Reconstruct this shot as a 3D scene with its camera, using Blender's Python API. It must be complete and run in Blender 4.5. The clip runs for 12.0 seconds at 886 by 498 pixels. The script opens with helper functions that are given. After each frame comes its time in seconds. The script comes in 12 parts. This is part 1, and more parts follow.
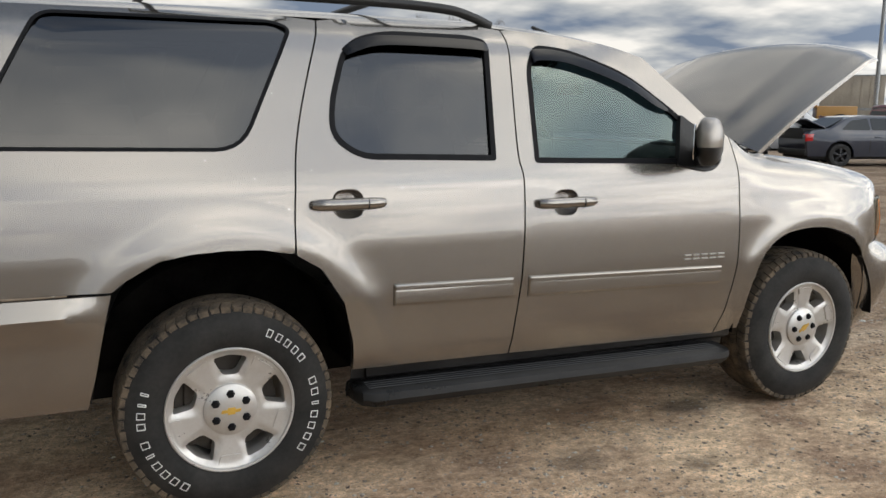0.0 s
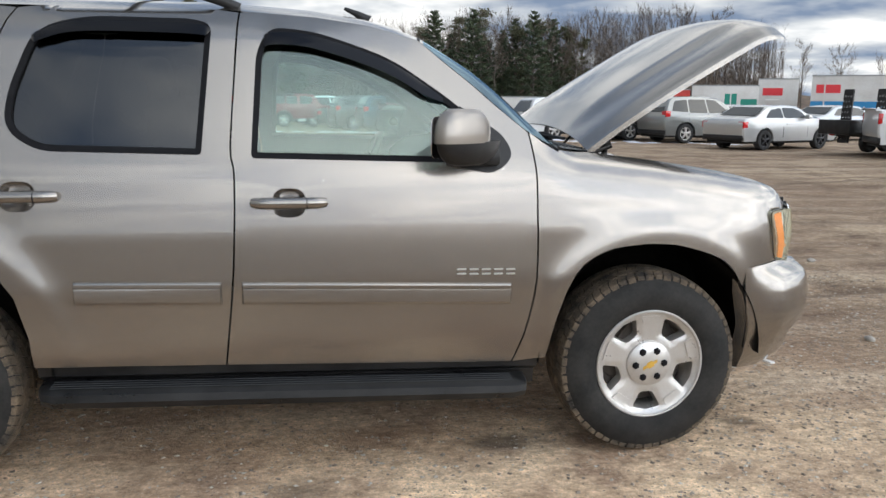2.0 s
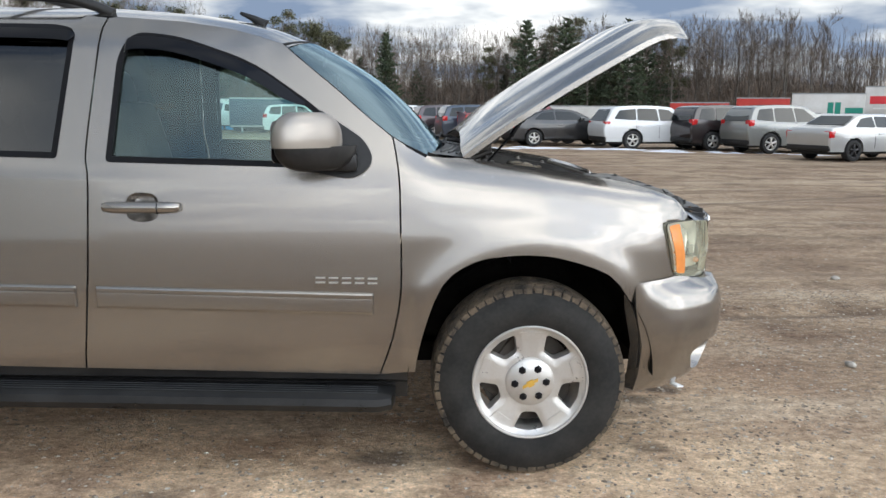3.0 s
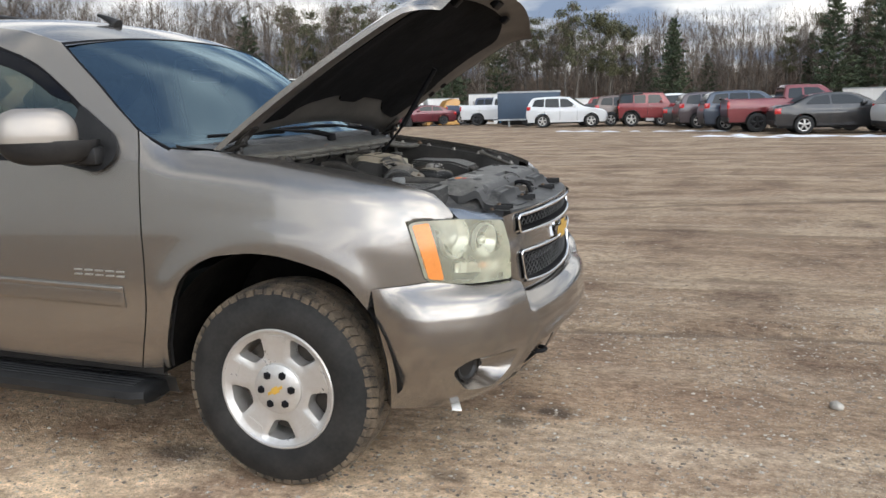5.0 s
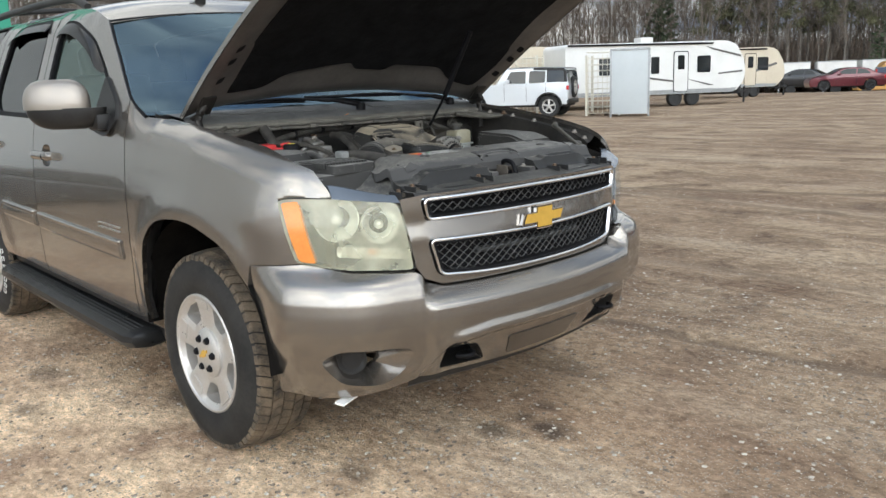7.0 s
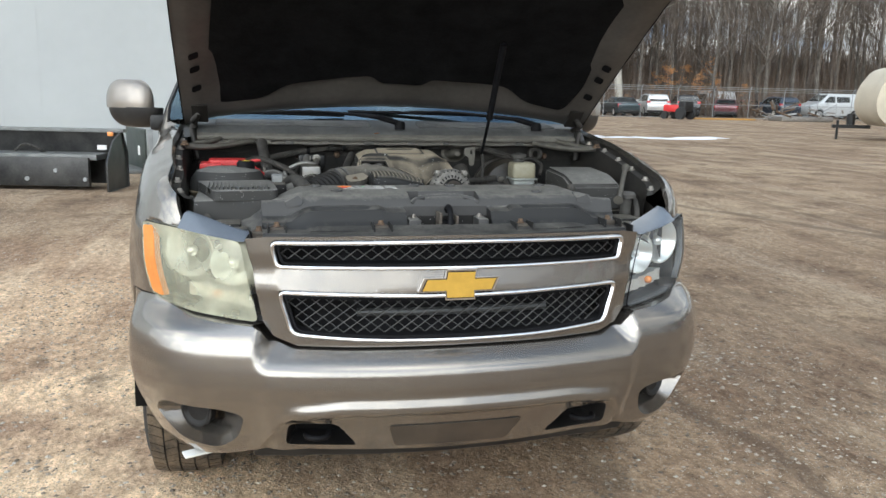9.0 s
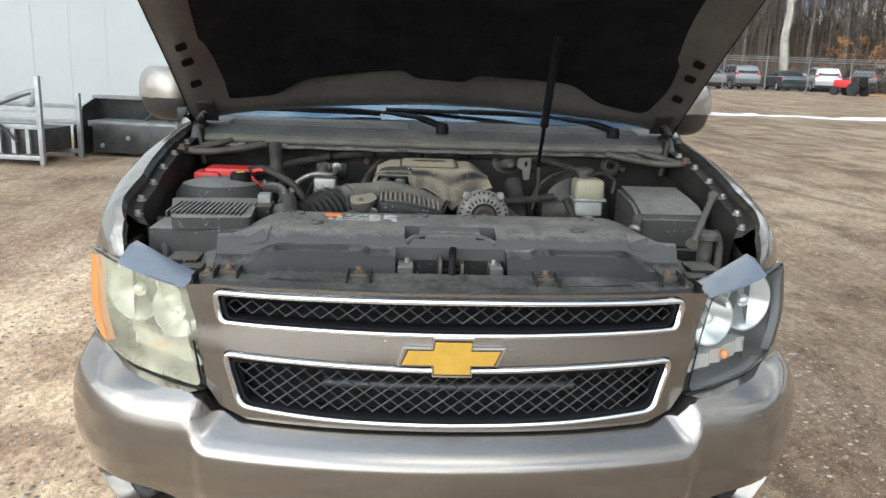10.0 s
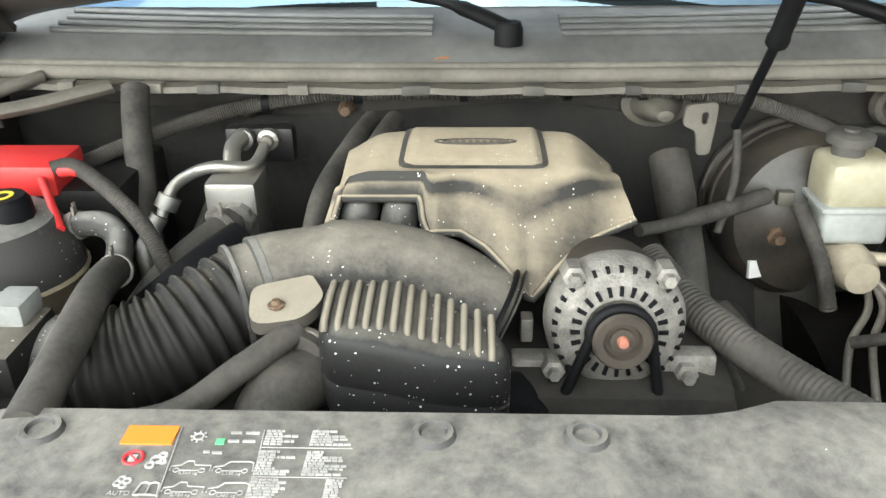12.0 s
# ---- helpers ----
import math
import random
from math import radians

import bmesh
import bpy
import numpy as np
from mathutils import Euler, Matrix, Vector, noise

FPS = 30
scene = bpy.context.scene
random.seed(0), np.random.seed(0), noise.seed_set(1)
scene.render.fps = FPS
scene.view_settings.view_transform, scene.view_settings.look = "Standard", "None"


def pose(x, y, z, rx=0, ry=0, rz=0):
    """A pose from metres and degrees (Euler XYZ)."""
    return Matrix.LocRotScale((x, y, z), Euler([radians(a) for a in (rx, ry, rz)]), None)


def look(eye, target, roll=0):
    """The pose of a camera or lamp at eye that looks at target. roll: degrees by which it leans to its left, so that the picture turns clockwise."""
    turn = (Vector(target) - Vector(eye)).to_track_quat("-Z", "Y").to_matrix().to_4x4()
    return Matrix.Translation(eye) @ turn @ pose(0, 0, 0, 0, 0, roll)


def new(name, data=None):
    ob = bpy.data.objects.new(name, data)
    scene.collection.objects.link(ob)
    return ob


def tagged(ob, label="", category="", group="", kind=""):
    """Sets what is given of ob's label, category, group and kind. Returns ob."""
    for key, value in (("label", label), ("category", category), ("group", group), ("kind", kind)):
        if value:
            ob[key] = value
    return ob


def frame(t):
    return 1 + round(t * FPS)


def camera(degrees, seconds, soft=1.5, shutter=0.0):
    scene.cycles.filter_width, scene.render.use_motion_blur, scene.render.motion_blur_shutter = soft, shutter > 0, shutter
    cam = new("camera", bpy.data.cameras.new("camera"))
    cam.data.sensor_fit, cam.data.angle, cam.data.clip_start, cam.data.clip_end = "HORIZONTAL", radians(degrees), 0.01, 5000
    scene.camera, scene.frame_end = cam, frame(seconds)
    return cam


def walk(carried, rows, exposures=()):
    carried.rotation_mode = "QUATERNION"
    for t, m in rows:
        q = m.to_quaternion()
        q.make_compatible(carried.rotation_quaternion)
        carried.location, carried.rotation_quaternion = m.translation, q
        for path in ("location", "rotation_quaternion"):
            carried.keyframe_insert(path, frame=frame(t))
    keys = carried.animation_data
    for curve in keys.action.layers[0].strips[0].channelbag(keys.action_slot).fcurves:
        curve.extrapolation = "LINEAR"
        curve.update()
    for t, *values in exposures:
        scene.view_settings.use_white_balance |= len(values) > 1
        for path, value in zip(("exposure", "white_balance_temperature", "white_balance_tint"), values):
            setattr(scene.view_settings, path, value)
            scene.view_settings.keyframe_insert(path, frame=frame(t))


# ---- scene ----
cam = camera(57.0, 12.0)
PATH = [
    (0, (-3.465, -3.909, 1.503), (-2.627, -2.124, 1.17), 0.4),
    (0.5, (-2.985, -4.032, 1.507), (-2.274, -2.193, 1.17), 0.4),
    (1, (-2.468, -4.089, 1.518), (-1.869, -2.21, 1.182), 0.3),
    (1.5, (-1.956, -4.159, 1.517), (-1.496, -2.243, 1.172), 0.4),
    (2, (-1.436, -4.149, 1.512), (-1.115, -2.208, 1.155), 0.5),
    (2.5, (-0.993, -4.093, 1.518), (-0.76, -2.14, 1.159), 0.7),
    (3, (-0.502, -4.13, 1.496), (-0.414, -2.16, 1.16), 0.4),
    (3.5, (-0.024, -4.007, 1.498), (-0.083, -2.038, 1.151), -0.0),
    (3.7, (0.177, -3.954, 1.475), (0.043, -1.988, 1.139), -0.4),
    (5.3, (1.823, -3.504, 1.457), (1.057, -1.691, 1.102), -2.0),
    (5.5, (1.977, -3.438, 1.471), (1.105, -1.674, 1.111), -2.4),
    (6, (2.293, -3.079, 1.442), (1.235, -1.431, 1.037), -2.4),
    (6.5, (2.639, -2.729, 1.409), (1.406, -1.211, 0.99), -2.4),
    (7, (2.9, -2.355, 1.416), (1.463, -1.023, 1.016), -2.0),
    (7.2, (2.957, -2.147, 1.412), (1.445, -0.899, 1.019), -1.6),
    (8.8, (3.191, -0.777, 1.459), (1.305, -0.226, 1.084), 1.1),
    (9, (3.169, -0.593, 1.456), (1.258, -0.135, 1.08), 1.3),
    (9.5, (2.967, -0.296, 1.503), (1.015, -0.07, 1.13), 2.7),
    (10, (2.637, -0.129, 1.56), (0.693, -0.017, 1.102), 2.0),
    (10.5, (2.241, 0.025, 1.582), (0.349, 0.064, 0.935), 2.1),
    (10.8, (1.988, 0.021, 1.604), (0.085, 0.015, 0.987), 2.5),
    (11, (1.816, 0.012, 1.598), (-0.089, -0.023, 0.992), 1.8),
    (11.1, (1.722, 0.008, 1.613), (-0.177, -0.042, 0.987), 1.0),
    (11.3, (1.536, -0.03, 1.614), (-0.348, -0.06, 0.941), 1.6),
    (11.5, (1.387, -0.036, 1.616), (-0.471, -0.064, 0.877), 0.15),
    (12, (1.057, -0.037, 1.580), (-0.731, -0.107, 0.685), -0.7),
]
# stops by time: the clip opens up over the dark engine
EXPOSURES = [(0, 0.64, 6750, 9), (2.0, 1.02, 6400, 9), (3.5, 1.16, 6350, 8), (5.5, 1.22, 6550, 10), (7.0, 1.28, 6500, 7), (9.5, 1.46, 6450, 6), (10.5, 1.76, 6550, 6), (11, 2.10, 6750, 6), (11.5, 2.66, 6950, 5), (12, 2.80, 7000, 4)]
walk(cam, [(t, look(eye, target, roll)) for t, eye, target, roll in PATH],
     exposures=EXPOSURES)

from mathutils import geometry

# ---- light ----
SUN_EL, SUN_AZ = 28.0, -36.0          # degrees: height, and heading from which the sun shines (0 = +x, 90 = +y)
world = bpy.data.worlds.new("world")
scene.world = world
world.use_nodes = True
wn, wl = world.node_tree.nodes, world.node_tree.links
sky = wn.new("ShaderNodeTexSky")
sky.sky_type, sky.sun_disc = "NISHITA", False
sky.sun_elevation, sky.sun_rotation = radians(SUN_EL), radians(90 - SUN_AZ)
tc = wn.new("ShaderNodeTexCoord")
sep = wn.new("ShaderNodeSeparateXYZ")
wl.new(tc.outputs["Generated"], sep.inputs[0])
# cloud deck: the direction is spread over a flat layer overhead
up = wn.new("ShaderNodeMath"); up.operation = "MAXIMUM"; up.inputs[1].default_value = 0.0
wl.new(sep.outputs["Z"], up.inputs[0])
upb = wn.new("ShaderNodeMath"); upb.operation = "ADD"; upb.inputs[1].default_value = 0.17
wl.new(up.outputs[0], upb.inputs[0])
div = wn.new("ShaderNodeVectorMath"); div.operation = "DIVIDE"
comb = wn.new("ShaderNodeCombineXYZ")
for k in range(3):
    wl.new(upb.outputs[0], comb.inputs[k])
wl.new(tc.outputs["Generated"], div.inputs[0]); wl.new(comb.outputs[0], div.inputs[1])
cl = wn.new("ShaderNodeTexNoise")
cl.inputs["Scale"].default_value, cl.inputs["Detail"].default_value, cl.inputs["Roughness"].default_value = 1.6, 9.0, 0.56
cl.inputs["Distortion"].default_value = 0.35
wl.new(div.outputs[0], cl.inputs["Vector"])
cover = wn.new("ShaderNodeValToRGB")
cover.color_ramp.elements[0].position, cover.color_ramp.elements[1].position = 0.22, 0.42
wl.new(cl.outputs["Fac"], cover.inputs["Fac"])
cl2 = wn.new("ShaderNodeTexNoise")
cl2.inputs["Scale"].default_value, cl2.inputs["Detail"].default_value = 1.9, 5.0
cl2.inputs["Roughness"].default_value = 0.46
off = wn.new("ShaderNodeVectorMath"); off.operation = "ADD"; off.inputs[1].default_value = (7.3, 2.1, 0.4)
wl.new(div.outputs[0], off.inputs[0]); wl.new(off.outputs[0], cl2.inputs["Vector"])
shade = wn.new("ShaderNodeValToRGB")
e = shade.color_ramp.elements
e[0].position, e[0].color = 0.39, (1.7, 2.2, 3.1, 1)
e[1].position, e[1].color = 0.64, (8.6, 8.45, 8.2, 1)
mid = shade.color_ramp.elements.new(0.51); mid.color = (4.5, 4.75, 5.05, 1)
wl.new(cl2.outputs["Fac"], shade.inputs["Fac"])
mixc = wn.new("ShaderNodeMix"); mixc.data_type = "RGBA"
low = wn.new("ShaderNodeMapRange"); low.inputs["From Min"].default_value, low.inputs["From Max"].default_value = 0.14, 0.42
low.inputs["To Min"].default_value, low.inputs["To Max"].default_value = 1.0, 0.0
wl.new(sep.outputs["Z"], low.inputs["Value"])
cov = wn.new("ShaderNodeMath"); cov.operation = "MAXIMUM"
wl.new(cover.outputs["Color"], cov.inputs[0]); wl.new(low.outputs["Result"], cov.inputs[1])
wl.new(cov.outputs[0], mixc.inputs["Factor"])
wl.new(sky.outputs["Color"], mixc.inputs["A"]); wl.new(shade.outputs["Color"], mixc.inputs["B"])
# the cloud layer glows more on the sun's side
SD = Vector((math.cos(radians(SUN_AZ)) * math.cos(radians(SUN_EL)), math.sin(radians(SUN_AZ)) * math.cos(radians(SUN_EL)), math.sin(radians(SUN_EL))))
dot = wn.new("ShaderNodeVectorMath"); dot.operation = "DOT_PRODUCT"; dot.inputs[1].default_value = SD
wl.new(tc.outputs["Generated"], dot.inputs[0])
glow = wn.new("ShaderNodeMapRange"); glow.interpolation_type = "SMOOTHSTEP"
glow.inputs["From Min"].default_value, glow.inputs["From Max"].default_value = 0.15, 1.0
glow.inputs["To Min"].default_value, glow.inputs["To Max"].default_value = 0.54, 1.76
wl.new(dot.outputs["Value"], glow.inputs["Value"])
lit = wn.new("ShaderNodeVectorMath"); lit.operation = "SCALE"
wl.new(mixc.outputs["Result"], lit.inputs[0]); wl.new(glow.outputs["Result"], lit.inputs["Scale"])
# brighter, thinner cloud low over the yard on the sun's side (-y)
near_h = wn.new("ShaderNodeMapRange"); near_h.interpolation_type = "SMOOTHSTEP"
near_h.inputs["From Min"].default_value, near_h.inputs["From Max"].default_value = 0.72, 0.10
wl.new(sep.outputs["Z"], near_h.inputs["Value"])
south = wn.new("ShaderNodeMapRange"); south.interpolation_type = "SMOOTHSTEP"
south.inputs["From Min"].default_value, south.inputs["From Max"].default_value = 0.15, -0.65
wl.new(sep.outputs["Y"], south.inputs["Value"])
both_ = wn.new("ShaderNodeMath"); both_.operation = "MULTIPLY"
wl.new(near_h.outputs["Result"], both_.inputs[0]); wl.new(south.outputs["Result"], both_.inputs[1])
gain = wn.new("ShaderNodeMath"); gain.operation = "MULTIPLY_ADD"; gain.inputs[1].default_value, gain.inputs[2].default_value = 0.60, 1.0
wl.new(both_.outputs[0], gain.inputs[0])
lit2 = wn.new("ShaderNodeVectorMath"); lit2.operation = "SCALE"
wl.new(lit.outputs[0], lit2.inputs[0]); wl.new(gain.outputs[0], lit2.inputs["Scale"])
bgn = wn["Background"]
bgn.inputs["Strength"].default_value = 0.132
wl.new(lit2.outputs[0], bgn.inputs["Color"])

sun = new("sun", bpy.data.lights.new("sun", "SUN"))
sun.data.energy, sun.data.angle, sun.data.color = 0.5, radians(100.0), (1.0, 0.955, 0.88)
sun.matrix_world = look(SD * 50, (0, 0, 0))


# ---- materials ----
def mat(name, color, rough=0.6, metal=0.0, vary=0.0, scale=8.0, bump=0.0, bump_scale=60.0, coat=0.0, rough_var=0.0, tint=None, spec=0.5, sheen_dirt=0.0):
    """A surface: base colour with two scales of variation, roughness, relief; tint is the second colour."""
    m = bpy.data.materials.new(name)
    m.use_nodes = True
    n, l = m.node_tree.nodes, m.node_tree.links
    b = n["Principled BSDF"]
    b.inputs["Roughness"].default_value, b.inputs["Metallic"].default_value = rough, metal
    b.inputs["Specular IOR Level"].default_value = spec
    b.inputs["Coat Weight"].default_value, b.inputs["Coat Roughness"].default_value = coat, 0.03
    b.inputs["Base Color"].default_value = (*color, 1)
    co = n.new("ShaderNodeTexCoord")
    if vary or tint or rough_var:
        a = n.new("ShaderNodeTexNoise"); a.inputs["Scale"].default_value = scale; a.inputs["Detail"].default_value = 6
        c = n.new("ShaderNodeTexNoise"); c.inputs["Scale"].default_value = scale * 9; c.inputs["Detail"].default_value = 4
        l.new(co.outputs["Object"], a.inputs["Vector"]); l.new(co.outputs["Object"], c.inputs["Vector"])
        s = n.new("ShaderNodeMath"); s.operation = "MULTIPLY_ADD"; s.inputs[1].default_value = 0.35
        l.new(c.outputs["Fac"], s.inputs[0]); l.new(a.outputs["Fac"], s.inputs[2])
        r = n.new("ShaderNodeValToRGB")
        r.color_ramp.elements[0].position, r.color_ramp.elements[1].position = 0.45, 0.95
        lo = tuple(max(0, v * (1 - vary)) for v in color)
        hi = tint if tint else tuple(min(1, v * (1 + vary)) for v in color)
        r.color_ramp.elements[0].color, r.color_ramp.elements[1].color = (*lo, 1), (*hi, 1)
        l.new(s.outputs[0], r.inputs["Fac"]); l.new(r.outputs["Color"], b.inputs["Base Color"])
        if rough_var:
            q = n.new("ShaderNodeMapRange")
            q.inputs["To Min"].default_value, q.inputs["To Max"].default_value = max(0.02, rough - rough_var), min(1, rough + rough_var)
            q.inputs["From Min"].default_value, q.inputs["From Max"].default_value = 0.4, 0.95
            l.new(s.outputs[0], q.inputs["Value"]); l.new(q.outputs["Result"], b.inputs["Roughness"])
    if bump:
        t = n.new("ShaderNodeTexNoise"); t.inputs["Scale"].default_value = bump_scale; t.inputs["Detail"].default_value = 5
        l.new(co.outputs["Object"], t.inputs["Vector"])
        u = n.new("ShaderNodeBump"); u.inputs["Strength"].default_value = bump; u.inputs["Distance"].default_value = 0.01
        l.new(t.outputs["Fac"], u.inputs["Height"]); l.new(u.outputs["Normal"], b.inputs["Normal"])
    return m


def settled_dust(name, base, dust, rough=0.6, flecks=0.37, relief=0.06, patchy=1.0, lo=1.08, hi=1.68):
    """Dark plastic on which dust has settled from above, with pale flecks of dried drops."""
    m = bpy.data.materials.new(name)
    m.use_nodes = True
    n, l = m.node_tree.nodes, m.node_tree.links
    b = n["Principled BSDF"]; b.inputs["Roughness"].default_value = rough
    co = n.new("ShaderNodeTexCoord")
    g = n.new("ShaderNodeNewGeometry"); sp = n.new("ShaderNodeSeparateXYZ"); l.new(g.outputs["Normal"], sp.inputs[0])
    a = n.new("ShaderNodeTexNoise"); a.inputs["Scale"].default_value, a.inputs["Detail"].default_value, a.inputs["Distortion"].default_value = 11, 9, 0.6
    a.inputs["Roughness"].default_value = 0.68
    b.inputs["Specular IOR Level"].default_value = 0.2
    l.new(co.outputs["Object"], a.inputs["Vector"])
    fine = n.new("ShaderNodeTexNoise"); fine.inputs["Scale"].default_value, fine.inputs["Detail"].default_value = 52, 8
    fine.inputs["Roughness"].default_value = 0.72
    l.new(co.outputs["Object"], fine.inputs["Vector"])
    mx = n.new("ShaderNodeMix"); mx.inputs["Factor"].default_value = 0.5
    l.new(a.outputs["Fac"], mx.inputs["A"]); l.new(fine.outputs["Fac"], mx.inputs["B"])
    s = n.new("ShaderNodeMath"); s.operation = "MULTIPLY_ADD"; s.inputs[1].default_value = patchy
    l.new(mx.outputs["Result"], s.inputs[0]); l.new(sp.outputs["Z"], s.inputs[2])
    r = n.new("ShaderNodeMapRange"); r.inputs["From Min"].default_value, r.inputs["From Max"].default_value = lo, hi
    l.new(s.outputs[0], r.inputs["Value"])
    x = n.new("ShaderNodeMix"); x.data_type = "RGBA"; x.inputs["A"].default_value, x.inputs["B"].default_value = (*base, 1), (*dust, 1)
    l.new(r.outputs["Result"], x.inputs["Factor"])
    v = n.new("ShaderNodeTexVoronoi"); v.inputs["Scale"].default_value = 190
    l.new(co.outputs["Object"], v.inputs["Vector"])
    hv = n.new("ShaderNodeSeparateColor"); l.new(v.outputs["Color"], hv.inputs[0])
    q = n.new("ShaderNodeMath"); q.operation = "LESS_THAN"
    l.new(v.outputs["Distance"], q.inputs[0])
    sz = n.new("ShaderNodeMapRange"); sz.inputs["To Min"].default_value, sz.inputs["To Max"].default_value = 0.05, 0.24
    big = n.new("ShaderNodeTexNoise"); big.inputs["Scale"].default_value = 11
    l.new(co.outputs["Object"], big.inputs["Vector"])
    l.new(hv.outputs[1], sz.inputs["Value"]); l.new(sz.outputs["Result"], q.inputs[1])
    few = n.new("ShaderNodeMath"); few.operation = "MULTIPLY"; l.new(hv.outputs[0], few.inputs[0]); l.new(big.outputs["Fac"], few.inputs[1])
    few2 = n.new("ShaderNodeMath"); few2.operation = "GREATER_THAN"; few2.inputs[1].default_value = flecks; l.new(few.outputs[0], few2.inputs[0])
    sk = n.new("ShaderNodeMath"); sk.operation = "MULTIPLY"; l.new(q.outputs[0], sk.inputs[0]); l.new(few2.outputs[0], sk.inputs[1])
    y = n.new("ShaderNodeMix"); y.data_type = "RGBA"; y.inputs["B"].default_value = (0.55, 0.54, 0.52, 1)
    l.new(sk.outputs[0], y.inputs["Factor"]); l.new(x.outputs["Result"], y.inputs["A"]); l.new(y.outputs["Result"], b.inputs["Base Color"])
    t = n.new("ShaderNodeTexNoise"); t.inputs["Scale"].default_value = 220
    l.new(co.outputs["Object"], t.inputs["Vector"])
    u = n.new("ShaderNodeBump"); u.inputs["Strength"].default_value = relief; u.inputs["Distance"].default_value = 0.01
    l.new(t.outputs["Fac"], u.inputs["Height"]); l.new(u.outputs["Normal"], b.inputs["Normal"])
    return m


def glass(name, tint, gloss=1.0, ior=1.75):
    """A thin pane: tinted see-through with a mirror coat that grows at grazing angles."""
    m = bpy.data.materials.new(name)
    m.use_nodes = True
    n, l = m.node_tree.nodes, m.node_tree.links
    n.remove(n["Principled BSDF"])
    t = n.new("ShaderNodeBsdfTransparent"); t.inputs["Color"].default_value = (*tint, 1)
    g = n.new("ShaderNodeBsdfGlossy"); g.inputs["Roughness"].default_value = 0.015
    g.inputs["Color"].default_value = (*gloss, 1) if isinstance(gloss, tuple) else (gloss, gloss, gloss, 1)
    f = n.new("ShaderNodeFresnel"); f.inputs["IOR"].default_value = ior
    mx = n.new("ShaderNodeMixShader")
    l.new(f.outputs[0], mx.inputs["Fac"]); l.new(t.outputs[0], mx.inputs[1]); l.new(g.outputs[0], mx.inputs[2])
    l.new(mx.outputs[0], n["Material Output"].inputs["Surface"])
    return m


def paint(name, color, flake=0.5, rough=0.34, dirt=(0.30, 0.24, 0.19), dirt_amount=0.35):
    """Metallic car paint under a clear coat, with road dirt that lies in a mottled film, thicker near the sills and arches."""
    m = bpy.data.materials.new(name)
    m.use_nodes = True
    n, l = m.node_tree.nodes, m.node_tree.links
    b = n["Principled BSDF"]
    b.inputs["Metallic"].default_value = flake
    b.inputs["Roughness"].default_value = rough
    b.inputs["Coat Weight"].default_value, b.inputs["Coat Roughness"].default_value = 1.0, 0.045
    co = n.new("ShaderNodeTexCoord")
    a = n.new("ShaderNodeTexNoise"); a.inputs["Scale"].default_value = 1.7; a.inputs["Detail"].default_value = 8; a.inputs["Roughness"].default_value = 0.62
    l.new(co.outputs["Object"], a.inputs["Vector"])
    c = n.new("ShaderNodeTexNoise"); c.inputs["Scale"].default_value = 900; c.inputs["Detail"].default_value = 1
    l.new(co.outputs["Object"], c.inputs["Vector"])
    fl = n.new("ShaderNodeMix"); fl.data_type = "RGBA"
    fl.inputs["A"].default_value = (*[v * 0.9 for v in color], 1); fl.inputs["B"].default_value = (*[v * 1.1 for v in color], 1)
    l.new(c.outputs["Fac"], fl.inputs["Factor"])
    r = n.new("ShaderNodeMapRange"); r.inputs["From Min"].default_value, r.inputs["From Max"].default_value = 0.42, 0.8
    r.inputs["To Max"].default_value = dirt_amount
    l.new(a.outputs["Fac"], r.inputs["Value"])
    d = n.new("ShaderNodeMix"); d.data_type = "RGBA"; d.inputs["B"].default_value = (*dirt, 1)
    l.new(r.outputs["Result"], d.inputs["Factor"]); l.new(fl.outputs["Result"], d.inputs["A"]); v = n.new("ShaderNodeTexVoronoi"); v.inputs["Scale"].default_value = 42
    l.new(co.outputs["Object"], v.inputs["Vector"])
    sp = n.new("ShaderNodeSeparateColor"); l.new(v.outputs["Color"], sp.inputs[0])
    near_ = n.new("ShaderNodeMath"); near_.operation = "LESS_THAN"; near_.inputs[1].default_value = 0.085; l.new(v.outputs["Distance"], near_.inputs[0])
    few = n.new("ShaderNodeMath"); few.operation = "GREATER_THAN"; few.inputs[1].default_value = 0.95; l.new(sp.outputs[0], few.inputs[0])
    chip = n.new("ShaderNodeMath"); chip.operation = "MULTIPLY"; l.new(near_.outputs[0], chip.inputs[0]); l.new(few.outputs[0], chip.inputs[1])
    ch = n.new("ShaderNodeMix"); ch.data_type = "RGBA"; ch.inputs["B"].default_value = (0.55, 0.53, 0.50, 1)
    l.new(chip.outputs[0], ch.inputs["Factor"]); l.new(d.outputs["Result"], ch.inputs["A"]); l.new(ch.outputs["Result"], b.inputs["Base Color"])
    return m


M_PAINT = paint("mocha_metallic_paint", (0.248, 0.229, 0.206), flake=0.88, rough=0.265, dirt_amount=0.14)
M_BLACK = mat("black_plastic", (0.009, 0.009, 0.010), 0.42, spec=0.35, vary=0.4, scale=6, tint=(0.024, 0.023, 0.022), bump=0.05, bump_scale=300)
M_TRIM = mat("black_rubber_trim", (0.006, 0.006, 0.007), 0.55, spec=0.12, vary=0.3, scale=30)
M_GLOSSBLACK = mat("smoked_acrylic", (0.003, 0.003, 0.004), 0.06, spec=0.22)
M_TYRE = mat("worn_tyre_rubber", (0.013, 0.0125, 0.012), 0.78, spec=0.3, vary=0.3, scale=7, tint=(0.032, 0.030, 0.027), bump=0.08, bump_scale=120)
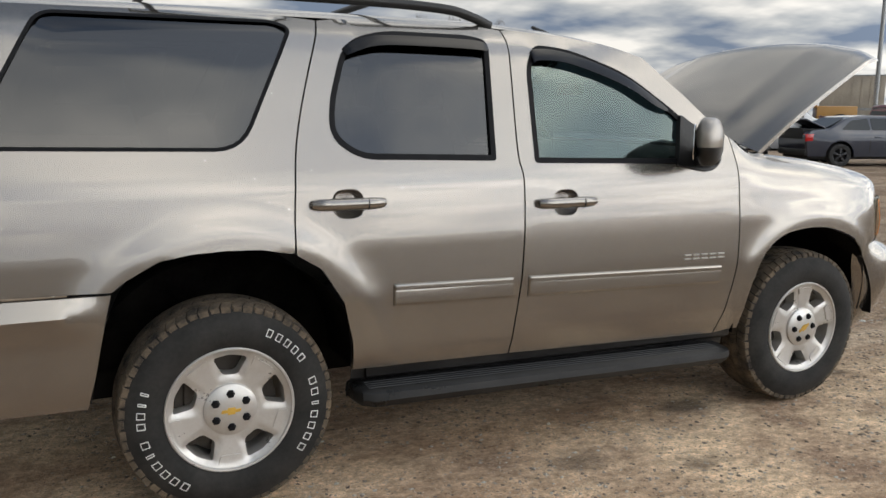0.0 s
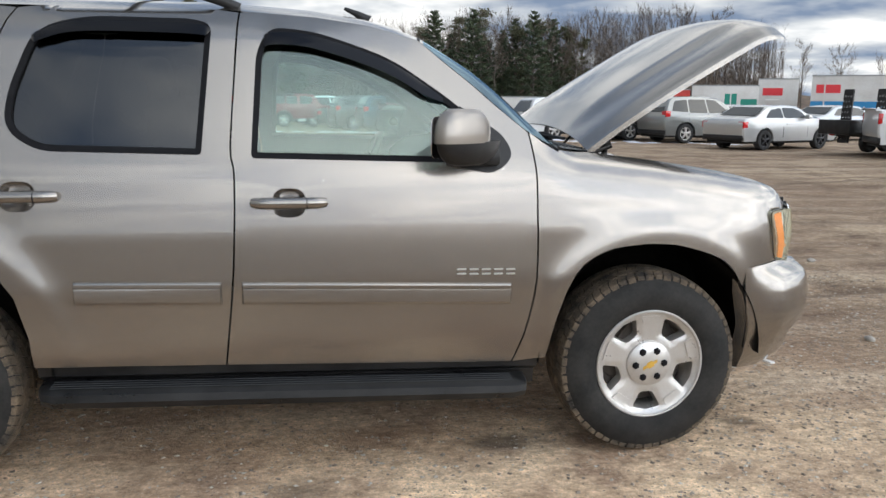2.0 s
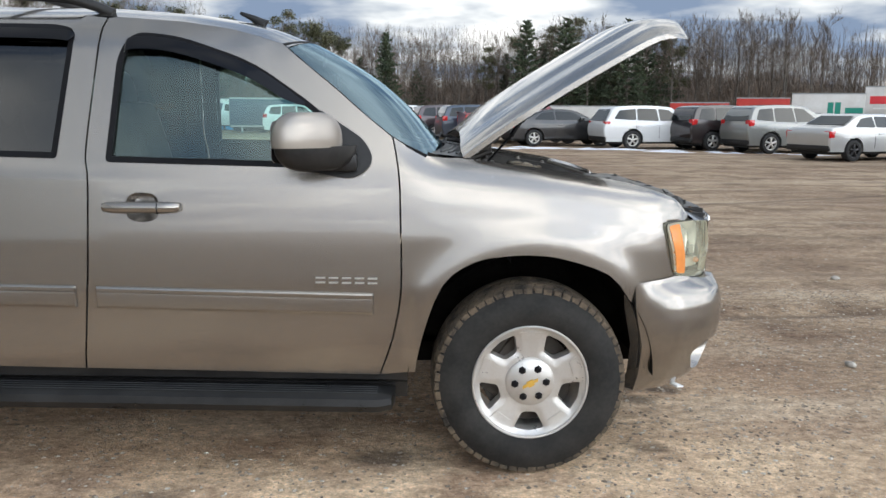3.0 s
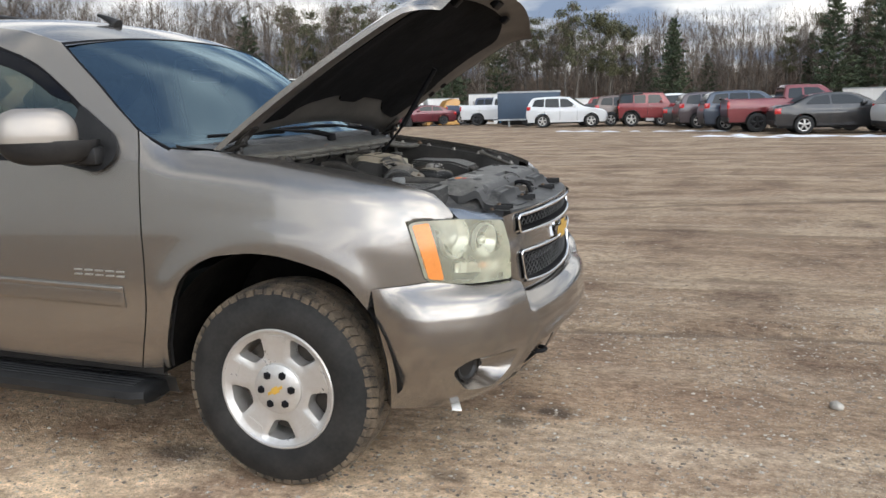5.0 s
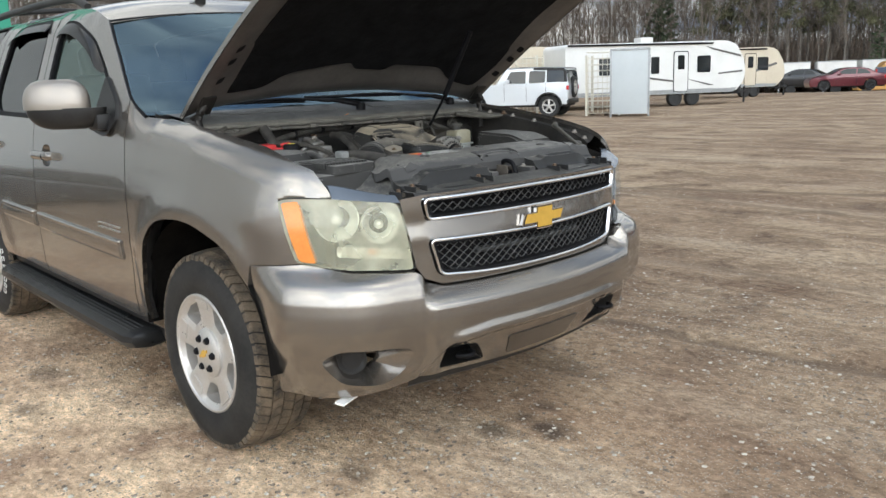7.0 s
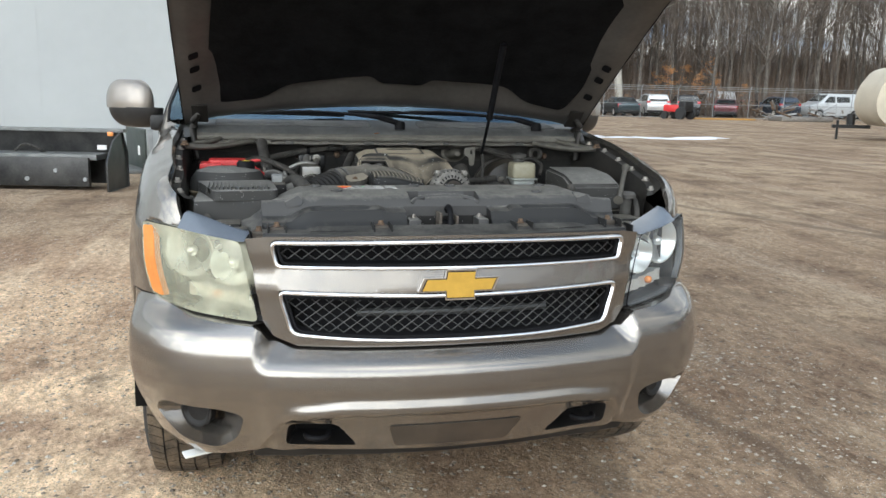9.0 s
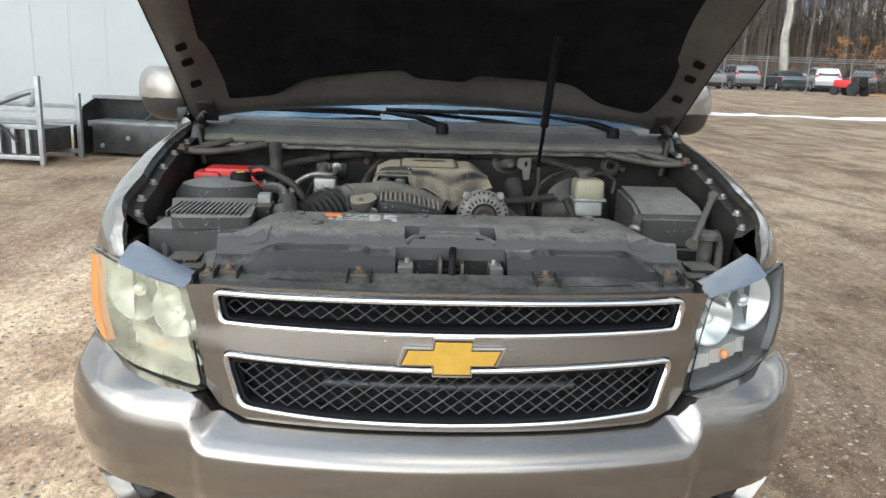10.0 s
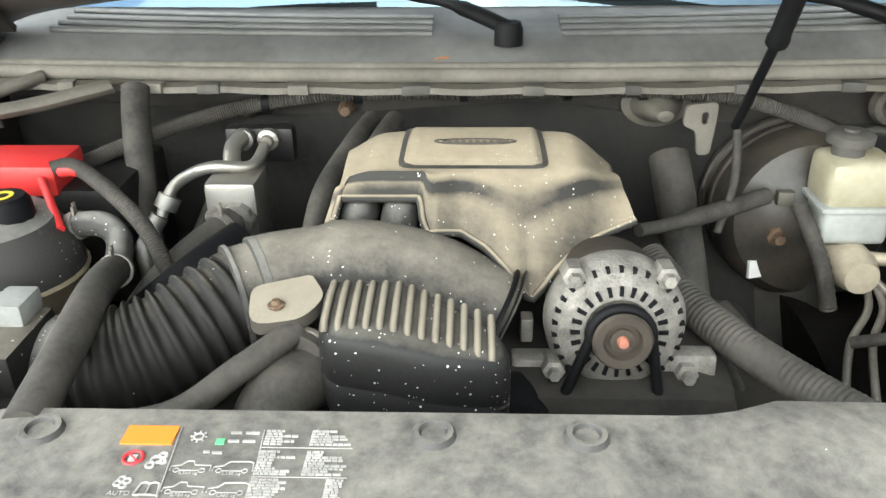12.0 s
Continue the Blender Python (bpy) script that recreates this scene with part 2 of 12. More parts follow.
M_TREAD = mat("muddy_tread_rubber", (0.035, 0.031, 0.026), 0.95, vary=0.4, scale=14, tint=(0.175, 0.130, 0.085), bump=0.35, bump_scale=90)
M_LETTER = mat("raised_white_rubber", (0.72, 0.71, 0.68), 0.7, vary=0.2, scale=20)
M_ALLOY = mat("brushed_alloy", (0.62, 0.61, 0.59), 0.36, 0.6, vary=0.12, scale=9, tint=(0.47, 0.44, 0.40), rough_var=0.15, bump=0.03, bump_scale=200)
M_ALLOYDARK = mat("dusty_brake_steel", (0.055, 0.045, 0.036), 0.75, 0.3, vary=0.4, scale=10)
M_BADGE = mat("worn_chrome_badge", (0.55, 0.54, 0.52), 0.30, 0.8)
M_CHROME = mat("chrome", (0.82, 0.83, 0.85), 0.08, 1.0)
M_GOLD = mat("gold_emblem", (0.62, 0.38, 0.07), 0.35, 0.35, vary=0.1, scale=30)
M_WELL = mat("wheel_well_liner", (0.004, 0.004, 0.004), 0.9, vary=0.5, scale=7, tint=(0.011, 0.010, 0.009), spec=0.05, bump=0.2, bump_scale=50)
M_UNDER = mat("dirty_chassis", (0.008, 0.0075, 0.007), 0.9, vary=0.5, scale=5, spec=0.1)
M_TINT = glass("privacy_glass", (0.05, 0.055, 0.06), 1.0, 1.72)
M_GLASS = glass("green_side_glass", (0.76, 0.96, 0.91), (0.80, 0.97, 0.92), 2.0)
M_WIND = glass("windshield_glass", (0.52, 0.66, 0.74), (0.58, 0.80, 0.95), 3.0)
M_SEAT = mat("grey_cloth", (0.075, 0.07, 0.063), 0.9, vary=0.2, scale=30)
M_DASH = mat("dark_dashboard", (0.035, 0.035, 0.036), 0.7, vary=0.2, scale=20)
M_PAD = mat("hood_insulation_felt", (0.008, 0.008, 0.0085), 0.95, spec=0.1, vary=0.5, scale=12, bump=0.3, bump_scale=40)
# body colour for the hood's inner frame, darkened to carry the shade under it
M_HOODIN = mat("hood_inner_shaded_paint", (0.115, 0.104, 0.093), 0.45, 0.35, vary=0.25, scale=6)
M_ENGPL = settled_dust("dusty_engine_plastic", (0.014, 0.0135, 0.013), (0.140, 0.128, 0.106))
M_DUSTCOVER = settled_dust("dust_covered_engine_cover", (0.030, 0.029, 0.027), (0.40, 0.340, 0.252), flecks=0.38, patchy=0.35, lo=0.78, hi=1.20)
M_STEEL = mat("dull_steel", (0.28, 0.26, 0.235), 0.5, 0.7, vary=0.35, scale=15)
M_RUST = mat("rusty_bolt", (0.13, 0.085, 0.055), 0.85, 0.3, vary=0.5, scale=60)
M_ALUM = mat("oxidised_aluminium", (0.42, 0.42, 0.41), 0.42, 0.75, vary=0.35, scale=25, tint=(0.27, 0.25, 0.215), bump=0.1, bump_scale=150)
M_HOSE = mat("dusty_rubber_hose", (0.017, 0.016, 0.015), 0.8, vary=0.35, scale=18, tint=(0.075, 0.068, 0.058))
M_RED = mat("red_plastic", (0.55, 0.03, 0.03), 0.45, vary=0.15, scale=10)
M_MILKY = mat("aged_milky_plastic", (0.34, 0.305, 0.20), 0.5, vary=0.25, scale=12, tint=(0.36, 0.345, 0.27))
M_CAP = paint("weathered_mirror_paint", (0.27, 0.243, 0.212), flake=0.7, rough=0.42, dirt_amount=0.35)
M_TAN = mat("tank_tan_plastic", (0.30, 0.25, 0.17), 0.6, vary=0.3, scale=9)
M_WHITE = mat("white_print", (0.75, 0.75, 0.73), 0.6)
M_ORANGE = mat("orange_print", (0.75, 0.20, 0.03), 0.5)
M_REDPRINT = mat("red_print", (0.6, 0.03, 0.04), 0.5)
M_GREENPRINT = mat("green_print", (0.1, 0.42, 0.2), 0.5)

# ---- ground ----
def ground_material():
    m = bpy.data.materials.new("packed_dirt")
    m.use_nodes = True
    n, l = m.node_tree.nodes, m.node_tree.links
    b = n["Principled BSDF"]; b.inputs["Roughness"].default_value = 0.95; b.inputs["Specular IOR Level"].default_value = 0.2
    co = n.new("ShaderNodeTexCoord")

    def noise_tex(scale, detail=6, stretch=(1, 1, 1), rot=0.0, rough=0.55):
        mp = n.new("ShaderNodeMapping"); mp.inputs["Scale"].default_value = stretch; mp.inputs["Rotation"].default_value = (0, 0, rot)
        t = n.new("ShaderNodeTexNoise"); t.inputs["Scale"].default_value = scale; t.inputs["Detail"].default_value = detail; t.inputs["Roughness"].default_value = rough
        l.new(co.outputs["Object"], mp.inputs["Vector"]); l.new(mp.outputs[0], t.inputs["Vector"])
        return t

    def ramp(src, a, ca, bpos, cb):
        r = n.new("ShaderNodeValToRGB")
        r.color_ramp.elements[0].position, r.color_ramp.elements[0].color = a, (*ca, 1)
        r.color_ramp.elements[1].position, r.color_ramp.elements[1].color = bpos, (*cb, 1)
        l.new(src, r.inputs["Fac"])
        return r

    def mix(f, a, bb, mode="MIX"):
        x = n.new("ShaderNodeMix"); x.data_type, x.blend_type = "RGBA", mode
        if isinstance(f, float):
            x.inputs["Factor"].default_value = f
        else:
            l.new(f, x.inputs["Factor"])
        for k, v in (("A", a), ("B", bb)):
            if isinstance(v, tuple):
                x.inputs[k].default_value = (*v, 1)
            else:
                l.new(v, x.inputs[k])
        return x.outputs["Result"]
    big = noise_tex(0.35, 5)
    mid = noise_tex(1.3, 8, rough=0.65)
    fine = noise_tex(46, 6, rough=0.7)
    grit = noise_tex(140, 3)
    tracks = noise_tex(0.9, 6, (0.16, 1.6, 1), radians(-12))
    base = ramp(big.outputs["Fac"], 0.38, (0.225, 0.160, 0.110), 0.62, (0.355, 0.278, 0.198)).outputs["Color"]
    dark = ramp(mid.outputs["Fac"], 0.36, (1, 1, 1), 0.54, (0, 0, 0)).outputs["Color"]
    c = mix(dark, base, (0.142, 0.102, 0.074))
    tr = ramp(tracks.outputs["Fac"], 0.50, (0, 0, 0), 0.66, (1, 1, 1)).outputs["Color"]
    half_tr = n.new("ShaderNodeMath"); half_tr.operation = "MULTIPLY"; half_tr.inputs[1].default_value = 0.55
    l.new(tr, half_tr.inputs[0])
    c = mix(half_tr.outputs[0], c, (0.40, 0.335, 0.258))
    # wheel-churned darker earth in long bands
    churn = noise_tex(1.15, 7, (0.22, 1.25, 1), radians(24), 0.7)
    chr_ = n.new("ShaderNodeMapRange"); chr_.inputs["From Min"].default_value, chr_.inputs["From Max"].default_value = 0.49, 0.64
    chr_.inputs["To Max"].default_value = 0.75
    l.new(churn.outputs["Fac"], chr_.inputs["Value"])
    c = mix(chr_.outputs["Result"], c, (0.135, 0.088, 0.060))
    clod = noise_tex(15, 8, (0.8, 1.15, 1), radians(20), 0.75)
    c = mix(0.85, c, ramp(clod.outputs["Fac"], 0.33, (0.42, 0.39, 0.36), 0.66, (1.50, 1.50, 1.50)).outputs["Color"], "MULTIPLY")
    c = mix(0.62, c, ramp(fine.outputs["Fac"], 0.32, (0.30, 0.29, 0.28), 0.68, (1.0, 0.98, 0.95)).outputs["Color"], "MULTIPLY")
    spark = ramp(grit.outputs["Fac"], 0.66, (0, 0, 0), 0.74, (1, 1, 1)).outputs["Color"]
    hs = n.new("ShaderNodeMath"); hs.operation = "MULTIPLY"; hs.inputs[1].default_value = 0.6
    l.new(spark, hs.inputs[0])
    c = mix(hs.outputs[0], c, (0.46, 0.42, 0.36))
    # dry tan soil beside the vehicle, colour also lifted as sunlight; moist brown beyond
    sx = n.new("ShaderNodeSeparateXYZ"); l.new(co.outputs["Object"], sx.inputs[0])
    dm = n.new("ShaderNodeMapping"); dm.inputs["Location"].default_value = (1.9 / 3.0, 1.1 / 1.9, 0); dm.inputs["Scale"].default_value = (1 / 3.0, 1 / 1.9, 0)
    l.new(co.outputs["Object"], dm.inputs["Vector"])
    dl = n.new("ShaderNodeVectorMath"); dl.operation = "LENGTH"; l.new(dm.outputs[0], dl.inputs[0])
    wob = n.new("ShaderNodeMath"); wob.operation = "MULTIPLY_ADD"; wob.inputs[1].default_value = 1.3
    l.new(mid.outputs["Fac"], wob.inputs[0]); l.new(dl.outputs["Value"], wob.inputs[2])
    damp_dim = n.new("ShaderNodeMapRange"); damp_dim.interpolation_type = "SMOOTHSTEP"
    damp_dim.inputs["From Min"].default_value, damp_dim.inputs["From Max"].default_value = 1.0, 2.5
    damp_dim.inputs["To Min"].default_value, damp_dim.inputs["To Max"].default_value = 0.0, 1.0
    l.new(wob.outputs[0], damp_dim.inputs["Value"])
    c = mix(damp_dim.outputs["Result"], mix(1.0, c, (2.95, 2.86, 2.70), "MULTIPLY"), mix(1.0, c, (1.38, 1.34, 1.28), "MULTIPLY"))
    # loose pale sand grains
    vg = n.new("ShaderNodeTexVoronoi"); vg.inputs["Scale"].default_value = 150
    l.new(co.outputs["Object"], vg.inputs["Vector"])
    gh = n.new("ShaderNodeSeparateColor"); l.new(vg.outputs["Color"], gh.inputs[0])
    near_g = n.new("ShaderNodeMath"); near_g.operation = "LESS_THAN"; near_g.inputs[1].default_value = 0.36; l.new(vg.outputs["Distance"], near_g.inputs[0])
    patch = ramp(mid.outputs["Fac"], 0.40, (0.05, 0.05, 0.05), 0.62, (0.36, 0.36, 0.36)).outputs["Color"]
    pick = n.new("ShaderNodeMath"); pick.operation = "LESS_THAN"; l.new(gh.outputs[0], pick.inputs[0]); l.new(patch, pick.inputs[1])
    grain = n.new("ShaderNodeMath"); grain.operation = "MULTIPLY"; l.new(near_g.outputs[0], grain.inputs[0]); l.new(pick.outputs[0], grain.inputs[1])
    gcol = ramp(gh.outputs[1], 0.0, (0.26, 0.20, 0.15), 1.0, (0.62, 0.56, 0.47)).outputs["Color"]
    c = mix(grain.outputs[0], c, gcol)
    # wheel ruts: crumbled dark earth along two lines
    for slope, offset, width, amount in ((0.10, 1.46, 0.10, 0.75), (0.335, 7.58, 0.16, 0.7), (-0.10, 5.9, 0.14, 0.5), (0.04, 3.1, 0.12, 0.35)):
        la = n.new("ShaderNodeMath"); la.operation = "MULTIPLY_ADD"; la.inputs[1].default_value = -slope; l.new(sx.outputs["X"], la.inputs[0]); l.new(sx.outputs["Y"], la.inputs[2])
        lb = n.new("ShaderNodeMath"); lb.operation = "MULTIPLY_ADD"; lb.inputs[1].default_value = 0.55; l.new(mid.outputs["Fac"], lb.inputs[0]); l.new(la.outputs[0], lb.inputs[2])
        lc = n.new("ShaderNodeMath"); lc.operation = "SUBTRACT"; lc.inputs[1].default_value = offset + 0.275; l.new(lb.outputs[0], lc.inputs[0])
        ld = n.new("ShaderNodeMath"); ld.operation = "ABSOLUTE"; l.new(lc.outputs[0], ld.inputs[0])
        le = n.new("ShaderNodeMapRange"); le.interpolation_type = "SMOOTHSTEP"
        le.inputs["From Min"].default_value, le.inputs["From Max"].default_value = width * 0.25, width
        le.inputs["To Min"].default_value, le.inputs["To Max"].default_value = amount, 0.0
        l.new(ld.outputs[0], le.inputs["Value"])
        lf = n.new("ShaderNodeMath"); lf.operation = "MULTIPLY"; l.new(le.outputs["Result"], lf.inputs[0]); l.new(ramp(clod.outputs["Fac"], 0.38, (0.25, 0.25, 0.25), 0.58, (1, 1, 1)).outputs["Color"], lf.inputs[1])
        c = mix(lf.outputs[0], c, (0.085, 0.058, 0.041))
    # oil and water spots with ragged edges
    rag = noise_tex(7, 5, rough=0.6)
    for ox, oy, rx, ry, k in ((-0.58, -0.78, 0.20, 0.12, 0.75), (0.72, -0.08, 0.10, 0.07, 0.7), (0.88, 0.09, 0.13, 0.08, 0.8), (0.71, 0.10, 0.07, 0.06, 0.6), (0.71, 0.26, 0.08, 0.05, 0.5), (0.6, -0.7, 0.10, 0.06, 0.55), (-1.5, -1.12, 0.16, 0.09, 0.6), (0.47, 0.72, 0.25, 0.12, 0.4), (-1.0, -1.35, 0.13, 0.07, 0.55), (-1.35, -1.7, 0.10, 0.05, 0.5)):
        mp = n.new("ShaderNodeMapping"); mp.vector_type = "POINT"
        mp.inputs["Location"].default_value = (-ox / rx, -oy / ry, 0); mp.inputs["Scale"].default_value = (1 / rx, 1 / ry, 0)
        l.new(co.outputs["Object"], mp.inputs["Vector"])
        ln = n.new("ShaderNodeVectorMath"); ln.operation = "LENGTH"; l.new(mp.outputs[0], ln.inputs[0])
        ad = n.new("ShaderNodeMath"); ad.operation = "MULTIPLY_ADD"; ad.inputs[1].default_value = 1.6
        l.new(rag.outputs["Fac"], ad.inputs[0]); l.new(ln.outputs["Value"], ad.inputs[2])
        mr = n.new("ShaderNodeMapRange"); mr.inputs["From Min"].default_value, mr.inputs["From Max"].default_value = 1.2, 2.1
        mr.inputs["To Min"].default_value, mr.inputs["To Max"].default_value = k, 0.0
        l.new(ad.outputs[0], mr.inputs["Value"])
        c = mix(mr.outputs["Result"], c, (0.045, 0.034, 0.027))
    vo = n.new("ShaderNodeTexVoronoi"); vo.inputs["Scale"].default_value = 62
    l.new(co.outputs["Object"], vo.inputs["Vector"])
    stone = ramp(vo.outputs["Distance"], 0.20, (1, 1, 1), 0.34, (0, 0, 0)).outputs["Color"]
    keep = ramp(mid.outputs["Fac"], 0.42, (0, 0, 0), 0.55, (1, 1, 1)).outputs["Color"]
    st = n.new("ShaderNodeMath"); st.operation = "MULTIPLY"
    l.new(stone, st.inputs[0]); l.new(keep, st.inputs[1])
    st2 = n.new("ShaderNodeMath"); st2.operation = "MULTIPLY"; st2.inputs[1].default_value = 0.6; l.new(st.outputs[0], st2.inputs[0])
    hue = n.new("ShaderNodeSeparateColor"); l.new(vo.outputs["Color"], hue.inputs[0])
    scol = ramp(hue.outputs[0], 0.1, (0.12, 0.092, 0.07), 0.95, (0.43, 0.385, 0.32)).outputs["Color"]
    c = mix(st2.outputs[0], c, scol)
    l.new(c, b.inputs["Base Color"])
    hsum = n.new("ShaderNodeMath"); hsum.operation = "MULTIPLY_ADD"; hsum.inputs[1].default_value = 0.6
    l.new(st.outputs[0], hsum.inputs[0]); l.new(fine.outputs["Fac"], hsum.inputs[2])
    bu = n.new("ShaderNodeBump"); bu.inputs["Strength"].default_value = 0.55; bu.inputs["Distance"].default_value = 0.02
    l.new(hsum.outputs[0], bu.inputs["Height"])
    bv = n.new("ShaderNodeBump"); bv.inputs["Strength"].default_value = 0.4; bv.inputs["Distance"].default_value = 0.06
    l.new(mid.outputs["Fac"], bv.inputs["Height"]); l.new(bu.outputs["Normal"], bv.inputs["Normal"])
    l.new(bv.outputs["Normal"], b.inputs["Normal"])
    return m


M_DIRT = ground_material()


def yard_dip(x, y):
    """The far side of the yard lies about a metre lower, before the wood."""
    r, h = math.hypot(x, y), math.degrees(math.atan2(y, x))
    k = min(1.0, max(0.0, (r - 56) / 16)) * min(1.0, max(0.0, (h - 66) / 16)) * min(1.0, max(0.0, (134 - h) / 10))
    return -1.15 * k * k * (3 - 2 * k)


def ground_z(x, y):
    """Gentle unevenness of the yard, flat under the vehicle."""
    r = math.hypot(x + 1.2, y)
    k = min(1.0, max(0.0, (r - 2.4) / 4.0))
    z = 0.03 * k * noise.noise((x * 0.35, y * 0.35, 0.0)) + 0.012 * noise.noise((x * 1.7, y * 1.7, 3.0)) * min(1, 0.3 + k)
    # a rut that runs across in front of the vehicle
    d = (y - 1.46 - 0.10 * x - 0.04 * math.sin(x * 0.9))
    z -= 0.028 * math.exp(-(d / 0.09) ** 2) * (1 if 0.6 < x < 9 else 0) - 0.018 * math.exp(-((d - 0.22) / 0.10) ** 2) * (1 if 1.2 < x < 9 else 0)
    return z + yard_dip(x, y)


def ground():
    xs = sorted(set([-600, -300, -150, -90, -60, -50, -40, -30, -24, -19, -15, -12] + [-10 + 0.12 * k for k in range(134)] + [7, 9, 12, 16, 22, 30, 40, 60, 100, 200, 600]))
    ys = sorted(set([-600, -200, -60, -30, -18, -12, -9, -7] + [-6 + 0.12 * k for k in range(100)] + [6.5, 7, 8, 9, 10, 12, 14, 17, 20, 25, 30, 40, 50, 56, 62, 68, 74, 82, 100, 200, 600]))
    X, Y = np.meshgrid(xs, ys, indexing="ij")
    verts = [(float(x), float(y), ground_z(float(x), float(y)) if abs(x) < 60 and abs(y) < 60 else yard_dip(float(x), float(y)) - (4.0 if y > 190 and abs(x) < 190 else 0.0)) for x, y in zip(X.ravel(), Y.ravel())]
    ny = len(ys)
    faces = [(i * ny + j, (i + 1) * ny + j, (i + 1) * ny + j + 1, i * ny + j + 1) for i in range(len(xs) - 1) for j in range(ny - 1)]
    me = bpy.data.meshes.new("ground")
    me.from_pydata(verts, [], faces)
    me.materials.append(M_DIRT)
    me.polygons.foreach_set("use_smooth", [True] * len(me.polygons))
    tagged(new("ground", me), "brown packed dirt yard with ruts and gravel", "ground", kind="structure")


ground()

# ---- mesh helpers ----
def obj(name, bm, material, parent=None, label="", smooth=True, angle=35.0):
    """Link a bmesh as one mesh object, smooth-shaded with sharp edges kept."""
    me = bpy.data.meshes.new(name)
    bm.to_mesh(me); bm.free()
    for mm in (material if isinstance(material, (list, tuple)) else [material]):
        me.materials.append(mm)
    if smooth:
        me.polygons.foreach_set("use_smooth", [True] * len(me.polygons))
        me.set_sharp_from_angle(angle=radians(angle))
    ob = new(name, me)
    if parent:
        ob.parent = parent
    if label:
        ob["label"] = label
    return ob


part = obj


def thing(name, label, category, m=None, group="", kind=""):
    ob = new(name)
    ob.empty_display_size = 0.2
    if m is not None:
        ob.matrix_world = m
    return tagged(ob, label, category, group, kind)


def add_box(bm, x0, x1, y0, y1, z0, z1, bevel=0.0, seg=2, m=None, mi=0):
    vs = [bm.verts.new((x, y, z)) for x in (x0, x1) for y in (y0, y1) for z in (z0, z1)]
    fs = [bm.faces.new([vs[i] for i in q]) for q in ((0, 1, 3, 2), (4, 6, 7, 5), (0, 4, 5, 1), (2, 3, 7, 6), (0, 2, 6, 4), (1, 5, 7, 3))]
    for f in fs:
        f.material_index = mi
    if bevel:
        es = list({ed for f in fs for ed in f.edges})
        r = bmesh.ops.bevel(bm, geom=es, offset=bevel, segments=seg, affect="EDGES", profile=0.6)
        vs = list({v for f in r["faces"] for v in f.verts} | {v for v in vs if v.is_valid})
        for f in r["faces"]:
            f.material_index = mi
    if m is not None:
        bmesh.ops.transform(bm, matrix=m, verts=[v for v in vs if v.is_valid])
    return vs


def add_tube(bm, pts, r, seg=10, cap=True, mi=0, ribs=0.0):
    """A round tube along points; r is one radius or one per point. ribs: depth of corrugation."""
    pts = [Vector(p) for p in pts]
    seg = max(seg, 12) if max(r if isinstance(r, (list, tuple)) else [r]) > 0.004 else seg
    rings = []
    up = Vector((0, 0, 1))
    for i, p in enumerate(pts):
        t = (pts[min(i + 1, len(pts) - 1)] - pts[max(i - 1, 0)]).normalized()
        a = t.cross(up)
        if a.length < 1e-3:
            a = t.cross(Vector((0, 1, 0)))
        a.normalize(); b = a.cross(t).normalized()
        rr = r[i] if isinstance(r, (list, tuple)) else r
        if ribs and i % 2:
            rr -= ribs
        rings.append([bm.verts.new(p + a * rr * math.cos(k * 2 * math.pi / seg) + b * rr * math.sin(k * 2 * math.pi / seg)) for k in range(seg)])
    for i in range(len(rings) - 1):
        for k in range(seg):
            f = bm.faces.new((rings[i][k], rings[i][(k + 1) % seg], rings[i + 1][(k + 1) % seg], rings[i + 1][k])); f.material_index = mi
    if cap:
        f = bm.faces.new(rings[0][::-1]); f.material_index = mi
        f = bm.faces.new(rings[-1]); f.material_index = mi
    return [v for q in rings for v in q]


def curve_pts(ctrl, n=8):
    """Points of a smooth curve through control points."""
    c = [Vector(p) for p in ctrl]
    out = []
    for i in range(len(c) - 1):
        p0, p1, p2, p3 = c[max(i - 1, 0)], c[i], c[i + 1], c[min(i + 2, len(c) - 1)]
        for k in range(n):
            t = k / n
            out.append(0.5 * ((2 * p1) + (p2 - p0) * t + (2 * p0 - 5 * p1 + 4 * p2 - p3) * t * t + (3 * p1 - p0 - 3 * p2 + p3) * t ** 3))
    out.append(c[-1])
    return out


def add_lathe(bm, prof, seg=32, axis="y", mi=0, close=False):
    """Spin a profile of (radius, along) about an axis."""
    rings = []
    for r, a in prof:
        ring = []
        for k in range(seg):
            u, v = r * math.cos(2 * math.pi * k / seg), r * math.sin(2 * math.pi * k / seg)
            ring.append(bm.verts.new({"y": (u, a, v), "z": (u, v, a), "x": (a, u, v)}[axis]))
        rings.append(ring)
    for i in range(len(rings) - 1 + (1 if close else 0)):
        A, B = rings[i], rings[(i + 1) % len(rings)]
        for k in range(seg):
            f = bm.faces.new((A[k], A[(k + 1) % seg], B[(k + 1) % seg], B[k])); f.material_index = mi
    return rings


def add_grid(bm, fn, us, vs, mi=0, flip=False):
    g = [[bm.verts.new(fn(u, v)) for v in vs] for u in us]
    for i in range(len(us) - 1):
        for j in range(len(vs) - 1):
            q = (g[i][j], g[i + 1][j], g[i + 1][j + 1], g[i][j + 1])
            f = bm.faces.new(q[::-1] if flip else q); f.material_index = mi
    return g


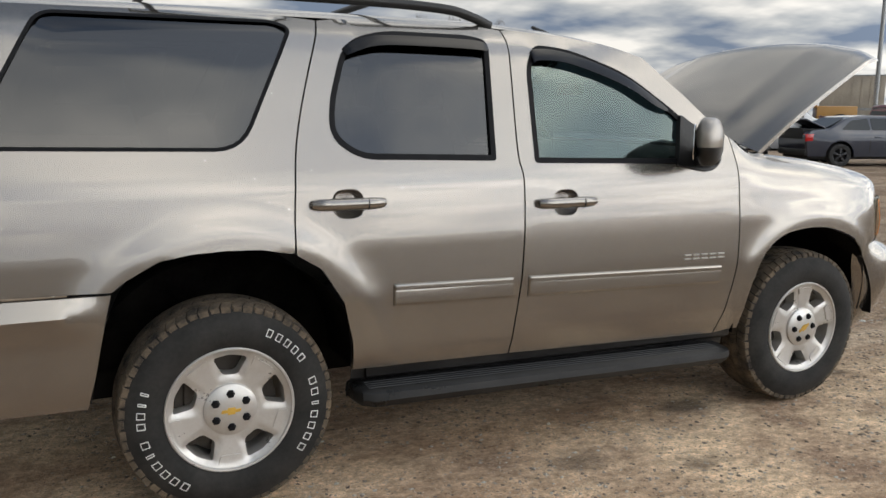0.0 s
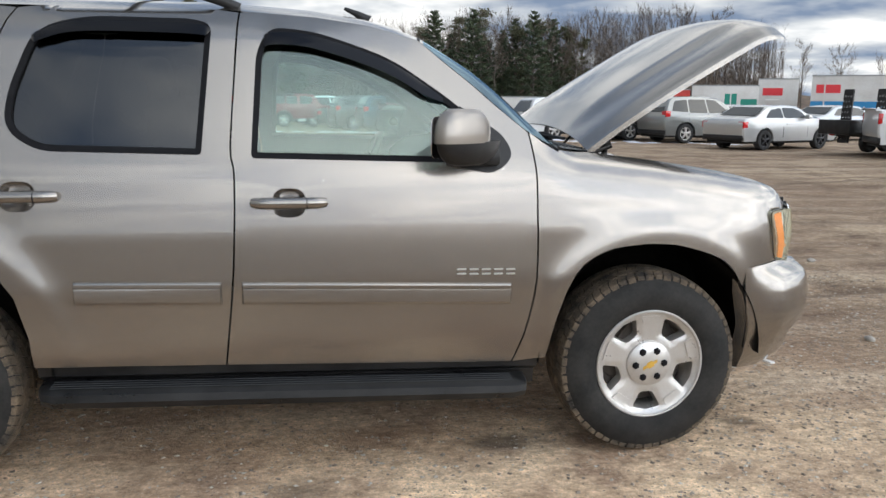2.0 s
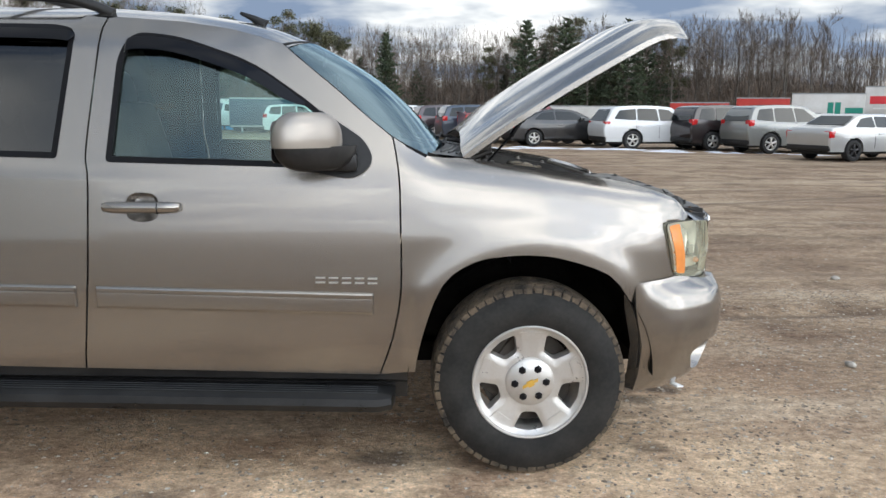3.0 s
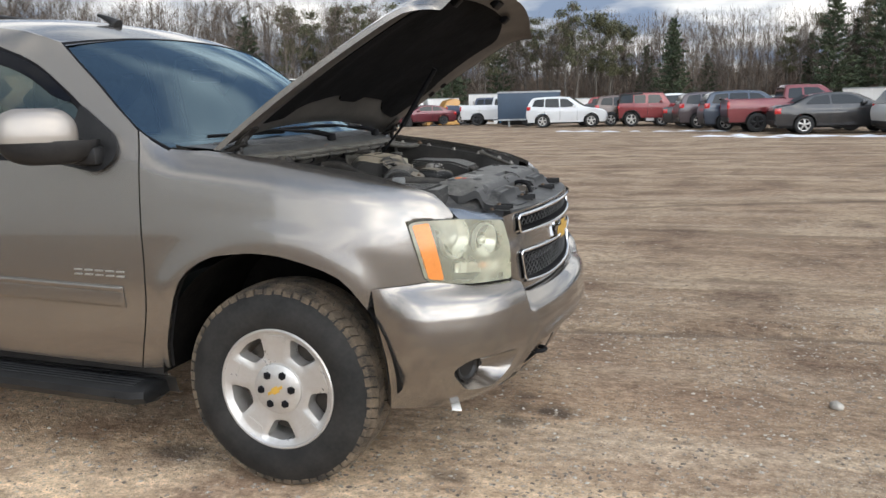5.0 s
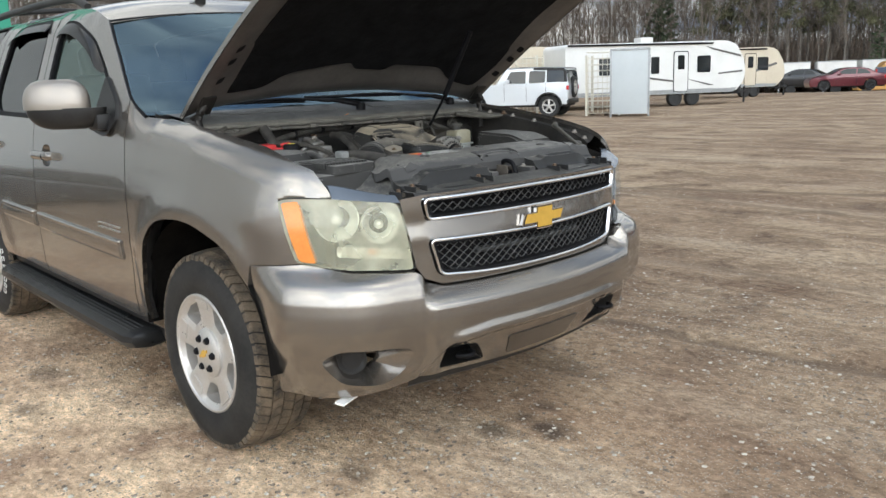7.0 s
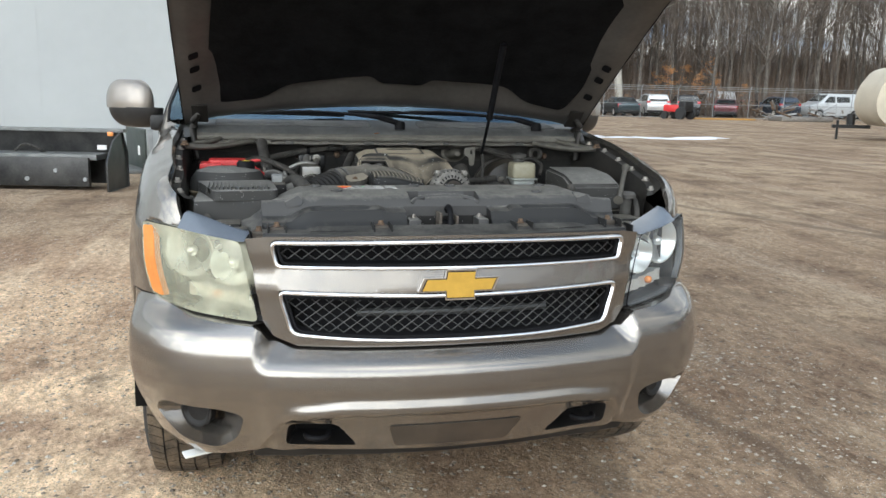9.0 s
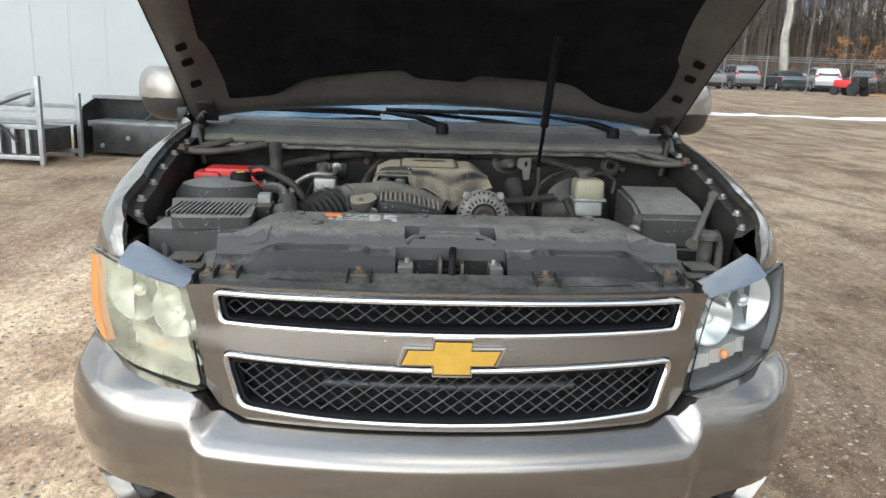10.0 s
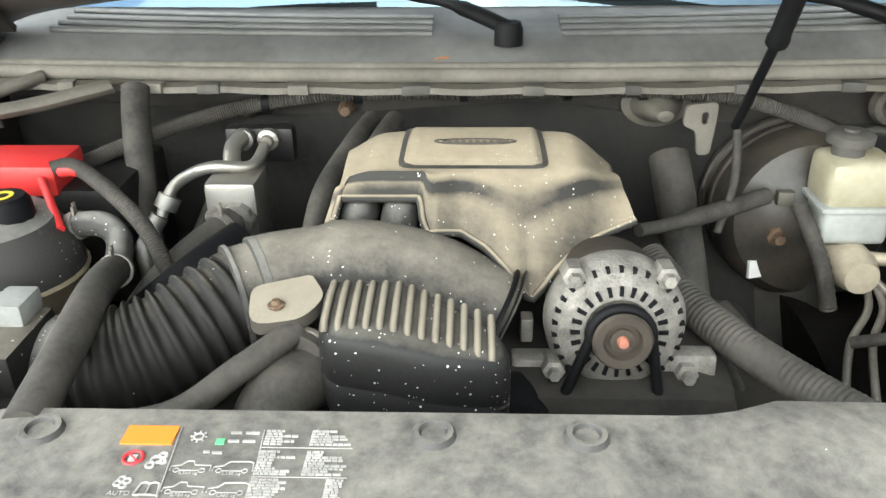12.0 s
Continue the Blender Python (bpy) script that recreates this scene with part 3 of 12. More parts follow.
def rounded(pts, r=0.05, n=5, closed=True):
    """A polygon with its corners rounded; each point may carry its own radius."""
    out = []
    N = len(pts)
    for i in range(N):
        p = Vector(pts[i][:2]); rr = pts[i][2] if len(pts[i]) > 2 else r
        if not closed and i in (0, N - 1):
            out.append(tuple(p)); continue
        a, b = Vector(pts[i - 1][:2]), Vector(pts[(i + 1) % N][:2])
        if rr <= 0:
            out.append(tuple(p)); continue
        d1, d2 = (a - p), (b - p)
        k = min(rr, d1.length * 0.48, d2.length * 0.48)
        s, t = p + d1.normalized() * k, p + d2.normalized() * k
        for j in range(n + 1):
            w = j / n
            out.append(tuple(s * (1 - w) ** 2 + p * 2 * w * (1 - w) + t * w * w))
    return out


def resample(pts, step, closed=True):
    out = []
    N = len(pts)
    for i in range(N if closed else N - 1):
        a, b = Vector(pts[i]), Vector(pts[(i + 1) % N])
        k = max(1, int((b - a).length / step))
        out += [tuple(a + (b - a) * (j / k)) for j in range(k)]
    if not closed:
        out.append(tuple(pts[-1]))
    return out


def inside(p, poly):
    x, y = p
    c = False
    j = len(poly) - 1
    for i in range(len(poly)):
        xi, yi = poly[i]; xj, yj = poly[j]
        if (yi > y) != (yj > y) and x < (xj - xi) * (y - yi) / (yj - yi) + xi:
            c = not c
        j = i
    return c


def add_panel(bm, outline, fn, holes=(), step=0.05, rim=0.0, inward=None, mi=0, edge_step=None):
    """A curved sheet: a flat outline with holes, filled finely and laid on the surface fn(u, v). rim: depth of the flange folded inward."""
    es = edge_step or step * 0.7
    loops = [resample(outline, es)] + [resample(h, es) for h in holes]
    pts, edges = [], []
    for lp in loops:
        o = len(pts)
        pts += lp
        edges += [(o + i, o + (i + 1) % len(lp)) for i in range(len(lp))]
    arr = np.array(pts)
    lo, hi = arr.min(0), arr.max(0)
    nb = len(pts)
    for i in range(int((hi[0] - lo[0]) / step) + 1):
        for j in range(int((hi[1] - lo[1]) / step) + 1):
            q = (lo[0] + (i + 0.5 + 0.5 * (j % 2) - 0.25) * step, lo[1] + (j + 0.5) * step)
            if inside(q, loops[0]) and not any(inside(q, h) for h in loops[1:]):
                if np.min(np.hypot(arr[:, 0] - q[0], arr[:, 1] - q[1])) > step * 0.45:
                    pts.append(q)
    res = geometry.delaunay_2d_cdt([Vector(p) for p in pts], edges, [], 0, 1e-6)
    vs, fs = res[0], res[2]
    made = {}

    def V(i):
        if i not in made:
            made[i] = bm.verts.new(fn(vs[i].x, vs[i].y))
        return made[i]
    faces = []
    for f in fs:
        c = (sum(vs[i].x for i in f) / 3, sum(vs[i].y for i in f) / 3)
        if inside(c, loops[0]) and not any(inside(c, h) for h in loops[1:]):
            faces.append(bm.faces.new([V(i) for i in f]))
    for f in faces:
        f.material_index = mi
    if rim:
        fset = set(faces)
        bd = [ed for ed in {ed for f in faces for ed in f.edges} if sum(1 for f in ed.link_faces if f in fset) == 1]
        inner = {}
        for ed in bd:
            for v in ed.verts:
                if v not in inner:
                    d = inward(v.co) if inward else Vector((0, 1, 0))
                    inner[v] = bm.verts.new(v.co + d * rim)
        for ed in bd:
            a, b = ed.verts
            f = ed.link_faces[0]
            ls = [lp.vert for lp in f.loops]
            if ls[(ls.index(a) + 1) % len(ls)] == b:
                a, b = b, a
            q = bm.faces.new((a, b, inner[b], inner[a])); q.material_index = mi
    return faces


def mirror_bm(bm):
    """Mirror across the vehicle's centre line."""
    for v in bm.verts:
        v.co.y = -v.co.y
    bmesh.ops.reverse_faces(bm, faces=bm.faces[:])
    return bm


# ---- the big vehicle: x forward from the front axle, y to its left, z up ----
ZS = [0.25, 0.42, 0.55, 0.80, 1.00, 1.12, 1.22, 1.27, 1.31, 1.74, 1.80, 1.86, 1.90]
YS = [0.91, 0.950, 0.982, 1.002, 0.998, 0.987, 0.975, 0.962, 0.948, 0.805, 0.772, 0.69, 0.45]


def half(z):
    """Half width of the body side at a height."""
    return float(np.interp(z, ZS, YS))


PLAN = [(-4.6, 0.0), (-4.2, 0.0), (0.05, 0.0)]
_px = [(0.05, 1.0), (0.25, 0.988), (0.40, 0.966), (0.50, 0.935), (0.56, 0.905), (0.63, 0.857), (0.70, 0.792), (0.76, 0.71), (0.81, 0.62), (0.845, 0.54), (0.875, 0.43), (0.898, 0.29), (0.912, 0.15), (0.917, 0.0)]
_pc = [Vector((a, b)) for a, b in _px]
_cur = [Vector((p[0], p[1])) for p in curve_pts([(a, b, 0) for a, b in _px], 10)]
_arc = [0.05]
for _i in range(1, len(_cur)):
    _arc.append(_arc[-1] + (_cur[_i] - _cur[_i - 1]).length)
_cx, _cy = [c[0] for c in _cur], [c[1] for c in _cur]
P_END = _arc[-1]


def plan(p):
    """Point and outward normal of the body's plan line (right-hand half, y positive here) at distance p."""
    if p <= 0.05:
        return Vector((p, 1.0)), Vector((0, 1))
    q = min(p, P_END)
    a = Vector((np.interp(q, _arc, _cx), np.interp(q, _arc, _cy)))
    s, t = min(q + 0.02, P_END), max(q - 0.02, 0.05)
    d = Vector((np.interp(s, _arc, _cx) - np.interp(t, _arc, _cx), np.interp(s, _arc, _cy) - np.interp(t, _arc, _cy))).normalized()
    n = Vector((-d.y, d.x))
    return a, (n if n.x * 1 + n.y > 0 else -n)


def p_of(y):
    """Distance along the plan line at which the half width is y (front face)."""
    return float(np.interp(-y, [-v for v in _cy], _arc))


def wrap(p, z, out=0.0):
    """A point on the body side and nose: p along the plan line, z height, out: proud of it."""
    a, n = plan(p)
    side = half(z) - 1.0
    w = min(1.0, max(0.0, (0.75 - p) / 0.5))
    d = side * w + out
    q = a + n * d
    return Vector((q.x, -q.y, z))


def side(x, z, out=0.0):
    return Vector((x, -(half(z) + out), z))


TOPX = [-0.62, -0.34, 0.0, 0.33, 0.45, 0.55, 0.66, 0.73, 0.80]
TOPZ = [1.35, 1.312, 1.274, 1.226, 1.205, 1.181, 1.146, 1.112, 1.08]


def top_of(p):
    return float(np.interp(p, TOPX, TOPZ))


_H = [0.25, 0.17, 0.09, 0.045, 0.015, 0.0]
_I = [0.0, 0.008, 0.026, 0.052, 0.09, 0.13]
_L = [0.0]
for _i in range(1, 6):
    _L.append(_L[-1] + math.hypot(_H[_i] - _H[_i - 1], _I[_i] - _I[_i - 1]))


def flare_rise(d):
    """Swell of a wheel-arch flare: a slow rise up to the crease at d = 0, then a flat band."""
    return sum(max(0.0, 1 - max(0.0, d + e) / 0.11) ** 2 for e in (-0.012, 0.0, 0.012)) / 3


def fender(p, s):
    """Front fender: side below, rolling over to its top edge."""
    zt = top_of(p)
    arch = 0.011 * flare_rise(math.hypot(p, s - 0.42) - 0.572) * (1 if s > 0.3 else 0) * (1 - step3(0.36, 0.47, p)) * step3(-0.525, -0.455, p)
    if s <= zt - 0.25:
        b = wrap(p, s, arch)
    else:
        k = s - (zt - 0.25)
        h, i = float(np.interp(k, _L, _H)), float(np.interp(k, _L, _I))
        a, n = plan(p)
        base = half(min(s, 1.08)) - 1.0
        w = min(1.0, max(0.0, (0.75 - p) / 0.5))
        i *= 1 - 0.62 * step3(0.36, 0.70, p)
        q = a + n * (base * w - i + arch)
        # towards the pillar the roll fades into the flat body side
        return side(p, s, arch).lerp(Vector((q.x, -q.y, zt - h)), step3(-0.57, -0.33, p))
    return b


TOPS = _L[-1] - 0.25          # how far s runs past the top line

ROOFX = [-4.05, -3.6, -2.6, -1.75, -1.4, -1.2, -1.05, -0.97]
ROOFZ = [1.80, 1.855, 1.868, 1.862, 1.838, 1.808, 1.770, 1.735]


def roof_z(x):
    return float(np.interp(x, ROOFX, ROOFZ))


suv = thing("suv", "brown metallic suv, hood propped open, standing on bare dirt", "suv")
F_ARCH = [(-0.472, 0.454), (-0.44, 0.617), (-0.364, 0.818), (-0.243, 0.909), (-0.11, 0.934), (0.0, 0.937), (0.115, 0.921), (0.298, 0.855), (0.40, 0.735), (0.445, 0.60), (0.46, 0.45)]
R_ARCH = [(-2.475, 0.502), (-2.48, 0.62), (-2.517, 0.782), (-2.602, 0.918), (-2.708, 0.984), (-2.83, 1.006), (-2.95, 1.010), (-3.07, 1.005), (-3.179, 0.987), (-3.29, 0.927), (-3.359, 0.785), (-3.40, 0.60), (-3.42, 0.49)]
SEAM_B = [(-1.770, 0.48), (-1.728, 0.858), (-1.715, 1.211), (-1.728, 1.328), (-1.712, 1.60), (-1.695, 1.85)]
SEAM_C = [(-2.700, 0.987), (-2.692, 1.15), (-2.667, 1.377), (-2.60, 1.62), (-2.52, 1.85)]
PILLAR = [(-0.996, 1.752), (-0.901, 1.672), (-0.779, 1.574), (-0.685, 1.491), (-0.557, 1.390)]
SEAM_F = [(-0.557, 1.390), (-0.546, 1.335), (-0.536, 1.27), (-0.530, 1.20), (-0.528, 1.10), (-0.526, 0.80), (-0.56, 0.60), (-0.612, 0.441)]
G = 0.0035


def shift(pts, dx):
    return [(x + dx, z) for x, z in pts]


def sm(pts, n=4):
    return [(v.x, v.y) for v in curve_pts([(a, b, 0) for a, b in pts], n)]


def both(fn):
    """Run a maker for the right-hand side and, mirrored, for the left."""
    for s in (1, -1):
        fn(s)


def put(name, bm, material, parent, s, label="", **kw):
    if s < 0:
        mirror_bm(bm)
    return obj(name, bm, material, parent, label, **kw)


FWIN = [(-1.652, 1.292, 0.02), (-1.628, 1.70, 0.06), (-1.575, 1.792, 0.06), (-1.40, 1.778, 0.1), (-1.109, 1.680, 0.1), (-0.85, 1.503, 0.1), (-0.672, 1.335, 0.03), (-0.662, 1.268, 0.02)]
RWIN = [(-2.425, 1.320, 0.10), (-2.535, 1.40, 0.1), (-2.525, 1.53, 0.1), (-2.44, 1.77, 0.14), (-2.26, 1.822, 0.08), (-1.88, 1.820, 0.05), (-1.795, 1.800, 0.05), (-1.836, 1.305, 0.015)]
QWIN = [(-2.865, 1.355, 0.10), (-2.632, 1.815, 0.07), (-2.70, 1.843, 0.03), (-3.506, 1.838, 0.06), (-3.75, 1.37, 0.06)]


def door_front(s):
    edge = [(x, roof_z(x)) for x in (-1.65, -1.5, -1.4, -1.3, -1.2, -1.1, -1.03)]
    ol = shift(sm(SEAM_B), G) + edge + PILLAR[:-1] + shift(sm(SEAM_F), -G)
    bm = bmesh.new()
    hole = rounded(FWIN, 0.05)
    add_panel(bm, ol, side, [hole, cup_rim(-1.512, 1.122)], 0.055, 0.022)
    d = put("front_door", bm, M_PAINT, suv, s)
    trim_and_glass(d, FWIN, s, M_GLASS)
    moulding(d, -1.699, -0.632, 0.820, 0.788, s)
    handle(d, -1.512, 1.122, s)
    visor(d, [(-1.600, 1.752), (-1.575, 1.787), (-1.40, 1.775), (-1.109, 1.677), (-0.90, 1.540)], 0.075, s)
    if s > 0:
        bars(d)


def door_rear(s):
    arch = R_ARCH[:5]
    ol = arch[:-1] + [(-2.694, 0.975)] + shift(sm(SEAM_C), G) + [(x, roof_z(x)) for x in (-2.4, -2.2, -2.0, -1.8)] + shift(sm(SEAM_B), -G)[::-1]
    bm = bmesh.new()
    add_panel(bm, ol, flare_r, [rounded(RWIN, 0.05), cup_rim(-2.487, 1.155)], 0.024, 0.022)
    d = put("rear_door", bm, M_PAINT, suv, s)
    trim_and_glass(d, RWIN, s, M_TINT)
    moulding(d, -2.312, -1.774, 0.836, 0.822, s)
    handle(d, -2.487, 1.155, s)
    visor(d, [(-2.445, 1.758), (-2.40, 1.785), (-2.26, 1.817), (-1.88, 1.815), (-1.80, 1.80)], 0.06, s)


def step3(a, b, x):
    t = min(1.0, max(0.0, (x - a) / (b - a)))
    return t * t * (3 - 2 * t)


def flare_r(x, z):
    """Rear body side with a soft flare round the wheel opening."""
    d = math.hypot(x + 2.946, z - 0.46)
    return side(x, z, 0.013 * flare_rise(d - 0.618) * step3(0.40, 0.60, z))


def quarter(s):
    ol = shift(sm(SEAM_C), -G) + [(x, roof_z(x)) for x in (-2.7, -3.0, -3.3, -3.6)] + [(-3.95, 1.80), (-4.06, 1.5), (-4.12, 1.2), (-4.12, 0.905), (-3.335, 0.893)] + R_ARCH[5:10][::-1] + [(-2.72, 0.985)]
    bm = bmesh.new()
    add_panel(bm, ol, flare_r, [rounded(QWIN, 0.06)], 0.024, 0.022)
    d = put("quarter_panel", bm, M_PAINT, suv, s)
    trim_and_glass(d, QWIN, s, M_TINT, 0.012)
    bm = bmesh.new()
    ol = [(-3.337, 0.884), (-3.36, 0.79), (-3.40, 0.60), (-3.43, 0.485), (-4.16, 0.50), (-4.16, 0.895)]
    add_panel(bm, ol, lambda x, z: side(x, z, 0.012 + 0.03 * math.exp(-((z - 0.82) / 0.05) ** 2) * min(1, max(0, (-3.36 - x) / 0.12))), [], 0.04, 0.03)
    put("rear_bumper_side", bm, M_PAINT, suv, s, "brown bumper end with mud splashes")


def trim_and_glass(parent, win, s, gm, w=0.022):
    """Black rubber surround in the opening and the pane behind it."""
    o = rounded(win, 0.05)
    c = Vector((sum(p[0] for p in o) / len(o), sum(p[1] for p in o) / len(o)))
    inn = []
    for i, p in enumerate(o):
        a, b = Vector(o[i - 1]), Vector(o[(i + 1) % len(o)])
        t = (b - a)
        if t.length < 1e-6:
            inn.append(p); continue
        t.normalize(); n = Vector((-t.y, t.x))
        if (Vector(p) + n * 0.01 - c).length > (Vector(p) - c).length:
            n = -n
        inn.append(tuple(Vector(p) + n * w))
    bm = bmesh.new()
    A = [bm.verts.new(side(x, z, 0.003)) for x, z in o]
    B = [bm.verts.new(side(x, z, 0.001)) for x, z in inn]
    C = [bm.verts.new(side(x, z, -0.02)) for x, z in inn]
    N = len(A)
    for i in range(N):
        j = (i + 1) % N
        bm.faces.new((A[i], A[j], B[j], B[i])); bm.faces.new((B[i], B[j], C[j], C[i]))
    bmesh.ops.recalc_face_normals(bm, faces=bm.faces[:])
    put("window_trim", bm, M_TRIM, parent, s)
    bm = bmesh.new()
    add_panel(bm, o, lambda x, z: side(x, z, -0.014), [], 0.08)
    put("window_pane", bm, gm, parent, s).visible_shadow = False


def moulding(parent, x0, x1, zl, zr, s):
    """Body-coloured rub strip with a raised upper ridge."""
    prof = [(0.0, -0.004), (0.003, 0.0115), (0.009, 0.0148), (0.020, 0.0150), (0.025, 0.0110), (0.031, 0.0122), (0.078, 0.0136), (0.087, 0.009), (0.090, -0.004)]
    bm = bmesh.new()
    xs = [x0, x0 + 0.006] + [x0 + (x1 - x0) * k / 10 for k in range(1, 10)] + [x1 - 0.006, x1]
    g = []
    for i, x in enumerate(xs):
        w = (x - x0) / (x1 - x0)
        zt = zl + (zr - zl) * w
        k = 0.3 if i in (0, len(xs) - 1) else 1.0
        g.append([bm.verts.new(side(x, zt - dz, o * k if o > 0 else o)) for dz, o in prof])
    for i in range(len(g) - 1):
        for j in range(len(prof) - 1):
            bm.faces.new((g[i][j], g[i][j + 1], g[i + 1][j + 1], g[i + 1][j]))
    bm.faces.new(g[0]); bm.faces.new(g[-1][::-1])
    bmesh.ops.recalc_face_normals(bm, faces=bm.faces[:])
    put("side_moulding", bm, M_PAINT, parent, s, "raised body-coloured rub strip", angle=25)


def cup_rim(xc, zc, r=1.0):
    """Outline of the finger scoop behind a door handle."""
    return [(xc + 0.064 * r * math.copysign(abs(math.cos(a)) ** 0.7, math.cos(a)), zc + 0.012 * (1 - r) + 0.056 * r * math.copysign(abs(math.sin(a)) ** 0.8, math.sin(a))) for a in [k * math.pi / 12 for k in range(24)]]


def handle(parent, xc, zc, s):
    """Strap handle over a scooped cup, with a lock cap."""
    bm = bmesh.new()
    rings = []
    for r, d in ((1.0, 0.0), (0.97, -0.004), (0.88, -0.020), (0.62, -0.038), (0.0, -0.042)):
        rings.append([bm.verts.new(side(x, z, d)) for x, z in cup_rim(xc, zc, r)])
    for i in range(4):
        for k in range(24):
            bm.faces.new((rings[i][k], rings[i][(k + 1) % 24], rings[i + 1][(k + 1) % 24], rings[i + 1][k]))
    bmesh.ops.remove_doubles(bm, verts=bm.verts[:], dist=0.0005)
    bmesh.ops.recalc_face_normals(bm, faces=bm.faces[:])
    h = put("door_handle_cup", bm, M_PAINT, parent, s)
    bm = bmesh.new()
    pts, rad = [], []
    for k in range(15):
        u = -1 + 2 * k / 14
        pts.append(side(xc + 0.138 * u, zc + 0.002, 0.028 - 0.016 * u ** 8)); rad.append(0.0215 * (1 - 0.22 * abs(u) ** 9))
    add_tube(bm, pts, rad, 12)
    for v in bm.verts:
        v.co.z = zc + (v.co.z - zc) * 1.05
    put("strap", bm, M_PAINT, h, s)
    bm = bmesh.new()
    add_tube(bm, [side(xc + 0.066, zc, 0.030), side(xc + 0.069, zc, 0.030)], 0.0222, 12)
    put("strap_joint", bm, M_TRIM, h, s)


def visor(parent, line, drop, s):
    """Smoked rain guard along the top of a window."""
    l = [(x, z - 0.020) for x, z in sm(line, 6)]
    drop *= 0.62
    bm = bmesh.new()
    g = []
    N = len(l)
    for i, (x, z) in enumerate(l):
        e = min(1.0, 6 * min(i, N - 1 - i) / N + 0.25)
        g.append([bm.verts.new(side(x, z + 0.004, 0.004)), bm.verts.new(side(x, z - 0.02 * e, 0.015 * e)), bm.verts.new(side(x, z - drop * e, 0.021 * e)), bm.verts.new(side(x, z - drop * e, 0.016 * e))])
    for i in range(N - 1):
        for j in range(3):
            bm.faces.new((g[i][j], g[i][j + 1], g[i + 1][j + 1], g[i + 1][j]))
    bmesh.ops.recalc_face_normals(bm, faces=bm.faces[:])
    put("rain_visor", bm, M_GLOSSBLACK, parent, s, "smoked acrylic rain guard")


def bars(parent):
    """Row of five small chrome name-badge bars."""
    for k in range(5):
        x = -0.857 + k * 0.0505
        w, h = 0.036, 0.032
        pieces = ((0, w, 0.002, 0.0075), (0, w, h - 0.0115, h - 0.006))
        for a, b, c, d in pieces:
            bm = bmesh.new()
            p0 = side(x + a, 0.826 + c)
            add_box(bm, x + a, x + b, p0.y - 0.006, p0.y + 0.002, 0.826 + c - 0.004 * k / 4, 0.826 + d - 0.004 * k / 4)
            obj("badge_bar", bm, M_BADGE, parent, "chrome badge bar", smooth=False)


def front_fender(s):
    top = [(p, top_of(p) + TOPS) for p in (-0.46, -0.3, -0.1, 0.1, 0.3, 0.45, 0.55, 0.62, 0.67)]
    ol = shift(sm(SEAM_F), G)[::-1] + [(-0.50, 1.360), (-0.44, 1.332), (-0.38, top_of(-0.38) + 0.5 * TOPS)] + top[1:] + [(0.70, 1.135), (0.725, 1.095), (0.740, 1.056), (0.66, 1.058), (0.60, 1.059), (0.545, 1.055), (0.60, 0.86), (0.615, 0.832), (0.415, 0.817)] + [(0.398, 0.74)] + sm(F_ARCH[:9], 3)[::-1][1:]
    bm = bmesh.new()
    add_panel(bm, ol, fender, [], 0.022, 0.02, inward=lambda c: Vector((0, 1, 0)) if c.z < 1.0 else Vector((0, 0.5, -0.87)))
    put("front_fender", bm, M_PAINT, suv, s)
    # inner apron with its row of bolts
    bm = bmesh.new()
    us = [-0.42 + 0.05 * k for k in range(22)]
    def ap(u, v):
        t = fender(u, top_of(u) + TOPS - 0.002)
        k = [(0, -0.006), (0.012, -0.035), (0.035, -0.040), (0.045, -0.09), (0.05, -0.30)][v]
        return Vector((t.x - (0.02 if u > 0.5 else 0), t.y + k[0] + 0.3 * max(0, u - 0.55) * (v > 0), t.z + k[1]))
    add_grid(bm, ap, us, range(5))
    bmesh.ops.recalc_face_normals(bm, faces=bm.faces[:])
    put("fender_apron", bm, M_ENGBAY, suv, s, "dark inner fender rail")
    for u in (-0.30, -0.14, 0.02, 0.18, 0.34, 0.48, 0.58):
        c = ap(u, 2)
        bm = bmesh.new()
        add_lathe(bm, [(0.0001, 0.012), (0.008, 0.012), (0.009, 0.004), (0.014, 0.002), (0.014, -0.003)], 10, "z")
        bmesh.ops.translate(bm, verts=bm.verts[:], vec=c + Vector((0, -0.012, 0.002)))
        put("fender_bolt", bm, M_STEEL, suv, s)


M_ENGBAY = mat("engine_bay_paint", (0.010, 0.0095, 0.009), 0.6, vary=0.4, scale=6, tint=(0.036, 0.032, 0.027), bump=0.05, bump_scale=100)


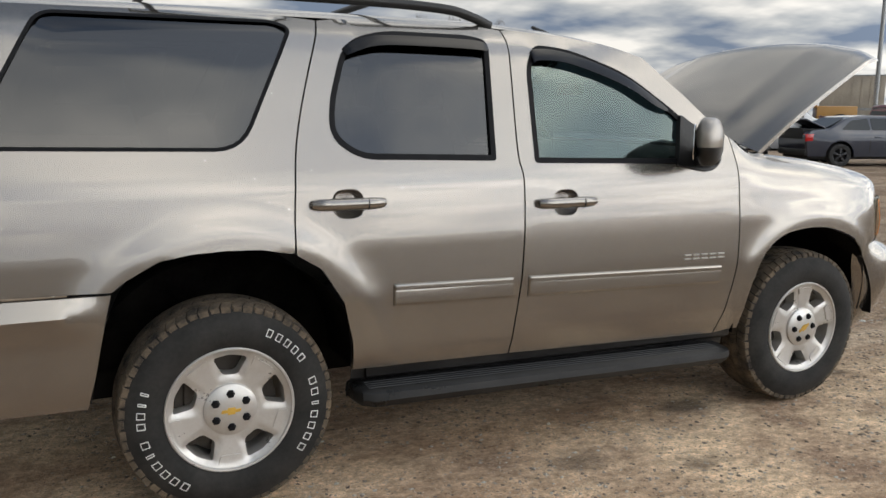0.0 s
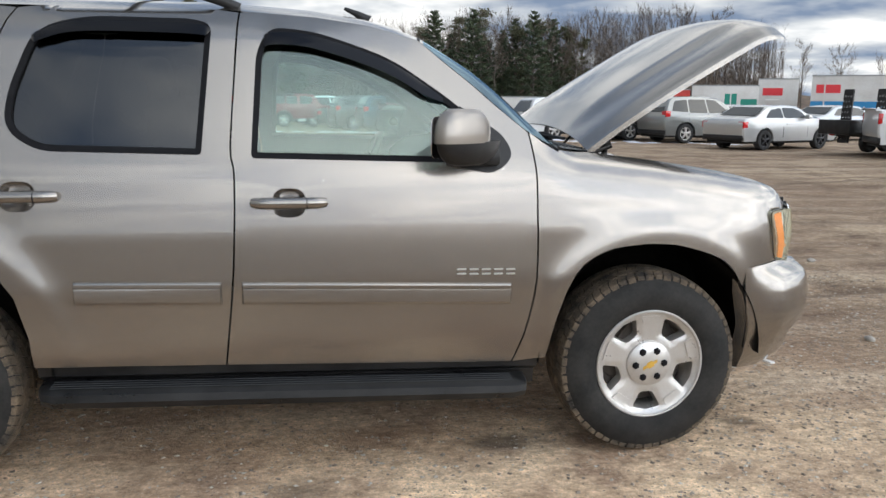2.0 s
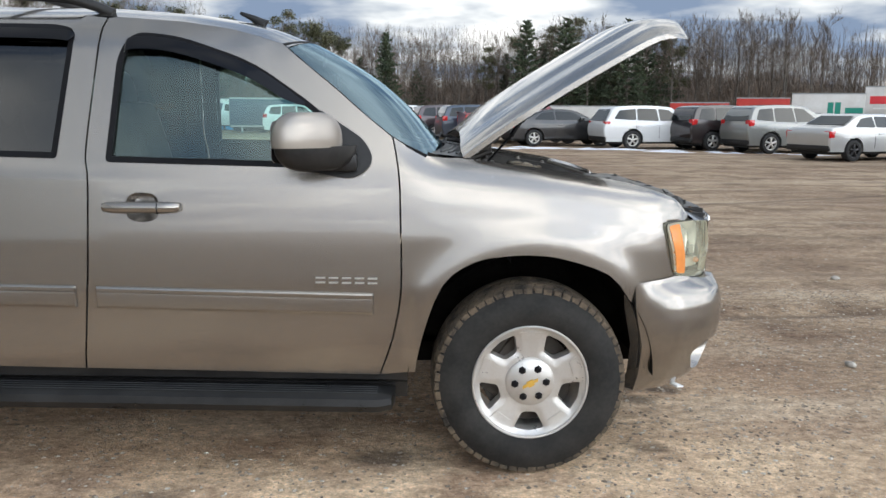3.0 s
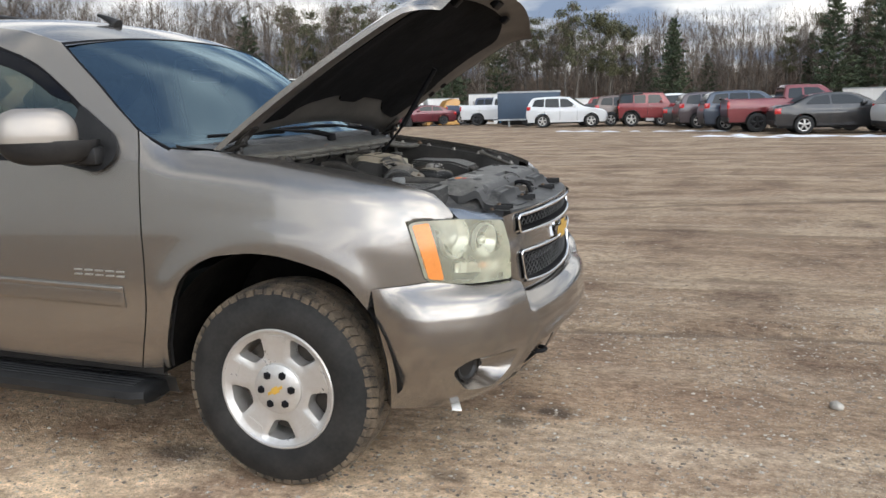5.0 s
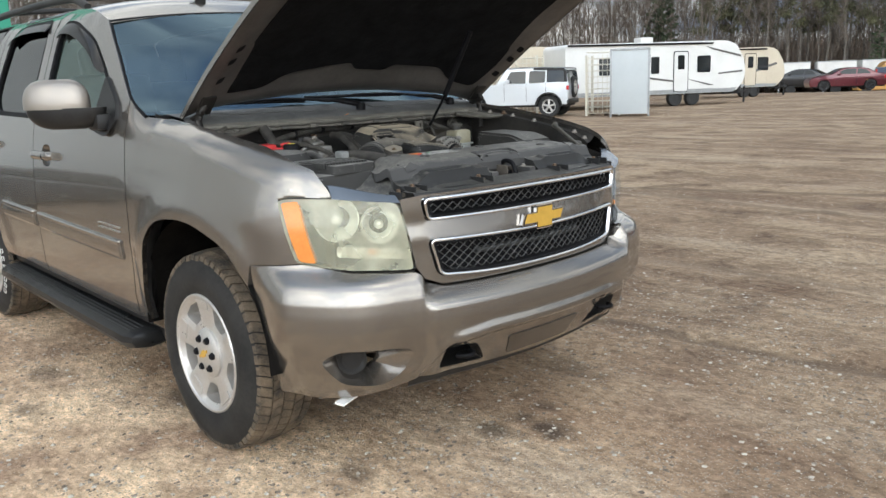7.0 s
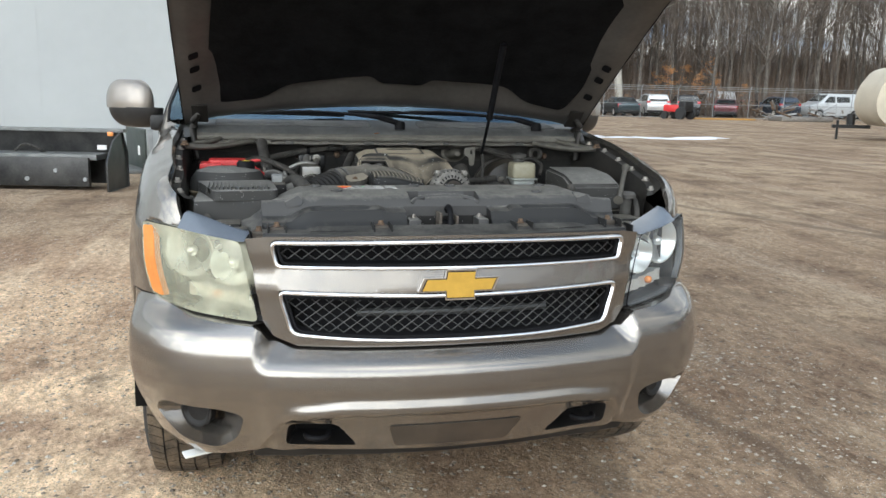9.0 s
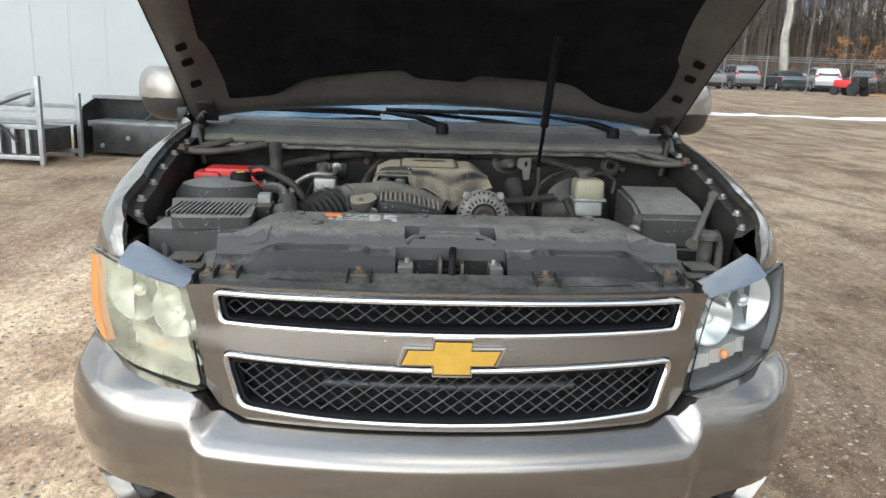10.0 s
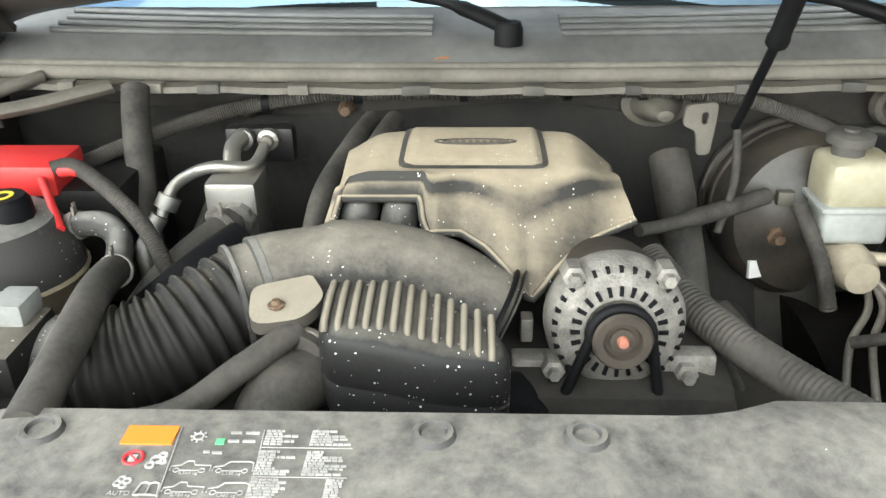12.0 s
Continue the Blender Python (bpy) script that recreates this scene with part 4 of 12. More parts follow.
def roof():
    bm = bmesh.new()
    xs = [-4.05 + 0.11 * k for k in range(29)]
    def R(x, v):
        ze = roof_z(x); ye = half(ze) - 0.004
        y = ye * v
        lift = 0.075 * (1 - abs(v) ** 2.6)
        front = max(0.0, (x + 1.15) / 0.18)
        return Vector((x + 0.05 * (1 - v * v) * min(1, front), y, ze + lift * (1 - 0.25 * min(1, front))))
    add_grid(bm, R, xs, [-1 + k / 9 for k in range(19)])
    bmesh.ops.recalc_face_normals(bm, faces=bm.faces[:])
    obj("roof", bm, M_PAINT, suv)
    # rails and cross bar
    for s in (1, -1):
        bm = bmesh.new()
        l = [(-3.72, 1.862), (-3.6, 1.918), (-3.2, 1.945), (-2.4, 1.950), (-1.95, 1.938), (-1.80, 1.912), (-1.70, 1.875)]
        pts = [Vector((x, -0.62, z)) for x, z in sm(l, 5)]
        add_tube(bm, pts, 0.021, 8)
        put("roof_rail", bm, M_BLACK, suv, s, "black roof rack rail")
    for x in (-3.1, -2.15):
        bm = bmesh.new()
        add_tube(bm, [(x, -0.61, 1.955), (x, -0.3, 1.985), (x, 0.3, 1.985), (x, 0.61, 1.955)], 0.017, 8)
        obj("roof_crossbar", bm, M_BLACK, suv)
    bm = bmesh.new()
    add_tube(bm, curve_pts([(-1.15, -0.25, 1.87), (-1.2, -0.25, 1.90), (-1.26, -0.25, 1.925)], 4), [0.03, 0.026, 0.022, 0.019, 0.016, 0.013, 0.011, 0.009, 0.007], 8)
    obj("antenna_fin", bm, M_BLACK, suv)


def windshield():
    bm = bmesh.new()
    edge = curve_pts([(-0.43, 0.918, 1.322)] + [(x, half(z) - 0.004, z - 0.003) for x, z in PILLAR[::-1]], 6)
    def W(u, v):
        # the middle of the pane bows out; its sides follow the pillars
        b = 0.042 * math.sin(math.pi * v)
        c = Vector((-0.325 - 0.605 * v + b * 0.6, 0, 1.335 + 0.465 * v + b))
        k = v * (len(edge) - 1)
        i = min(int(k), len(edge) - 2)
        e = edge[i].lerp(edge[i + 1], k - i)
        w = abs(u) ** 2.2
        return Vector((c.x + (e.x - c.x) * w, e.y * u, c.z + (e.z - c.z) * w))
    add_grid(bm, W, [-1 + 2 * k / 28 for k in range(29)], [k / 16 for k in range(17)])
    bmesh.ops.recalc_face_normals(bm, faces=bm.faces[:])
    obj("windshield", bm, M_WIND, suv).visible_shadow = False
    bm = bmesh.new()
    loop = [W(-0.995, k / 16) for k in range(16)] + [W(-1 + 2 * k / 28, 1.0) for k in range(29)] + [W(0.995, 1 - k / 16) for k in range(1, 17)]
    add_tube(bm, [p + Vector((0.002, 0, -0.006)) for p in loop], 0.008, 6)
    obj("windshield_seal", bm, M_TRIM, suv)
    bm = bmesh.new()
    add_box(bm, -0.86, -0.84, -0.12, 0.12, 1.60, 1.66, 0.02)
    obj("rear_view_mirror", bm, M_BLACK, suv)


def rear_end():
    bm = bmesh.new()
    def T(v, z):
        return Vector((-4.06 - 0.12 * (1 - v * v) - (0.06 if z < 1.2 else 0.06 - 0.2 * (z - 1.2)), (half(min(z, 1.85)) - 0.01) * v, z))
    add_grid(bm, T, [-1 + k / 8 for k in range(17)], [0.9, 1.0, 1.1, 1.2, 1.3, 1.4, 1.5, 1.6, 1.7, 1.8, 1.84])
    bmesh.ops.recalc_face_normals(bm, faces=bm.faces[:])
    obj("liftgate", bm, M_PAINT, suv)
    bm = bmesh.new()
    add_grid(bm, lambda v, z: T(v, z) + Vector((-0.01, 0, 0)), [-0.82 + 1.64 * k / 12 for k in range(13)], [1.3, 1.45, 1.6, 1.74])
    obj("rear_glass", bm, M_TINT, suv)
    bm = bmesh.new()
    def B(v, k):
        z, o = [(0.91, 0.0), (0.89, 0.08), (0.80, 0.10), (0.65, 0.09), (0.50, 0.03)][k]
        return Vector((-4.13 - 0.12 * (1 - v ** 4) - o, 1.0 * v, z))
    add_grid(bm, B, [-1 + k / 8 for k in range(17)], range(5))
    bmesh.ops.recalc_face_normals(bm, faces=bm.faces[:])
    obj("rear_bumper", bm, M_PAINT, suv)
    for s in (1, -1):
        bm = bmesh.new()
        add_grid(bm, lambda v, z: T(v, z) + Vector((-0.015, -0.005, 0)), [-1.0, -0.95, -0.90, -0.86], [0.98, 1.1, 1.25, 1.4])
        put("tail_light", bm, M_TAIL, suv, s, "red tail light")


M_TAIL = mat("red_lens", (0.45, 0.01, 0.012), 0.15, coat=0.6)


def wheel_mesh():
    """One wheel, outer face towards -y, hub face at y = 0. Returns dict of bmeshes."""
    out = {}
    bm = bmesh.new()
    prof = [(0.236, 0.002), (0.246, -0.008), (0.275, -0.014), (0.300, -0.018), (0.325, -0.015), (0.350, -0.006), (0.372, 0.004), (0.386, 0.016)]
    add_lathe(bm, prof + [(0.391, 0.045), (0.393, 0.125), (0.391, 0.205), (0.380, 0.240), (0.350, 0.256), (0.30, 0.268), (0.25, 0.258), (0.238, 0.25)], 72, "y")
    bmesh.ops.recalc_face_normals(bm, faces=bm.faces[:])
    out["tyre"] = bm
    # tread blocks: five rows round the tyre
    bm = bmesh.new()
    N = 60
    rows = [(0.012, 0.052, 0.393, 0.400), (0.058, 0.098, 0.401, 0.404), (0.104, 0.148, 0.404, 0.404), (0.154, 0.194, 0.404, 0.401), (0.200, 0.240, 0.400, 0.393)]
    for ri, (y0, y1, r0, r1) in enumerate(rows):
        for k in range(N):
            a0 = 2 * math.pi * (k + 0.25 * (ri % 2)) / N
            a1 = a0 + 2 * math.pi / N * (0.90 if ri % 2 else 0.86)
            sk = 0.35 * (2 * math.pi / N) * (1 if ri % 2 else -1)
            q = []
            for rr, yy, aa in ((r0, y0, a0), (r0, y0, a1), (r1, y1, a1 + sk), (r1, y1, a0 + sk)):
                q.append((bm.verts.new((rr * math.cos(aa), yy, rr * math.sin(aa))), bm.verts.new((0.366 * math.cos(aa), yy, 0.366 * math.sin(aa)))))
            bm.faces.new([p[0] for p in q])
            for i in range(4):
                j = (i + 1) % 4
                bm.faces.new((q[i][0], q[i][1], q[j][1], q[j][0]))
    # shoulder lugs that run a short way down the rounded sidewall
    for k in range(N):
        a0 = 2 * math.pi * k / N
        a1 = a0 + 2 * math.pi / N * (0.84 if k % 2 else 0.74)
        low = 0.366 if k % 2 else 0.374
        g = [[bm.verts.new((r * math.cos(a), y, r * math.sin(a))) for a in (a0, a1)] for r, y in ((0.394, 0.015), (0.390, 0.007), (0.381, 0.0045), (low, 0.0025), (low - 0.002, 0.006))]
        for i in range(4):
            bm.faces.new((g[i][0], g[i][1], g[i + 1][1], g[i + 1][0]))
        for e in (0, 1):
            m0 = bm.verts.new((0.376 * math.cos((a0, a1)[e]), 0.016, 0.376 * math.sin((a0, a1)[e])))
            for i in range(4):
                bm.faces.new((g[i][e], g[i + 1][e], m0))
    bmesh.ops.recalc_face_normals(bm, faces=bm.faces[:])
    out["tread"] = bm
    # rim: five broad spokes with sunk flanks, deep windows between them
    bm = bmesh.new()
    def zr(r):
        return float(np.interp(r, [0.0, 0.085, 0.096, 0.12, 0.17, 0.21, 0.222, 0.232], [0.004, 0.006, 0.014, 0.012, 0.008, 0.004, -0.002, -0.004]))
    def face(x, y):
        r, a = math.hypot(x, y), math.atan2(y, x)
        c = (a - math.pi / 2) % (2 * math.pi / 5)
        c = min(c, 2 * math.pi / 5 - c)
        # the flank beside a window lies deeper than the spoke's flat top
        sunk = 0.007 * step3(0.36, 0.30, c) * step3(0.112, 0.135, r) * step3(0.226, 0.212, r)
        return Vector((x, zr(r) + sunk, y))
    outer = [(0.226 * math.cos(a), 0.226 * math.sin(a)) for a in [k * 2 * math.pi / 90 for k in range(90)]]
    holes = []
    for k in range(5):
        c = math.pi / 2 + k * 2 * math.pi / 5
        holes.append(rounded([(r * math.cos(c + t), r * math.sin(c + t)) for r, t in ((0.134, -0.215), (0.208, -0.315), (0.211, 0.0), (0.208, 0.315), (0.134, 0.215))], 0.015, 3))
    add_panel(bm, outer, face, holes, 0.0115, 0.062, inward=lambda c: Vector((0, 1, 0)), edge_step=0.010)
    # lip and barrel
    add_lathe(bm, [(0.2255, -0.002), (0.230, -0.009), (0.236, -0.010), (0.240, -0.006), (0.240, 0.012), (0.230, 0.02), (0.216, 0.10), (0.216, 0.24)], 90, "y")
    for k in range(5):
        c = math.pi / 2 + (k + 0.5) * 2 * math.pi / 5
        rr = rounded([(r * math.cos(c + t), r * math.sin(c + t)) for r, t in ((0.181, -0.20), (0.217, -0.215), (0.217, 0.215), (0.181, 0.20))], 0.006, 2)
        add_panel(bm, rr, lambda x, y: face(x, y) + Vector((0, -0.005, 0)), [], 0.012, 0.008, inward=lambda c: Vector((0, 1, 0)), edge_step=0.012)
    bmesh.ops.recalc_face_normals(bm, faces=bm.faces[:])
    out["rim"] = bm
    bm = bmesh.new()
    add_lathe(bm, [(0.0001, -0.012), (0.04, -0.011), (0.085, -0.004), (0.098, 0.004), (0.101, 0.022)], 40, "y")
    bmesh.ops.recalc_face_normals(bm, faces=bm.faces[:])
    out["hub_cap"] = bm
    bm = bmesh.new()
    add_lathe(bm, [(0.0001, -0.020), (0.010, -0.020), (0.0135, -0.014), (0.0165, -0.010), (0.0165, 0.01)], 6, "y")
    bmesh.ops.recalc_face_normals(bm, faces=bm.faces[:])
    out["lug"] = bm
    bm = bmesh.new()
    add_lathe(bm, [(0.0001, 0.115), (0.19, 0.115), (0.19, 0.09), (0.10, 0.085), (0.0001, 0.085)], 40, "y")
    add_box(bm, -0.16, -0.05, 0.07, 0.15, -0.15, 0.15, 0.02)
    out["brake_disc"] = bm
    return out


def bow_outline(w, h):
    """Flat cross with slanted ends."""
    return [(-w * 0.93, h * 0.44), (-w * 0.40, h * 0.44), (-w * 0.37, h), (w * 0.39, h), (w * 0.37, h * 0.44), (w, h * 0.44), (w * 0.86, -h * 0.44), (w * 0.36, -h * 0.44), (w * 0.37, -h), (-w * 0.39, -h), (-w * 0.40, -h * 0.44), (-w * 1.07, -h * 0.44)]


def wheels():
    W = wheel_mesh()
    first = {}
    for x in (0.0, -2.946):
        for s in (1, -1):
            rot = {0.0: 36.0, -2.946: 2.0}[x]
            c = new("wheel")
            c.parent = suv
            c.matrix_basis = pose(x, -0.957 * s, 0.402, 0, 0, 0 if s > 0 else 180) @ pose(0, 0, 0, 0, rot, 0)
            for nm, mm in (("tyre", M_TYRE), ("tread", M_TREAD), ("rim", M_ALLOY), ("hub_cap", M_ALLOY), ("brake_disc", M_ALLOYDARK)):
                if nm not in first:
                    first[nm] = obj(nm, W[nm], mm, None)
                    o = first[nm]
                else:
                    o = new(nm, first[nm].data)
                o.parent = c
            for k in range(6):
                if "lug" not in first:
                    first["lug"] = o = obj("lug_nut", W["lug"], M_TRIM, None, smooth=False)
                else:
                    o = new("lug_nut", first["lug"].data)
                o.parent = c
                a = radians(rot + {0.0: 3, -2.946: 30}[x] + 60 * k)
                o.location = (0.064 * math.cos(a), 0.0, 0.064 * math.sin(a))
            if "bow" not in first:
                bm = bmesh.new()
                add_panel(bm, bow_outline(0.036, 0.013), lambda a, b: Vector((a, -0.016, b)), [], 0.05, 0.008, inward=lambda c: Vector((0, 1, 0)))
                first["bow"] = o = obj("cap_emblem", bm, M_GOLD, None, "gold cap emblem", smooth=False)
            else:
                o = new("cap_emblem", first["bow"].data); o["label"] = "gold cap emblem"
            o.parent = c
            o.rotation_euler = (0, radians(-rot - {0.0: 28, -2.946: 0}[x]), 0)
            if x < -1:
                letters(c)


def letters(c):
    """Raised white outlined bars round the sidewall, in place of the maker's writing."""
    def bar(a, w, h, r=0.312, kind=0):
        bm = bmesh.new()
        def P(u, v):
            rr = r + v
            aa = a - u / r
            return Vector((rr * math.cos(aa), float(np.interp(rr, [0.25, 0.275, 0.30, 0.325, 0.35], [-0.008, -0.014, -0.018, -0.015, -0.006])) - 0.003, rr * math.sin(aa)))
        o = [(-w, -h), (w, -h), (w, h), (-w, h)]
        t = 0.0028
        i = [(-w + t, -h + t), (w - t, -h + t), (w - t, h - t), (-w + t, h - t)]
        add_panel(bm, resample(o, 0.01), P, [resample(i, 0.01)], 0.02, 0.004, inward=lambda q: Vector((0, 1, 0)), edge_step=0.008)
        obj("sidewall_bar", bm, M_LETTER, c, "white outlined sidewall bar", smooth=False)
    base = radians(2)
    for k in range(5):
        bar(base + radians(62 - 7.2 * k), 0.011, 0.0145, 0.318)
    for k in range(7):
        bar(base + radians(14 - 8.2 * k), 0.0135 if k != 2 else 0.006, 0.0145, 0.318)
    for k in range(6):
        bar(base + radians(236 - 8.2 * k), 0.0135 if k != 4 else 0.006, 0.0145, 0.318)
    for k in range(4):
        bar(base + radians(182 - 7.2 * k), 0.0125 if k < 2 else 0.005, 0.0145, 0.318)


def step_board(s):
    bm = bmesh.new()
    prof = [(-0.88, 0.02), (-0.93, 0.030), (-1.02, 0.022), (-1.045, 0.008), (-1.050, -0.02), (-1.03, -0.05), (-0.95, -0.062), (-0.86, -0.05)]
    xs = [-2.47, -2.45, -2.40, -2.2, -1.8, -1.4, -1.0, -0.75, -0.62, -0.565, -0.55]
    g = []
    for i, x in enumerate(xs):
        w = (x + 2.47) / 1.92
        zc = 0.405 - 0.05 * w
        k = 0.62 if i in (0, len(xs) - 1) else (0.88 if i in (1, len(xs) - 2) else 1.0)
        g.append([bm.verts.new((x, -0.86 + (y + 0.86) * k, zc + z * k)) for y, z in prof])
    N = len(prof)
    for i in range(len(g) - 1):
        for j in range(N):
            bm.faces.new((g[i][j], g[i][(j + 1) % N], g[i + 1][(j + 1) % N], g[i + 1][j]))
    bm.faces.new(g[0]); bm.faces.new(g[-1][::-1])
    bmesh.ops.recalc_face_normals(bm, faces=bm.faces[:])
    b = put("side_step", bm, M_STEP, suv, s, "black plastic running board with grip ribs")
    for y in (-0.945, -0.965, -0.985, -1.005):
        bm = bmesh.new()
        add_tube(bm, [(x, y, 0.405 - 0.05 * (x + 2.47) / 1.92 + 0.028 - 0.08 * abs(y + 0.93)) for x in (-2.42, -2.0, -1.5, -1.0, -0.62)], 0.0045, 5)
        put("grip_rib", bm, M_STEP, b, s)
    bm = bmesh.new()
    us = [-2.475, -2.0, -1.5, -1.0, -0.64, -0.50]
    add_grid(bm, lambda x, k: Vector((x, -[0.955, 0.945, 0.90, 0.88][k], [0.505, 0.455, 0.43, 0.36][k] - 0.04 * (x + 2.47) / 1.92)), us, range(4))
    bmesh.ops.recalc_face_normals(bm, faces=bm.faces[:])
    put("rocker_panel", bm, M_BLACK, suv, s)


M_STEP = mat("scuffed_black_plastic", (0.007, 0.0075, 0.008), 0.34, spec=0.28, vary=0.3, scale=9, tint=(0.022, 0.022, 0.022), rough_var=0.12, bump=0.04, bump_scale=200)


def wells(s):
    """Dark liners behind the wheels."""
    for xc, zc, r, arch in ((0.0, 0.44, 0.50, F_ARCH), (-2.946, 0.46, 0.53, R_ARCH)):
        bm = bmesh.new()
        add_grid(bm, lambda a, y: Vector((xc + r * math.cos(a), -y, zc + r * math.sin(a))), [radians(-1 + 182 * k / 24) for k in range(25)], [0.97, 0.80, 0.60, 0.45])
        ring = [bm.verts.new((xc + r * math.cos(a), -0.45, zc + r * math.sin(a))) for a in [radians(-1 + 182 * k / 24) for k in range(25)]]
        bm.faces.new(ring)
        put("wheel_well", bm, M_WELL, suv, s)
        # lip from the arch edge back to the liner
        bm = bmesh.new()
        l = [q for q in sm(arch, 3) if q[1] > 0.36]
        fnx = fender if arch is F_ARCH else flare_r
        A = [fnx(x, z) for x, z in l]
        g = [[bm.verts.new(p) for p in A], [bm.verts.new(p + Vector((0, 0.035, 0))) for p in A], [bm.verts.new(Vector((xc + (p.x - xc) * 1.06, -0.93, zc + (p.z - zc) * 1.05))) for p in A]]
        for i in range(2):
            for j in range(len(A) - 1):
                bm.faces.new((g[i][j], g[i][j + 1], g[i + 1][j + 1], g[i + 1][j]))
        put("arch_lip", bm, M_BLACK, suv, s)


def mirror_unit(s):
    """Door mirror: painted cap over a black body on a sail-shaped foot."""
    bm = bmesh.new()
    sail = rounded([(-0.90, 1.265, 0.01), (-0.70, 1.23, 0.08), (-0.625, 1.30, 0.06), (-0.665, 1.38, 0.04), (-0.84, 1.495, 0.01)], 0.03)
    add_panel(bm, sail, lambda x, z: side(x, z, 0.016), [], 0.05, 0.03)
    m = put("door_mirror", bm, M_BLACK, suv, s, "door mirror with painted cap on black body")
    ax, bx = Vector((0.741, 0.671, 0)), Vector((0.671, -0.741, 0))   # along the swept-back housing, and across it
    def shell(z0, z1, a0, a1, grow=0.0):
        b = bmesh.new()
        rings = []
        ca_, ha = (a0 + a1) / 2, (a1 - a0) / 2
        for k in range(13):
            z = z0 + (z1 - z0) * k / 12
            w = (z - 1.272) / (1.486 - 1.272)
            f = max(0.02, 1 - abs(2 * w - 1) ** 2.4) ** 0.5
            ring = []
            for j in range(28):
                t = 2 * math.pi * j / 28
                c, d = math.cos(t), math.sin(t)
                la = ca_ + (ha * (0.34 + 0.66 * f) + grow) * math.copysign(abs(c) ** 0.85, c)
                lb = (0.066 * (0.30 + 0.70 * f) + grow) * math.copysign(abs(d) ** 0.8, d) * (1.0 if d > 0 else 0.7)
                ring.append(b.verts.new(Vector((-0.855, -1.105, z)) + ax * la + bx * lb))
            rings.append(ring)
        for k in range(12):
            for j in range(28):
                b.faces.new((rings[k][j], rings[k][(j + 1) % 28], rings[k + 1][(j + 1) % 28], rings[k + 1][j]))
        b.faces.new(rings[0][::-1]); b.faces.new(rings[-1])
        bmesh.ops.recalc_face_normals(b, faces=b.faces[:])
        return b
    put("mirror_body", shell(1.272, 1.362, -0.155, 0.205), M_BLACK, m, s)
    put("mirror_cap", shell(1.358, 1.484, -0.160, 0.130, 0.003), M_CAP, m, s, "brown painted mirror cap")
    bm = bmesh.new()
    add_box(bm, -0.81, -0.69, -1.02, -0.94, 1.262, 1.335, 0.02)
    put("mirror_arm", bm, M_BLACK, m, s)
    bm = bmesh.new()
    add_panel(bm, rounded([(-0.14, 1.30), (-0.14, 1.455), (0.07, 1.455), (0.09, 1.30)], 0.03, 3), lambda a, z: Vector((-0.855, -1.105, z)) + ax * a - bx * 0.0475, [], 0.1, 0.004, inward=lambda c: bx)
    put("mirror_glass", bm, M_CHROME, m, s)


